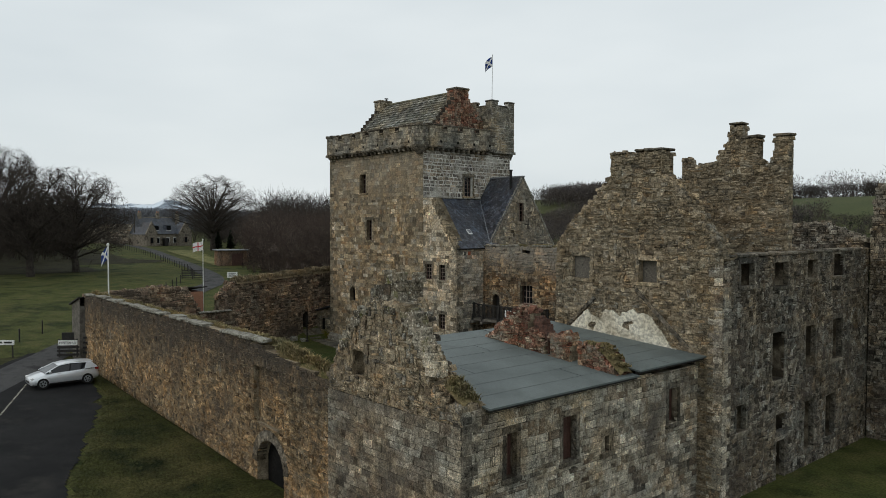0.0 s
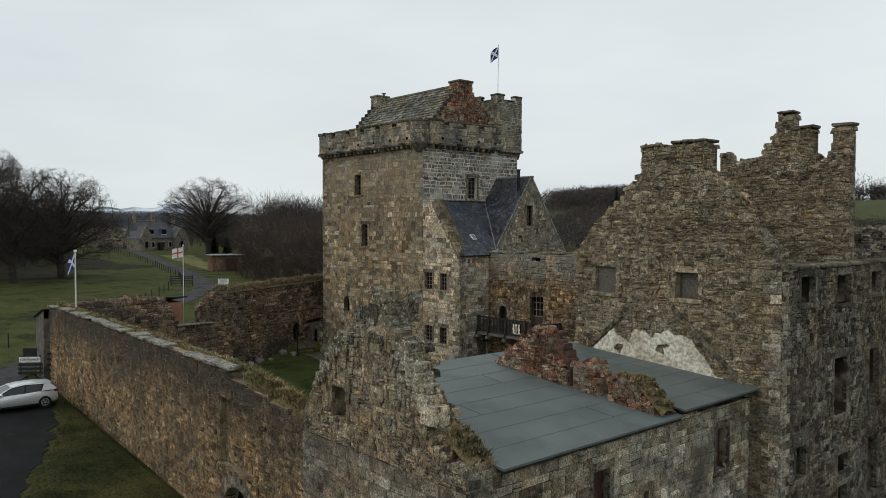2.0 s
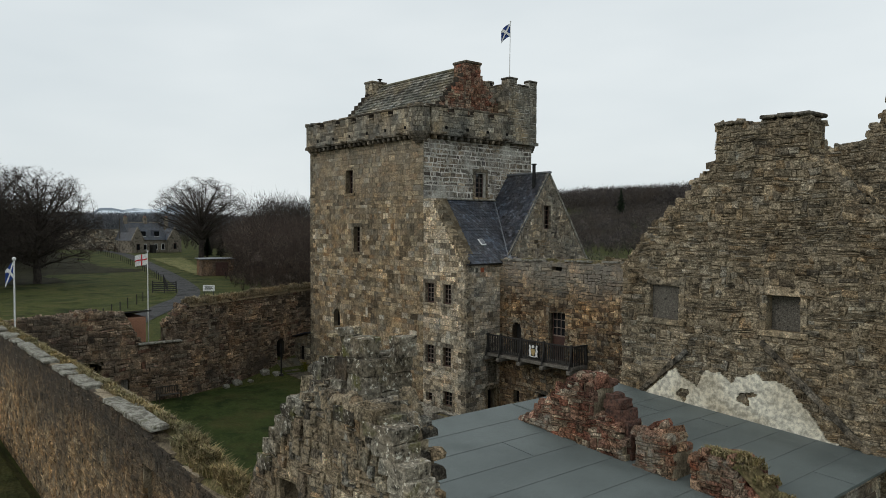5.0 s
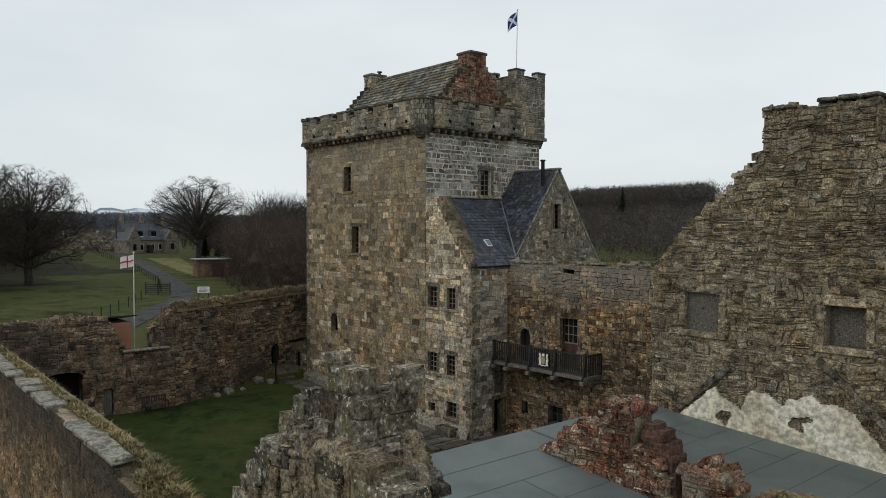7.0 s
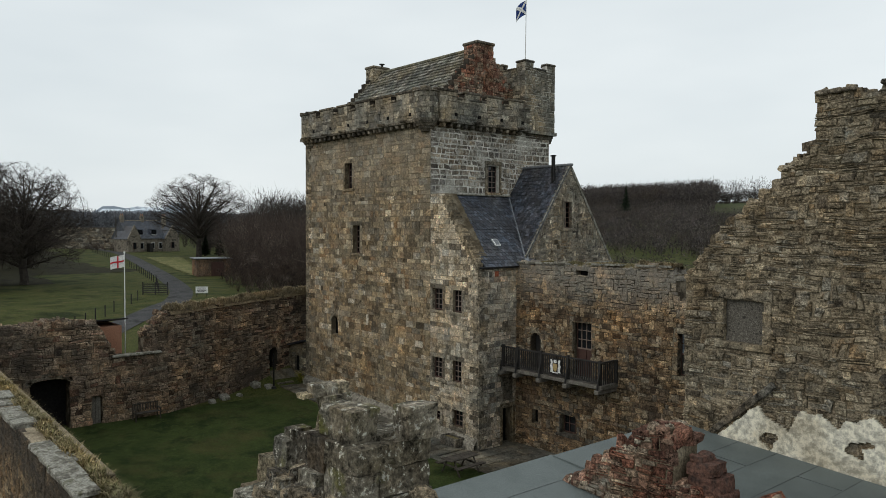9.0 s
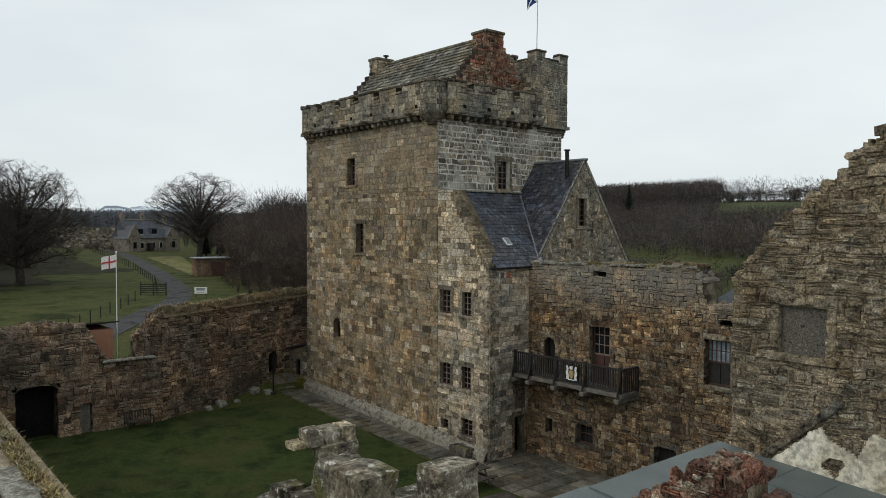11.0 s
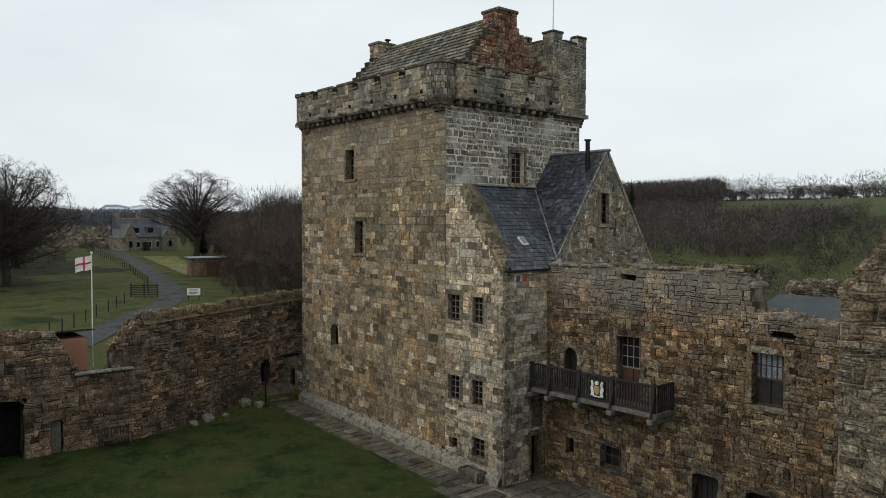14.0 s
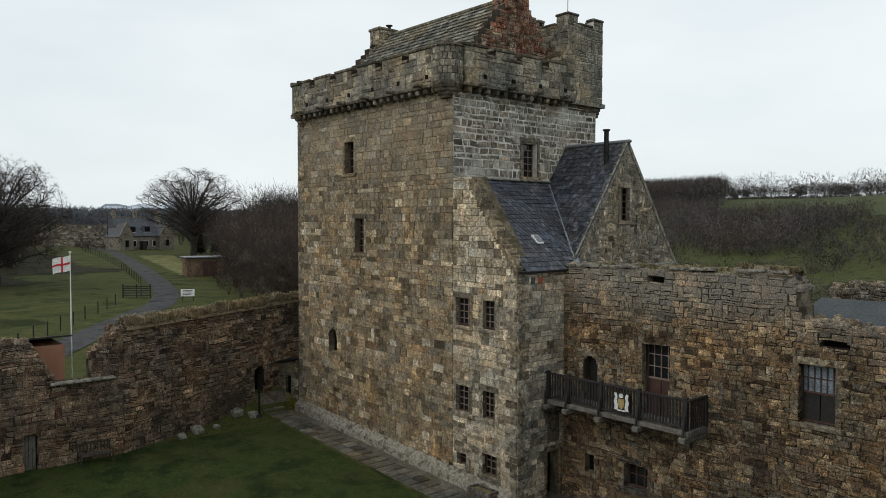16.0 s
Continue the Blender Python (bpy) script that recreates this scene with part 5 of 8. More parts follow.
sash(tower, tower_e, 4.3, 5.25, 13.5, 15.1, 3, 5, "barred window above the slate roof", 0.25)
for u0, u1, z0, z1 in ((0.22, 1.08, 7.0, 8.17), (1.84, 2.62, 7.0, 8.17), (0.22, 1.08, 3.28, 4.42), (1.84, 2.62, 3.28, 4.42)):
    sash(wing, wing_s, u0, u1, z0, z1, 3, 4, "small-paned sash window in dressed stone surround", 0.16, mat="dressed_pale")
sash(wing, wing_s, 0.3, 0.88, 0.98, 1.5, 2, 2, "little barred ground window", 0.22, mat="dressed_pale")
sash(wing, wing_s, 1.86, 2.74, 0.9, 1.82, 3, 3, "ground floor barred window", 0.2, mat="dressed_pale")
sash(wing, gable_e, 3.95, 4.6, 11.45, 12.95, 2, 5, "tall narrow gable window", 0.15, mat="dressed_pale")
block("patch_stone", (0.72, -0.05, 8.93), (0.94, 0.1, 9.19), M["dressed_dark"], wing, 0.015, wing_e.matrix(), "dark square stone under the eaves")
block("patch_stone", (1.12, -0.05, 8.93), (1.40, 0.1, 9.2), M["brick_red"], wing, 0.015, wing_e.matrix(), "orange-red brick patch under the eaves")
block("heraldic_panel", (1.22, -0.03, 5.62), (1.66, 0.1, 6.2), M["lichen"], wing, 0.03, wing_s.matrix(), "worn pale carved panel")
block("panel_frame", (1.12, -0.02, 5.5), (1.76, 0.05, 6.3), M["dressed"], wing, 0.02, wing_s.matrix())
# no room behind: a black panel paints the doorway's dark
boarded(wing, wing_e, 1.75, 2.5, -0.2, 1.95, "black", "doorway", "open doorway, its inner shade a black panel", 0.5, sill=False)
block("carved_panel", (1.7, -0.05, 2.3), (2.5, 0.05, 3.6), M["dressed_dark"], wing, 0.05, wing_e.matrix(), "worn carved stone panel above the door")
sash(wall_north, north_pl, 3.88, 5.08, 4.15, 6.86, 4, 3, "barred window over brown door leaves", 0.3, lower="brown_wood", sill=False)
# upper panes carry painted sky brightness
sash(wall_north, north_pl, 9.7, 10.88, 5.03, 6.9, 6, 2, "glazed window over dark boarded doors", 0.28, lower="black_wood", bar="frame", glass="sky_glass")
boarded(wall_north, north_pl, 1.05, 1.76, 4.1, 5.98, "black_wood", "door", "arched dark door on the balcony", 0.35, stone=False)
for k in range(9):
    a = math.pi * (k + 0.5) / 9
    block("voussoir", (-0.10, -0.05, -0.1), (0.10, 0.2, 0.1), M["dressed"], wall_north, 0.02, north_pl.matrix(1.405, 0, 5.62) @ Matrix.Rotation(math.pi / 2 - a, 4, "Y") @ Matrix.Translation((0, 0, 0.48)))
for a in (0.83, 1.78):
    for k in range(4):
        block("jamb", (a, -0.05, 4.2 + k * 0.36), (a + 0.2, 0.2, 4.55 + k * 0.36), M["dressed"], wall_north, 0.02, north_pl.matrix())
# vent closed by a black panel for its inner shade
boarded(wall_north, north_pl, 1.17, 1.65, 1.25, 2.0, "black", "window", "small vent window filled with a shade-black panel", 0.3)
sash(wall_north, north_pl, 3.08, 4.18, 1.15, 2.1, 3, 2, "dark ground window under the balcony", 0.3, bar="frame", mat="dressed_dark")
boarded(wall_north, north_pl, 7.43, 8.5, -0.3, 2.0, "black_wood", "door", "dark plank door under a flat arch", 0.35, sill=False, planks=5, mat="dressed_dark")
boarded(wall_north, north_pl, 9.59, 10.6, -0.3, 1.86, "black_wood", "door", "second dark plank door", 0.35, sill=False, planks=5, mat="dressed_dark")
# both slots are stopped with black that paints their depth
boarded(wall_north, north_pl, 4.1, 4.75, 9.12, 9.35, "black", "vent", "slot near the wall head, its shade a black panel", 0.3, stone=False)
boarded(wall_north, north_pl, 10.35, 11.25, 7.5, 7.72, "black", "vent", "slot under a broken stone lintel, its shade a black panel", 0.35, stone=False)
boarded(gable_wall, gable_pl, 1.05, 2.05, 8.8, 9.83, "harl", "blocked_window", "window blocked with grey harling", 0.10)
boarded(gable_wall, gable_pl, 4.68, 5.6, 8.8, 9.75, "harl", "blocked_window", "recessed window blocked with grey harling", 0.28)
for u0, u1, z0, z1 in ((1.87, 2.33, 3.35, 4.77), (4.6, 5.3, 3.29, 4.83), (10.98, 11.6, 3.48, 4.88)):
    boarded(front_e, front_e_pl, u0, u1, z0, z1, "brown_wood", "window", "window boarded with dark red-brown planks", 0.22, planks=4, mat="dressed_dark")
# opening stopped with a black panel in place of real shade
boarded(front_e, front_e_pl, 6.88, 7.22, 3.19, 3.77, "black", "vent", "small opening filled with a shade-black panel", 0.3, mat="dressed_dark")
for u0, u1, z0, z1 in wins:
    surround(range_pl, u0, u1, z0, z1, range_e, z0 > 0.5, 0.18, "dressed_dark")
boarded(wall_west, west_pl, 7.0, 7.55, 0.5, 2.22, "grey_wood", "door", "small weathered plank door", 0.15, stone=False, planks=4)
# black panel across the gateway paints the shade of its vault
boarded(wall_west, west_pl, 4.05, 5.95, 0.3, 3.45, "black", "gateway", "vaulted gateway, its inner shade a black panel", 0.85, stone=False)
for k in range(13):
    a = math.pi * (k + 0.5) / 13
    p_ = (5.0 + 1.05 * math.cos(a), 3.34 + 0.26 * math.sin(a))
    block("voussoir", (-0.13, -0.05, -0.16), (0.13, 0.3, 0.16), M["dressed_dark"], wall_west, 0.02, west_pl.matrix(p_[0], 0, p_[1]) @ Matrix.Rotation((math.pi / 2 - a) * 0.3, 4, "Y"))
# two archways closed with black panels that imitate the dark within
boarded(wall_nw, nw_pl, 8.75, 9.55, 0.5, 3.2, "black", "archway", "arched passage, its inner shade a black panel", 0.5, stone=False)
boarded(wall_south, south_pl, 27.5, 29.95, -1.0, 2.2, "black", "archway", "round-arched gateway, its inner shade a black panel", 0.5, stone=False)
for k in range(17):
    a = math.pi * (k + 0.5) / 17
    block("voussoir", (-0.14, -0.06, -0.22), (0.14, 0.4, 0.22), M["dressed_dark"], wall_south, 0.02, south_pl.matrix(28.72 + 1.42 * math.cos(a), 0, 1.1 + 1.32 * math.sin(a)) @ Matrix.Rotation(math.pi / 2 - a, 4, "Y"))


def quoins(pl, u, direction, z0, z1, parent, mat, seed):
    rng = random.Random(seed)
    z, k = z0, 0
    while z < z1:
        h = rng.uniform(0.26, 0.36)
        w = 0.62 if k % 2 else 0.38
        a, b = (u, u + w * direction) if direction > 0 else (u + w * direction, u)
        block("quoin", (a, -0.05, z), (b, 0.12, min(z + h - 0.012, z1)), M[mat], parent, 0.018, pl.matrix(), jitter=0.004)
        z, k = z + h, k + 1


quoins(wing_s, 3.85, -1, 0.0, 9.3, wing, "dressed_pale", 3)
quoins(wing_e, 0.0, 1, 0.0, 9.3, wing, "dressed_pale", 4)
quoins(tower_s, 0.0, 1, 0.7, 16.9, tower, "dressed", 5)
quoins(front_pl, 7.25, -1, -1.2, 5.6, front_wall, "dressed_dark", 6)
quoins(front_e_pl, 0.0, 1, -1.2, 5.6, front_e, "dressed_dark", 7)
quoins(gable_pl, 8.63, -1, -0.9, 9.6, gable_wall, "grey_course", 8)
quoins(range_pl, 0.0, 1, -0.9, 9.6, range_e, "grey_course", 9)

# footing of the tower
bm = bmesh.new()
rng_f = np.random.default_rng(4)
foot = []
for x in np.arange(-17.0, -0.2, 0.28):
    for k in range(3):
        foot.append((x, x + rng_f.uniform(0.2, 0.42), -0.42 - 0.1 * k, -0.25 - 0.1 * k, land_z(x, 0) - 0.1, land_z(x, 0) + rng_f.uniform(0.0, 0.1)))
tagged(link("footing", lumps_mesh("footing", Plane((0, 0), (1, 0)), foot, rng_f), M["parapet"], tower), "rough sloping rubble footing", kind="stuff")

xs_ = np.arange(-17.0, 0.11, 0.3)
pv_, pq_ = [], []
for i, x in enumerate(xs_):
    z_ = land_z(x, -0.3) - 0.1
    wob = 0.05 * noise.noise(Vector((x * 1.7, 0, 0)))
    pv_ += [(x, -0.34 + wob, z_), (x, -0.27 + wob, z_ + 0.42 + wob), (x, -0.03, z_ + 0.72 + wob), (x, 0.1, z_ + 0.72 + wob)]
for i in range(len(xs_) - 1):
    for k in range(3):
        pq_.append((4 * i + k, 4 * i + 4 + k, 4 * i + 5 + k, 4 * i + 1 + k))
link("plinth", mesh_np("plinth", pv_, pq_), M["lime_plinth"], tower, "pale sloping lime-rendered plinth")

# slate roof trim, skylight and flue
sk = block("skylight", (-0.26, -0.2, 0.0), (0.26, 0.2, 0.08), M["white"], wing, 0.02, pose(-0.95, 2.25, lean_z(-0.95) + 0.03, 0, math.degrees(math.atan(SL)), 0), "white-framed roof light")
block("pane", (-0.2, -0.15, 0.08), (0.2, 0.15, 0.088), M["lead"], sk, 0, pose(-0.95, 2.25, lean_z(-0.95) + 0.03, 0, math.degrees(math.atan(SL)), 0))
bm = bmesh.new()
tube(bm, (-0.8, 6.7, 13.9), (-0.8, 6.7, 15.55), 0.11, 0.11, 10)
tube(bm, (-0.8, 6.7, 15.55), (-0.8, 6.7, 15.62), 0.17, 0.17, 10)
part("flue", bm, M["iron"], wing, "black metal flue pipe")
v0, v1 = Vector((0.15, 3.52, 9.62)), Vector((-3.6, 6.05, lean_z(-3.6) + 0.06))
bm = bmesh.new()
chamfer(bm, (-0.16, 0, -0.02), (0.16, (v1 - v0).length, 0.03), 0.01, Matrix.Translation(v0) @ (v1 - v0).to_track_quat("Y", "Z").to_matrix().to_4x4())
part("valley_gutter", bm, M["lead"], wing, "grey lead valley")
for a, b in (((0.02, 3.35, 9.42), (0.02, 7.35, 15.1)), ((0.02, 11.3, 9.42), (0.02, 7.35, 15.1))):
    a, b = Vector(a), Vector(b)
    bm = bmesh.new()
    run = (b - a).normalized()
    side = Vector((1, 0, 0))
    rise = side.cross(run) if side.cross(run).z > 0 else run.cross(side)
    turn = Matrix((side, run, rise)).transposed().to_4x4()
    chamfer(bm, (-0.16, 0, -0.14), (-0.07, (b - a).length, 0.03), 0.012, Matrix.Translation(a) @ turn)
    bmesh.ops.recalc_face_normals(bm, faces=bm.faces[:])
    part("skew", bm, M["lichen"], wing, "pale raked gable coping")
bm = bmesh.new()
chamfer(bm, (-3.8, -0.0, 0), (-3.6, 6.4, 0.09), 0.02, pose(0, 0, 13.28))
part("flashing", bm, M["lichen"], wing, "pale lime fillet against the tower")
rs = random.Random(8)
for i in range(17):
    x = 0.1 - 2.75 * i / 17
    z = 9.5 + (0.1 - x) * 3.8 / 2.75
    block("skew_stone", (x - 0.2, -0.04, z - 0.35), (x + 0.02, 0.45, z + 0.12 + rs.uniform(0, 0.06)), M["dressed"], wing, 0.02, None, jitter=0.02)
block("gutter", (0.2, -0.05, 9.36), (0.34, 3.4, 9.46), M["iron"], wing, 0.02)
block("wall_head", (-0.55, 2.85, 9.3), (0.1, 11.2, 9.46), M["lichen"], wing, 0.03)

# ---------- plaster on the range gable ----------
rngp = np.random.default_rng(9)
cell = 0.035
pu, pz = np.arange(0.85, 6.6, cell), np.arange(5.7, 7.75, cell)
kx = np.arange(0, 7.3, 0.35)
edge_top = np.interp(pu, [0.85, 1.04, 1.48, 1.94, 2.21, 2.68, 2.89, 3.38, 3.78, 3.87, 4.41, 4.66, 5.01, 5.38, 5.9, 6.38], [6.4, 6.53, 6.92, 7.34, 7.06, 6.94, 7.45, 7.41, 7.22, 7.42, 7.57, 7.35, 7.39, 7.28, 6.71, 6.07]) + 0.06 * np.interp(pu, kx, rngp.uniform(-1, 1, len(kx)))
roof_line = 6.60 - (pu + 17.6 - 17.3) * 0.62 / 8.25 - 0.05
cells = []
for i, u in enumerate(pu):
    for z in pz:
        q = noise.noise(Vector((u * 1.1, 3.0, z * 1.5))) + 0.25 * noise.noise(Vector((u * 4, 8.0, z * 4)))
        if roof_line[i] < z < edge_top[i] + 0.05 * noise.noise(Vector((u * 6, 4.0, z * 6))) and q < 0.5:
            cells.append((u, u + cell, -0.05, 0.1, z, z + cell))
pls = link("plaster", boxes_mesh("plaster", gable_pl, cells), M["plaster"], gable_wall, "flaking cream lime plaster above the felt roof")
for a, b, n in (((4.6, 8.45), (7.3, 6.05), 20), ((2.3, 7.9), (0.8, 6.55), 12)):
    for i in range(n):
        t = (i + 0.5) / n
        block("raggle_stone", (-0.14, -0.12, -0.08), (0.14, 0.1, 0.08), M["dressed_dark"], gable_wall, 0.02, gable_pl.matrix(a[0] + (b[0] - a[0]) * t, 0, a[1] + (b[1] - a[1]) * t) @ Matrix.Rotation(math.atan2(a[1] - b[1], abs(b[0] - a[0])) * (1 if b[0] > a[0] else -1), 4, "Y"), jitter=0.02)
for u0, u1 in ((3.12, 3.98), (4.45, 5.8)):
    for i in range(3):
        w = (u1 - u0) / 3
        block("cope_stone", (u0 + i * w + 0.01, -0.12, 14.42 + 0.06 * (u0 > 4)), (u0 + (i + 1) * w - 0.01, 1.0, 14.53 + 0.06 * (u0 > 4)), M["dressed_dark"], gable_wall, 0.03, gable_pl.matrix(), jitter=0.02)
for x0, x1, z in ((23.12, 23.82, 16.05), (23.8, 24.6, 15.36), (25.28, 26.05, 15.32)):
    block("cope_stone", (x0, -3.3, z), (x1, -2.62, z + 0.12), M["dressed_dark"], cross, 0.03, None, jitter=0.03)
for i in range(16):
    block("wall_cope", (0.2 + i * 0.92, -0.1, 9.98), (0.2 + i * 0.92 + random.uniform(0.6, 0.9), 0.8, 10.1), M["dressed_dark"], range_e, 0.03, range_pl.matrix(), jitter=0.03)

# broken chimney stack on the ruined gable: large squared blocks
rs = random.Random(14)
stack = tagged(new("ruined_chimney_stack"), "broken chimney stack of large lichened blocks on the ruined gable", "chimney")
sd_ = 1
for x0, x1, y0, y1, z0, z1 in ((21.42, 21.86, -22.18, -21.86, 9.38, 9.72), (21.84, 22.12, -21.68, -21.28, 9.4, 9.74), (21.5, 21.85, -21.9, -21.4, 9.2, 9.44),
                               (21.42, 22.03, -22.24, -21.78, 9.12, 9.38), (21.5, 22.05, -21.8, -21.33, 9.14, 9.4), (21.42, 22.02, -22.22, -21.95, 8.84, 9.12), (21.46, 22.04, -21.96, -21.34, 8.86, 9.14),
                               (21.38, 22.04, -22.26, -21.7, 8.5, 8.84), (21.45, 22.06, -21.74, -21.3, 8.5, 8.86), (21.9, 22.48, -22.38, -21.9, 8.42, 8.7), (21.95, 22.25, -21.92, -21.35, 8.5, 8.72)):
    rough_block("block", (x0, y0, z0), (x1, y1, z1 - 0.004), M["old_block"], stack, sd_, 0.03)
    sd_ += 1
for lo, hi in (((20.45, -22.0, 9.6), (20.6, -21.84, 9.65)), ((20.48, -21.88, 9.62), (20.66, -21.74, 9.74)), ((20.5, -21.74, 9.62), (20.69, -21.59, 9.75)), ((20.52, -21.59, 9.62), (20.72, -21.45, 9.76)), ((20.54, -21.8, 9.2), (20.74, -21.46, 9.62)), ((20.42, -22.0, 8.6), (20.9, -21.4, 9.22)),
               ((20.86, -22.1, 8.9), (21.2, -21.6, 9.3)), ((20.8, -22.2, 8.5), (21.2, -21.6, 8.92)), ((20.95, -22.0, 9.3), (21.2, -21.7, 9.62)), ((19.62, -22.08, 8.44), (20.08, -21.45, 8.78)), ((20.1, -22.1, 8.6), (20.38, -21.7, 9.1)), ((20.16, -22.0, 9.08), (20.36, -21.75, 9.2)),
               ((19.6, -22.3, 8.15), (20.15, -21.6, 8.46)), ((20.12, -22.4, 8.3), (20.5, -21.7, 8.62)), ((20.5, -22.45, 8.4), (21.0, -21.9, 8.72)), ((22.0, -22.5, 8.5), (22.6, -22.0, 8.72)), ((22.35, -22.45, 8.4), (22.8, -22.05, 8.64)), ((21.4, -22.5, 8.36), (22.0, -22.05, 8.6))):
    rough_block("block", lo, hi, M["old_block"] if sd_ % 3 else M["rubble"], stack, sd_, min(0.05, 0.16 * (hi[2] - lo[2])))
    sd_ += 1
# tusking stones stepping down the broken edge
for k in range(8):
    z = 8.3 - k * 0.235
    xf = float(np.interp(-z, [-8.5, -7.67, -7.26, -6.8, -6.4], [22.85, 23.4, 23.75, 24.05, 24.3]))
    xb = float(np.interp(-z, [-8.4, -7.5, -7.07, -6.6, -6.3], [22.4, 22.93, 23.27, 23.6, 23.78]))
    rough_block("tusking_stone", (xf - 0.6 + rs.uniform(-0.1, 0.1), -22.54, z), (xf + 0.12 - (0.1 if k % 2 else 0), -22.05, z + 0.23), M["tusk"], front_wall, 60 + k, 0.04)
    rough_block("tusking_stone", (xb - 0.6, -22.05, z - 0.1), (xb + 0.02 - (0 if k % 2 else 0.1), -21.5, z + 0.12), M["tusk"], front_wall, 80 + k, 0.04)
for k in range(6):
    x, z = (19.2, 19.4, 19.62, 19.85, 20.1, 18.95)[k], (7.38, 7.64, 7.9, 8.16, 8.34, 7.05)[k]
    rough_block("step_stone", (x - 0.25, -22.5, z - 0.1), (x + 0.25, -21.9, z + 0.16), M["old_block"], front_wall, 100 + k, 0.05)

# coping flags on the curtain wall
rs = random.Random(15)
u = 0.2
while u < 27.3:
    w = rs.uniform(0.5, 1.3)
    if rs.random() < 0.82 and not 16.5 < u < 17.2:
        block("coping_flag", (u, -0.14 + rs.uniform(-0.03, 0.03), 6.16 + (0.12 if u > 2 else 0)), (u + w - 0.05, 0.42 + rs.uniform(-0.12, 0.1), 6.28 + (0.12 if u > 2 else 0) + rs.uniform(-0.02, 0.03)), M["lichen"], wall_south, 0.025, south_pl.matrix(), jitter=0.03)
    u += w


# ---------- turf and dry grass on the wall heads ----------
def turf(name, pl, u0, u1, o0, o1, z_fn, label, blades, seed, mound=0.25, length=(0.12, 0.38), soil="moss", straw="dry"):
    rng = np.random.default_rng(seed)
    nu, no = max(2, int((u1 - u0) / 0.22)), max(3, int(abs(o1 - o0) / 0.18) + 1)
    U, O = np.meshgrid(np.linspace(u0, u1, nu), np.linspace(o0, o1, no), indexing="ij")
    hump = np.sin(np.linspace(0, math.pi, no))[None] ** 0.6
    Zt = np.vectorize(z_fn)(U)
    bumps = np.array([[noise.noise(Vector((a * 1.3, b * 1.7, seed))) for b in O[0]] for a in U[:, 0]])
    H = Zt - 0.06 + hump * mound * (0.7 + 0.9 * bumps)
    verts = pl.many(np.stack([U, O, H], -1).reshape(-1, 3))
    i, j = np.meshgrid(np.arange(nu - 1), np.arange(no - 1), indexing="ij")
    a = (i * no + j).ravel()
    me = mesh_np(name, verts, np.stack([a, a + 1, a + no + 1, a + no], 1))
    me.shade_smooth()
    base = tagged(link(name, me, M[soil]), label, "grass", kind="stuff")
    bu, bo = rng.uniform(u0, u1, blades), o0 + (o1 - o0) * rng.beta(1.6, 1.6, blades)
    iu, io = np.clip(((bu - u0) / (u1 - u0) * (nu - 1)).astype(int), 0, nu - 1), np.clip(((bo - o0) / (o1 - o0) * (no - 1)).astype(int), 0, no - 1)
    bz = H[iu, io] - 0.02
    ln, az, w = rng.uniform(*length, blades), rng.uniform(0, 2 * math.pi, blades), rng.uniform(0.008, 0.02, blades)
    lean_ = rng.uniform(0.3, 1.1, blades)
    p = np.stack([bu, bo, bz], 1)
    side = np.stack([np.cos(az + 1.57) * w, np.sin(az + 1.57) * w, np.zeros(blades)], 1)
    tip = p + np.stack([np.cos(az) * ln * lean_, np.sin(az) * ln * lean_, ln * 0.8], 1)
    mid = p + np.stack([np.cos(az) * ln * lean_ * 0.3, np.sin(az) * ln * lean_ * 0.3, ln * 0.6], 1)
    v = np.stack([p - side, p + side, mid + side * 0.8, mid - side * 0.8, tip], 1)
    k = 5 * np.arange(blades)[:, None]
    link("blades", mesh_np("blades", pl.many(v.reshape(-1, 3)), k + np.array([0, 1, 2, 3])[None], k + np.array([3, 2, 4])[None]), M[straw], base)
    tagged(base.children[0], kind="stuff")


turf("wall_top_grass", south_pl, 0.3, 29.5, -0.92, -0.32, lambda u: 6.22, "dry yellow grass and moss along the curtain wall head", 15000, 3, 0.2, (0.08, 0.28))
turf("wall_top_grass", south_pl, 29.0, 33.4, -0.92, -0.05, lambda u: 6.0 - (u - 29) * 0.1, "dry grass hanging over the low wall head", 5000, 4, 0.3)
turf("wall_top_grass", nw_pl, 0.2, 14.5, -0.9, 0.14, lambda u: 6.42 + u * 0.018, "tawny grass on the courtyard wall", 13000, 5, 0.42, (0.1, 0.42), "thatch", "tawny")
turf("wall_top_grass", west_pl, 0.2, 7.0, -0.85, -0.05, lambda u: 6.2, "short dry grass on the gateway wall", 2500, 6, 0.15, (0.06, 0.16))
turf("wall_top_grass", north_pl, 1.5, 9.4, -0.95, 0.02, lambda u: 9.62 + 0.012 * u, "moss and grass on the wall head", 5000, 7, 0.14, (0.05, 0.16))
turf("wall_top_grass", north_pl, 7.6, 9.5, -0.95, 0.08, lambda u: 9.72, "tawny tuft of dry grass on the wall end", 3000, 10, 0.22, (0.08, 0.22), "thatch", "tawny")
for k in range(15):
    u = 0.1 + k * 0.62 + 0.08 * math.sin(k * 2.3)
    if k not in (6, 7, 11):
        rough_block("cope_stone", (u, -0.1, 9.58 + 0.012 * k), (u + 0.56, 0.4, 9.67 + 0.012 * k), M["lichen"], wall_north, 300 + k, 0.02, matrix=north_pl.matrix())
turf("wall_top_grass", front_pl, 6.3, 7.2, -0.9, -0.1, lambda u: 6.45 - (u - 6.3) * 0.6, "mossy grass at the broken corner", 900, 8, 0.2, (0.08, 0.25))
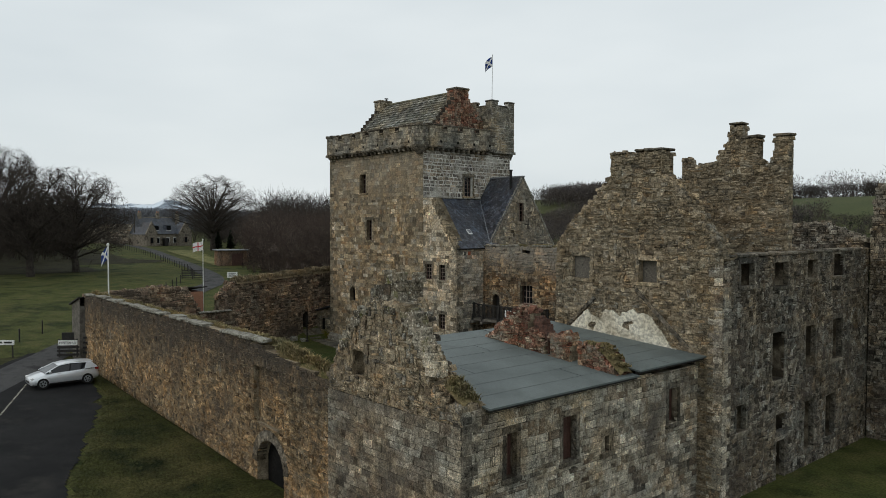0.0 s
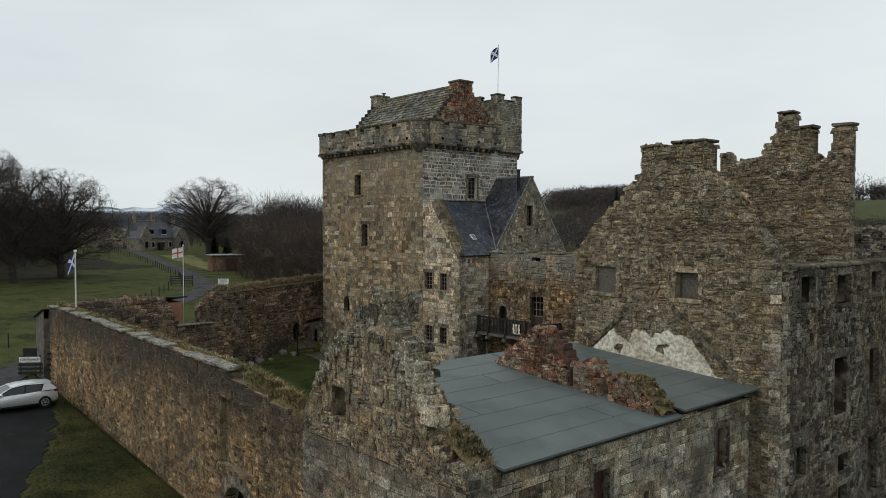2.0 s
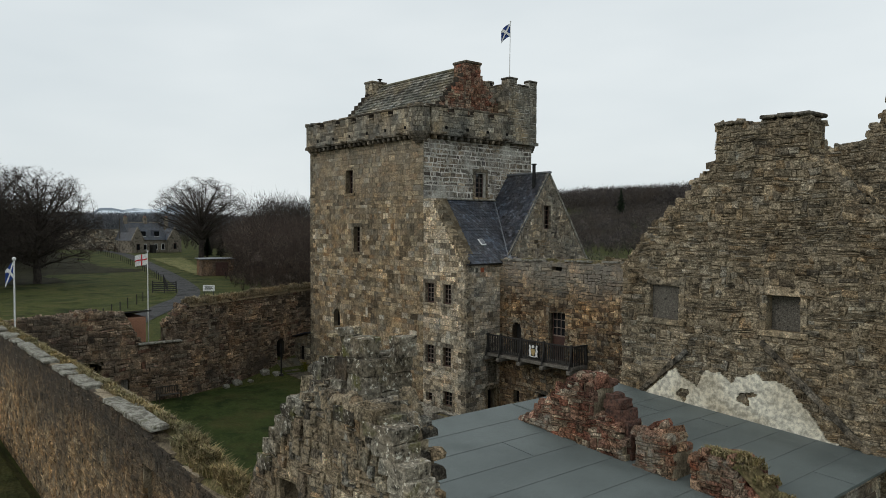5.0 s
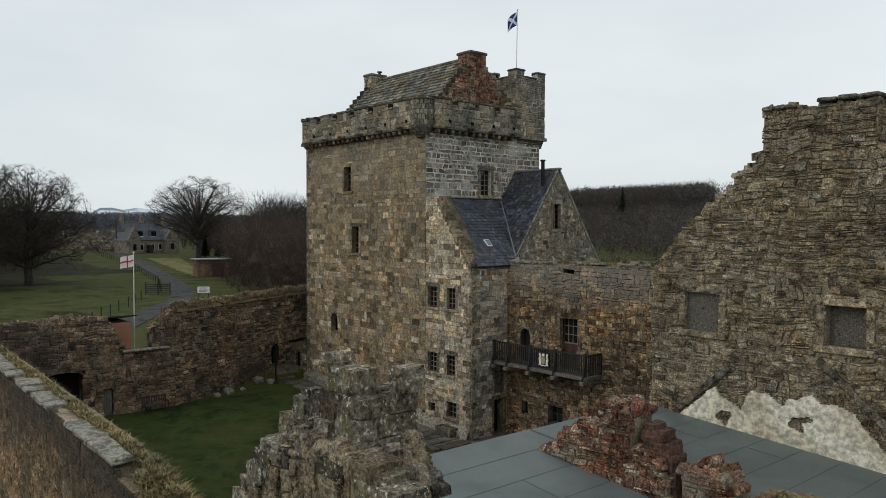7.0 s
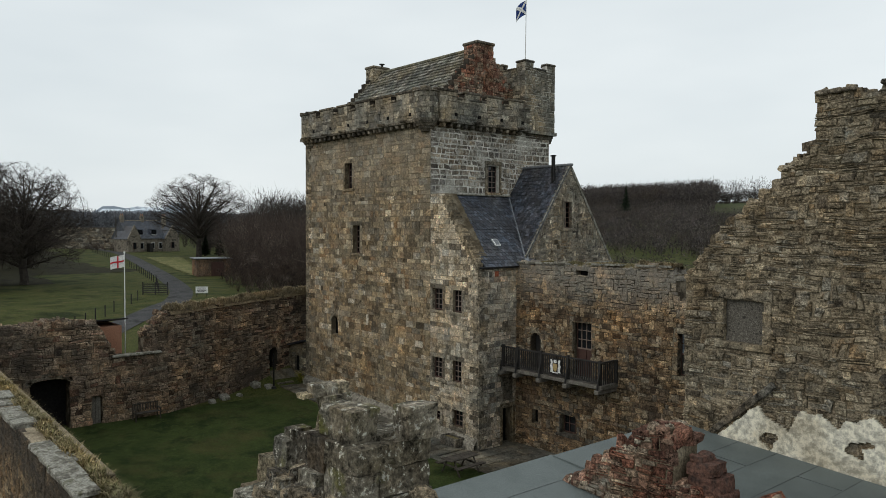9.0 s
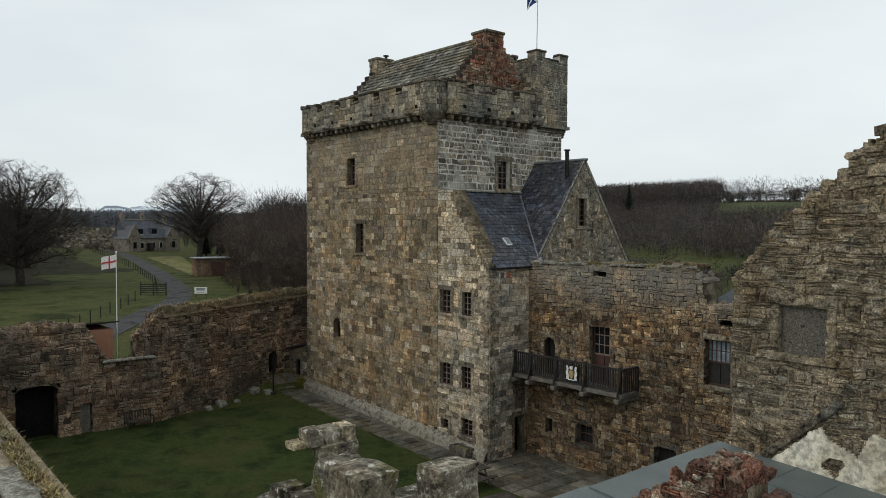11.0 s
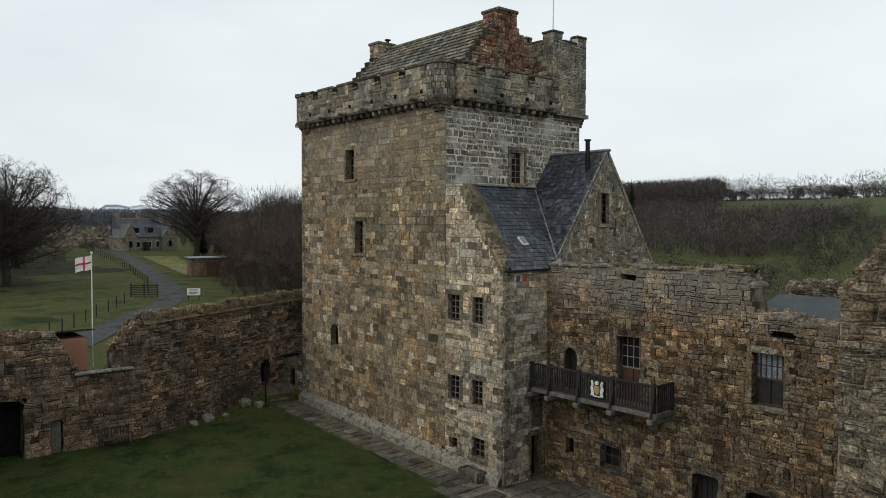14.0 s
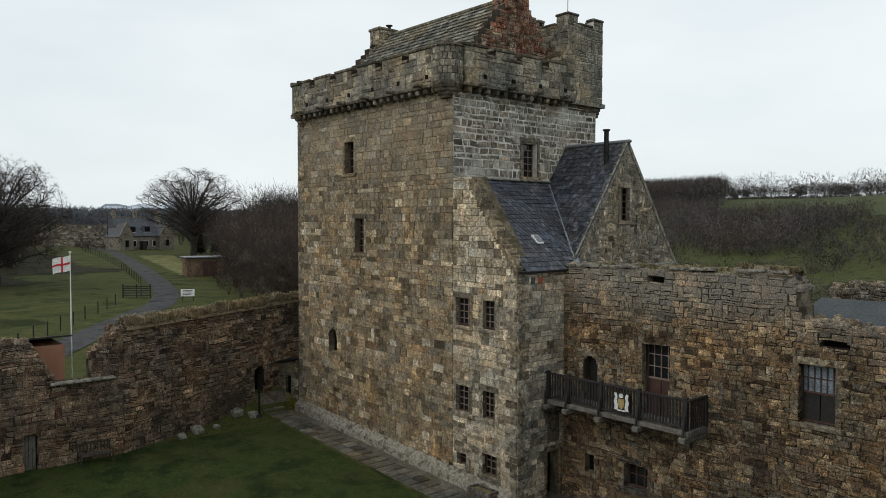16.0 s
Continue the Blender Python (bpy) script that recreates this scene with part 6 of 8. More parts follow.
turf("wall_top_grass", Plane((17.9, -14.75), (25.15, -14.75)), 5.65, 7.4, -0.7, 0.04, lambda u: 6.78 - max(0, u - 6.4) * 0.85, "mossy grass on the wall stub", 2600, 9, 0.16, (0.04, 0.14))

# leaning stub of red stone between the roofs
for k, (x0, x1, z0, z1) in enumerate(((20.95, 21.75, 5.9, 6.35), (20.98, 21.7, 6.33, 6.75), (20.95, 21.62, 6.73, 7.05), (20.94, 21.55, 7.03, 7.3), (20.93, 21.42, 7.28, 7.5), (20.95, 21.2, 7.48, 7.6))):
    rough_block("stub_stone", (x0, -14.6, z0), (x1, -14.1, z1), M["stub_red"], remnant, 200 + k, 0.06)

# mortar crumbs and bird lime scattered on the felt
rng_c = np.random.default_rng(61)
crumbs = []
for k in range(70):
    rear_ = rng_c.random() < 0.65
    x, y = rng_c.uniform(18.2, 25.2), (rng_c.uniform(-13.5, -9.5) if rear_ else rng_c.uniform(-21.3, -15.0))
    z = (6.60 - (x - 17.3) * 0.62 / 8.25) if rear_ else (6.58 - (x - 17.2) * 0.78 / 8.3)
    s = rng_c.uniform(0.015, 0.05)
    crumbs.append((x, x + s, y - s, y, z, z + s * 0.5))
tagged(link("mortar_crumbs", lumps_mesh("mortar_crumbs", Plane((0, 0), (1, 0)), crumbs, rng_c), M["lichen"]), "pale mortar crumbs scattered on the felt roofs", "debris", kind="stuff")


# ---------- courtyard ground ----------
sheet("lawn", M["lawn"], lambda x, y: -15.3 < x < 17.5 and -21.2 < y < (-2.0 if x < -1.6 else (-2.6 if x < 0.2 else (0.2 if x < 6 else 2.6))) and not (x < -15 and y > -3), -15.4, 17.5, -21.4, 2.8, 0.012, 0.4, "close-mown dark green lawn", "lawn")
paths = sheet("pavement", M["flag"], lambda x, y: (-18.8 < x < -1.4 and -2.0 < y < 0.1) or (-1.6 < x < 6.2 and -2.7 < y < 2.7), -19.6, 6.4, -2.8, 2.8, 0.006, 0.4, "worn stone paving round the tower foot", "paving")
rs = random.Random(21)
slab_me = []
for k in range(4):
    bm = bmesh.new()
    chamfer(bm, (-0.5, -0.5, -0.06), (0.5, 0.5, 0.03), 0.02, jitter=0.012, rng=rs)
    me_ = bpy.data.meshes.new("slab")
    bm.to_mesh(me_)
    bm.free()
    me_.materials.append(M["flag"])
    slab_me.append(me_)
SLABS = []
for i in range(27):
    for j in range(2):
        SLABS.append((-17.6 + i * 0.62, -1.72 + j * 0.62, 0.58, 0.58))
for i in range(8):
    for j in range(5):
        if not (i < 2 and j > 2):
            SLABS.append((-0.9 + i * 0.85 + rs.uniform(-0.03, 0.03), -1.7 + j * 0.9, 0.8, 0.85))


# ---------- terrain surfaces ----------
def road_strip(name, pts, width, material, label, lift=0.03):
    pts = [Vector((*p, 0)) for p in pts]
    fine = []
    for i in range(len(pts) - 1):
        p = [pts[max(0, i - 1)], pts[i], pts[i + 1], pts[min(len(pts) - 1, i + 2)]]
        for k in range(10):
            t = k / 10
            fine.append(0.5 * ((2 * p[1]) + (p[2] - p[0]) * t + (2 * p[0] - 5 * p[1] + 4 * p[2] - p[3]) * t * t + (3 * p[1] - p[0] - 3 * p[2] + p[3]) * t ** 3))
    fine.append(pts[-1])
    verts, quads, n = [], [], 7
    for i, p in enumerate(fine):
        d = (fine[min(i + 1, len(fine) - 1)] - fine[max(0, i - 1)]).normalized()
        s = Vector((-d.y, d.x, 0))
        for k in range(n):
            q = p + s * width * (k / (n - 1) - 0.5)
            verts.append((q.x, q.y, land_z(q.x, q.y) + lift))
    for i in range(len(fine) - 1):
        for k in range(n - 1):
            a = i * n + k
            quads.append((a + 1, a, a + n, a + n + 1))
    me = mesh_np(name, verts, quads)
    me.shade_smooth()
    return tagged(link(name, me, material), label, "road", kind="structure")


road_strip("road", [(-8, -30), (-14.1, -25.4), (-18, -22.6), (-21.1, -20.2), (-25.2, -17.0), (-33, -10.2), (-41, -4.6), (-46, -0.9), (-50.2, 2.2), (-54.7, 5.6), (-63.7, 9.6), (-77.5, 13.7), (-93.4, 17.8), (-114.1, 22.6), (-136.3, 27.4), (-159.2, 31.6), (-185, 33)], 2.7, M["track"], "grey farm road curving towards the lodge", 0.05)
def in_park(x, y):
    e = np.interp(x, [-40, -6, -1.2, 8, 11.3, 60], [-22.8, -23.4, -24.9, -28.9, -30.2, -52])
    wv = 0.4 * noise.noise(Vector((x * 0.7, y * 0.7, 2.0))) + 0.2 * noise.noise(Vector((x * 3.1, y * 3.1, 5.0)))
    return y < e + wv and -18.5 < x < 18.8 + 2 * wv and y > -38.8 + 2 * wv and y > -26.9 + (-15.2 - x) * 0.73 + 0.3 * wv
sheet("car_park", M["asphalt"], in_park, -19, 20, -40, -22.5, 0.035, 0.12, "dark worn asphalt car park", "car park")
bm = bmesh.new()
for a, b in (((-9.3, -26.6), (-3.5, -29.1)),):
    a, b = Vector((*a, land_z(*a) + 0.045)), Vector((*b, land_z(*b) + 0.045))
    d = (b - a).normalized() * 1.0
    s = Vector((-d.y, d.x, 0)) * 0.05
    vs = [bm.verts.new(p) for p in (a - s, a + s, b + s, b - s)]
    bm.faces.new(vs)
tagged(part("road_marking", bm, M["lichen"]), "worn white bay line on the asphalt", "road marking", kind="structure")


# ---------- trees ----------
def bare_tree(base, height, spread, seed, label, trunk_r=0.45, low=0.25, limbs=26, fork=0.3, dense=1.3):
    """A winter tree: limbs reach from the trunk to points spread over the crown's dome, and fork into ever finer twigs inside it."""
    rng = np.random.default_rng(seed)
    z0 = land_z(*base) - 0.2
    foot = np.array([base[0], base[1], z0])
    mid = foot + np.array([0, 0, height * (low + (1 - low) * 0.42)])
    axes = np.array([spread, spread, height * (1 - low) * 0.58])
    lumps = [(rng.normal(0, 1, 3), rng.uniform(0.75, 1.0)) for _ in range(7)]
    tv, tq, cv, ct = [], [], [], []

    def clip(p, most):
        q = (p - mid) / axes
        n = np.linalg.norm(q)
        lim = most * min([1.0] + [1.0 - (1 - k) * max(0.0, float(np.dot(q / (n + 1e-9), d / np.linalg.norm(d)))) ** 3 for d, k in lumps])
        return mid + q * (lim / n) * axes if n > lim else p

    def limb(pts, r0, r1, sides):
        start = len(tv)
        for i, p in enumerate(pts):
            r = r0 + (r1 - r0) * i / (len(pts) - 1)
            d = pts[min(i + 1, len(pts) - 1)] - pts[max(0, i - 1)]
            d = d / (np.linalg.norm(d) + 1e-9)
            a = np.cross(d, [0.3, 0.2, 0.93])
            a = a / (np.linalg.norm(a) + 1e-9)
            b = np.cross(d, a)
            for k in range(sides):
                w = 2 * math.pi * k / sides
                tv.append(p + r * (math.cos(w) * a + math.sin(w) * b))
        for i in range(len(pts) - 1):
            for k in range(sides):
                j = (k + 1) % sides
                tq.append((start + i * sides + k, start + i * sides + j, start + (i + 1) * sides + j, start + (i + 1) * sides + k))

    def curve(a, c, b, n, wob):
        ts = np.linspace(0, 1, n + 1)[:, None]
        pts = (1 - ts) ** 2 * a + 2 * ts * (1 - ts) * c + ts ** 2 * b
        pts[1:-1] += rng.normal(0, wob, (n - 1, 3))
        return list(pts)

    head = foot + np.array([rng.normal(0, 0.3), rng.normal(0, 0.3), height * 0.6])
    trunk = curve(foot, (foot + head) / 2 + rng.normal(0, 0.15, 3), head, 8, 0.05)
    limb(trunk, trunk_r * 1.2, trunk_r * 0.3, 9)
    for i in range(limbs):
        u = 1 - 1.55 * (i + 0.5) / limbs
        az = 2.39996 * i + rng.uniform(-0.2, 0.2)
        rr = math.sqrt(max(0, 1 - u * u))
        goal = clip(mid + np.array([math.cos(az) * rr, math.sin(az) * rr, u]) * axes * rng.uniform(0.7, 0.9), 0.9)
        t = fork + (0.98 - fork) * max(0, min(1, (goal[2] - z0) / height - 0.12 + rng.uniform(-0.12, 0.05)))
        p = trunk[min(7, int(t * 8))]
        out = goal - p
        bend = p + out * 0.45 + np.array([0, 0, 0.16 * np.linalg.norm(out[:2]) * (1 if u > -0.2 else 0.2)])
        main = curve(p, bend, goal, 8, 0.07)
        limb(main, trunk_r * (0.34 if i % 3 else 0.45), 0.045, 6)
        for j in range(int(9 * dense)):
            q = main[int(rng.integers(3, 9))]
            g2 = clip(q + rng.normal(0, 0.2, 3) * axes + 0.12 * (goal - p) + np.array([0, 0, 0.04 * height]), 0.97)
            sub = curve(q, (q + g2) / 2 + rng.normal(0, 0.25, 3), g2, 4, 0.08)
            limb(sub, 0.06, 0.02, 4)
            for _ in range(int(8 * dense)):
                a = sub[int(rng.integers(1, 5))]
                g3 = clip(a + rng.normal(0, 0.085, 3) * axes + 0.03 * (goal - p), 1.0)
                m = (a + g3) / 2 + rng.normal(0, 0.1, 3)
                add_blade(cv, ct, a, m, 0.024, rng)
                add_blade(cv, ct, m, g3, 0.018, rng)
                ends = g3 + rng.normal(0, 0.05, (6, 3)) * axes
                over = np.linalg.norm((ends - mid) / axes, axis=1)
                for e, o in zip(ends, over):
                    add_blade(cv, ct, m if rng.random() < 0.5 else g3, e if o < 1.03 else mid + (e - mid) * (1.03 / o), 0.013 * dense, rng)
    tree = tagged(new("tree"), label, "tree", "winter trees")
    link("trunk", mesh_np("trunk", tv, tq), M["bark"], tree)
    tagged(link("crown", twigs("crown", cv, ct, rng), M["twig"], tree), kind="stuff")
    return tree


def add_blade(cv, ct, a, b, w, rng):
    """Notes a thin twig from a to b; twigs() makes them."""
    cv.append((*a, *b))
    ct.append(w)


def twigs(name, cv, ct, rng):
    c, w = np.array(cv, float), np.array(ct, float)
    a, b = c[:, :3], c[:, 3:]
    sd = np.cross(b - a, rng.normal(0, 1, a.shape))
    sd = sd / (np.linalg.norm(sd, axis=1, keepdims=True) + 1e-9) * w[:, None]
    v = np.stack([a - sd, a + sd, b], 1).reshape(-1, 3)
    return mesh_np(name, v, None, np.arange(len(v)).reshape(-1, 3))


bare_tree((-84.0, -3.6), 16.5, 9.0, 1, "bare spreading tree with low drooping limbs in the pasture", 0.5, 0.10, 34)
bare_tree((-79.0, -11.0), 17.0, 8.5, 2, "tall bare tree standing in the pasture", 0.5, 0.12, 32)
bare_tree((-104.0, -11.0), 22.0, 9.5, 3, "very tall bare tree behind the others", 0.55, 0.2, 30)
bare_tree((-92.0, -22.0), 18.0, 9.0, 4, "dense bare tree at the pasture edge", 0.5, 0.14, 30)
bare_tree((-70.0, -24.0), 15.0, 8.0, 5, "bare tree beside the road", 0.45, 0.15, 28)
bare_tree((-136.0, 42.0), 19.2, 11.6, 6, "broad domed bare tree beside the stone lodge", 0.6, 0.26, 46, 0.2, 1.1)


def brush(name, spots, label, category, seed, material, height=(3, 6), blades=40, width=0.07, upright=0.6, group=""):
    """Many bare bushes or small trees: fans of thin stems."""
    rng = np.random.default_rng(seed)
    spots = np.asarray(spots, float)
    k = len(spots)
    zb = land(spots[:, 0], spots[:, 1])
    h = rng.uniform(*height, k)
    v, n = [], blades
    base = np.repeat(np.stack([spots[:, 0], spots[:, 1], zb], 1), n, 0)
    hh = np.repeat(h, n)
    az, t = rng.uniform(0, 2 * math.pi, k * n), rng.uniform(0, 1, k * n)
    start = base + np.stack([np.cos(az) * hh * 0.06 * t, np.sin(az) * hh * 0.06 * t, hh * rng.uniform(0, 0.4, k * n)], 1)
    out = rng.uniform(0.1, 1.0, k * n) * (1 - upright) * hh * 0.6
    az2 = az + rng.normal(0, 0.6, k * n)
    end = base + np.stack([np.cos(az2) * out, np.sin(az2) * out, hh * (0.80 - 0.3 * (out / (hh * 0.6 + 1e-6)) ** 2) * rng.uniform(0.5, 1.0, k * n)], 1)
    # the finer twigs fill a rounded crown
    ball = rng.normal(0, 1, (k * n, 3))
    ball = ball / np.linalg.norm(ball, axis=1, keepdims=True) * (rng.uniform(0, 1, k * n) ** 0.45)[:, None]
    reach = np.stack([hh * (0.16 + 0.42 * (1 - upright)), hh * (0.16 + 0.42 * (1 - upright)), hh * 0.36], 1)
    tw0 = base + np.array([0, 0, 1.0]) * (hh * 0.56)[:, None] + ball * reach
    tw1 = tw0 + ball * reach * 0.14 + rng.normal(0, 0.035, (k * n, 3)) * hh[:, None] + np.array([0, 0, 0.04]) * hh[:, None]
    fine = rng.random(k * n) < (0.8 if width < 0.1 else 0.94)
    start[fine], end[fine] = tw0[fine], tw1[fine]
    sd = rng.normal(0, 1, (k * n, 3))
    d = end - start
    s = np.cross(d, sd)
    s = s / (np.linalg.norm(s, axis=1, keepdims=True) + 1e-9) * (width * rng.uniform(0.5, 1.3, k * n))[:, None]
    v = np.stack([start - s, start + s, end], 1).reshape(-1, 3)
    return tagged(link(name, mesh_np(name, v, None, np.arange(len(v)).reshape(-1, 3)), material), label, category, kind="stuff")


def scatter(n, seed, test, x0, x1, y0, y1):
    rng = np.random.default_rng(seed)
    out = []
    while len(out) < n:
        x, y = rng.uniform(x0, x1), rng.uniform(y0, y1)
        if test(x, y):
            out.append((x, y))
    return out


sheet("pavement_verge", M["dark_grass"], lambda x, y: not in_park(x, y - 0.1) and y < -21.3 - 0.03 * (x + 15.6) and x < 27 + 4 * noise.noise(Vector((x * 0.2, y * 0.2, 9.0))) and y > -41 + 4 * noise.noise(Vector((x * 0.2, y * 0.2, 8.0))), -18, 30, -44, -21, 0.02, 0.4, "darker rough grass strip below the curtain wall", "grass")

# dark sheet on the pasture: the trees' shade painted as ground colour
sheet("leaf_litter", surface("painted_tree_shade", [(0.012, 0.011, 0.006), (0.03, 0.028, 0.013), (0.02, 0.02, 0.009)], 0.4, 0.97, 6, 0.05), lambda x, y: -190 < x < -83 + 9 * noise.noise(Vector((x * 0.06, y * 0.06, 3.0))) and -60 < y < 14 - 0.16 * (x + 80) * 0.4 + 7 * noise.noise(Vector((x * 0.08, y * 0.08, 6.0))) - 14 * (x > -100), -190, -62, -60, 34, 0.05, 1.0, "dark ground sheet painting the shade under the bare trees", "leaf litter")
# rough grass on the strip below the curtain wall
rng_g = np.random.default_rng(91)
n_g = 60000
gx_, gy_ = rng_g.uniform(-14, 20, n_g), rng_g.uniform(-33, -22.3, n_g)
keep_ = np.array([not in_park(a, b - 0.3) for a, b in zip(gx_, gy_)]) & (gy_ < -21.4 - 0.03 * (gx_ + 15.6) - 0.1)
gx_, gy_ = gx_[keep_], gy_[keep_]
gp_ = np.stack([gx_, gy_, land(gx_, gy_)], 1)
ga_, gl_ = rng_g.uniform(0, 6.28, len(gp_)), rng_g.uniform(0.06, 0.2, len(gp_))
gs_ = np.stack([-np.sin(ga_), np.cos(ga_), 0 * ga_], 1) * 0.018
gt_ = gp_ + np.stack([np.cos(ga_) * gl_ * 0.8, np.sin(ga_) * gl_ * 0.8, gl_ * 0.6], 1)
gv_ = np.stack([gp_ - gs_, gp_ + gs_, gt_], 1).reshape(-1, 3)
tagged(link("grass_tufts", mesh_np("grass_tufts", gv_, None, np.arange(len(gv_)).reshape(-1, 3)), M["dark_grass"]), "short rough grass below the curtain wall", "grass", kind="stuff")

# thicket beside the castle
brush("thicket", scatter(420, 31, lambda x, y: max(16.5 + (-58 - x) * 0.12, 20.5 + (-72 - x) * 0.47) < y < 62 + (-58 - x) * 0.2 and y + 0.45 * x < 26, -120, -42, 12, 75), "dense leafless thicket with reddish-brown stems", "thicket", 31, M["hazel"], (7.8, 11.6), 500, 0.018, 0.45)
brush("thicket_foot", scatter(260, 32, lambda x, y: max(14.5 + (-58 - x) * 0.12, 18.5 + (-72 - x) * 0.47) < y < 40 and y + 0.45 * x < 10, -110, -40, 10, 45), "tangled brown undergrowth", "undergrowth", 32, M["hazel"], (1.5, 4), 120, 0.03, 0.35)
# woods
mm = lambda x, y: y + 0.45 * x - 16
field = lambda x, y: 304 < mm(x, y) < 470 and x > -239 - (y - 432) * 0.57
clear = lambda x, y: (abs(mm(x, y) - 160) < 26 and noise.noise(Vector((x * 0.018, y * 0.018, 4.0))) > -0.05)
brush("wood_slope", scatter(2600, 33, lambda x, y: 122 < mm(x, y) < 350 and not clear(x, y) and not (mm(x, y) > 296 and field(x - 6, y + 8)), -420, -120, 60, 560), "bare winter wood on the far slope", "wood", 33, M["wood_far"], (6, 12), 80, 0.16, 0.35)
brush("scrub_slope", scatter(2400, 43, lambda x, y: 118 < mm(x, y) < 292 and not clear(x, y), -160, 200, 60, 400), "low purple-brown scrub on the far slope", "scrub", 43, M["wood_far"], (2.5, 6.5), 80, 0.12, 0.05)
brush("birch_wood", scatter(520, 47, lambda x, y: 128 < mm(x, y) < 420 and not clear(x, y) and not field(x - 6, y), -460, -130, 90, 600), "pale bare birches among the far wood", "wood", 47, M["pale_wood"], (5, 13), 60, 0.09, 0.4)
brush("dark_scrub", scatter(620, 48, lambda x, y: 120 < mm(x, y) < 330 and not clear(x, y) and not field(x - 6, y), -420, 120, 60, 520), "dark evergreen bushes on the far slope", "scrub", 48, M["fir"], (2.5, 7.5), 90, 0.16, 0.1)
brush("wood_crest", scatter(1500, 34, lambda x, y: 350 < mm(x, y) < 480 and not field(x - 6, y), -560, -150, 200, 760), "bare winter wood along the skyline", "wood", 34, M["wood_far"], (18, 26), 90, 0.2, 0.45)
brush("hedge_trees", scatter(420, 35, lambda x, y: 468 < mm(x, y) < 492, -420, 330, 240, 740), "row of bare trees on the skyline", "trees", 35, M["bark"], (10, 15), 240, 0.19, 0.25)
brush("field_hedge", scatter(900, 44, lambda x, y: 464 < mm(x, y) < 474, -420, 330, 240, 740), "low clipped hedge along the hill field", "hedge", 44, M["wood_far"], (2.0, 3.6), 60, 0.3, 0.2)
brush("valley_scrub", scatter(1700, 36, lambda x, y: 30 < mm(x, y) < 122, -260, 150, 20, 260), "low bare scrub in the valley", "scrub", 36, M["wood_far"], (1.5, 5.0), 60, 0.07, 0.1)
# far woodland in the twig colour that has haze painted in
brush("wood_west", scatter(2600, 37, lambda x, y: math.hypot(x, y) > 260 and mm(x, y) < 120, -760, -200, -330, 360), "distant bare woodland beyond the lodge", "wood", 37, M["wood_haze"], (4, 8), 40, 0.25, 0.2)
brush("wood_south_west", scatter(220, 38, lambda x, y: y < 10 - 0.28 * (x + 112) - 6, -176, -112, -60, 18), "dense bare trees behind the pasture", "trees", 38, M["twig"], (7, 12), 260, 0.07, 0.35)
brush("lodge_shrubs", scatter(16, 39, lambda x, y: True, -178, -166, 27, 36), "bare garden shrubs by the lodge", "shrubs", 39, M["hazel"], (1.2, 3.2), 80, 0.05, 0.35)
brush("thicket_back", scatter(330, 40, lambda x, y: 18 + (-57 - x) * 0.49 < y < 70 + (-57 - x) * 0.49 and mm(x, y) < 40, -170, -104, 30, 150), "tall bare trees behind the thicket", "trees", 40, M["bark"], (13.0, 16.4), 310, 0.042, 0.3)
brush("lodge_wood", scatter(90, 49, lambda x, y: y > 52 + (-150 - x) * 0.2 and math.hypot(x + 136, y - 42) > 7, -205, -146, 52, 84), "dark bare trees behind the lodge garden", "trees", 49, M["bark"], (6.5, 10.5), 320, 0.04, 0.3)
far_r = np.random.default_rng(46)
far_a, far_d = np.radians(far_r.uniform(146, 178, 1900)), far_r.uniform(330, 460, 1900)
# this belt, too, takes its blue-grey from painted haze
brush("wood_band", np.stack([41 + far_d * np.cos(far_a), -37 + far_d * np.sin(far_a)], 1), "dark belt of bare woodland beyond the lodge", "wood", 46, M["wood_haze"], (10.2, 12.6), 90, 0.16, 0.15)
sheet("hill_field", surface("winter_wheat_field", [(0.045, 0.056, 0.02), (0.07, 0.077, 0.03)], 0.02, 0.95, 2, 0.05), field, -360, 420, 200, 740, 0.3, 6.0, "smooth green winter field on the hill", "field")


def conifer(base, h, seed):
    rng = np.random.default_rng(seed)
    z0 = land_z(*base)
    cv, ct = [], []
    for i in range(700):
        t = rng.uniform(0.12, 1)
        r = (1 - t) * h * 0.34 * rng.uniform(0.5, 1.0) + 0.15
        az = rng.uniform(0, 6.28)
        a = np.array([base[0], base[1], z0 + t * h])
        b = a + np.array([math.cos(az) * r, math.sin(az) * r, -0.25 * r])
        add_blade(cv, ct, a, b, 0.35, rng)
    tr = tagged(new("conifer"), "dark pointed conifer above the wood", "tree", "conifers")
    tagged(link("crown", twigs("crown", cv, ct, rng), M["fir"], tr), kind="stuff")
    bm = bmesh.new()
    tube(bm, (base[0], base[1], z0 - 0.3), (base[0], base[1], z0 + h * 0.9), 0.3, 0.05, 6)
    part("trunk", bm, M["bark"], tr)


for b_, h_, s_ in (((-352, 500), 27, 1), ((-140.0, 45.2), 5.0, 5), ((-140.0, 48.6), 5.0, 6)):
    conifer(b_, h_, s_)

# birch sapling on the broken wall
rngb = np.random.default_rng(77)
cv, ct = [], []
for i in range(5):
    a = np.array([13.2 + rngb.uniform(-0.3, 0.3), 4.2, 8.2])
    d = np.array([rngb.uniform(-0.4, 0.5), rngb.uniform(-0.2, 0.2), 1.0])
    for k in range(6):
        b = a + d * rngb.uniform(0.25, 0.4)
        add_blade(cv, ct, a, b, 0.025 - k * 0.003, rngb)
        for _ in range(3):
            e = d + rngb.normal(0, 0.6, 3)
            add_blade(cv, ct, b, b + e * 0.4, 0.01, rngb)
        a, d = b, d + rngb.normal(0, 0.18, 3)
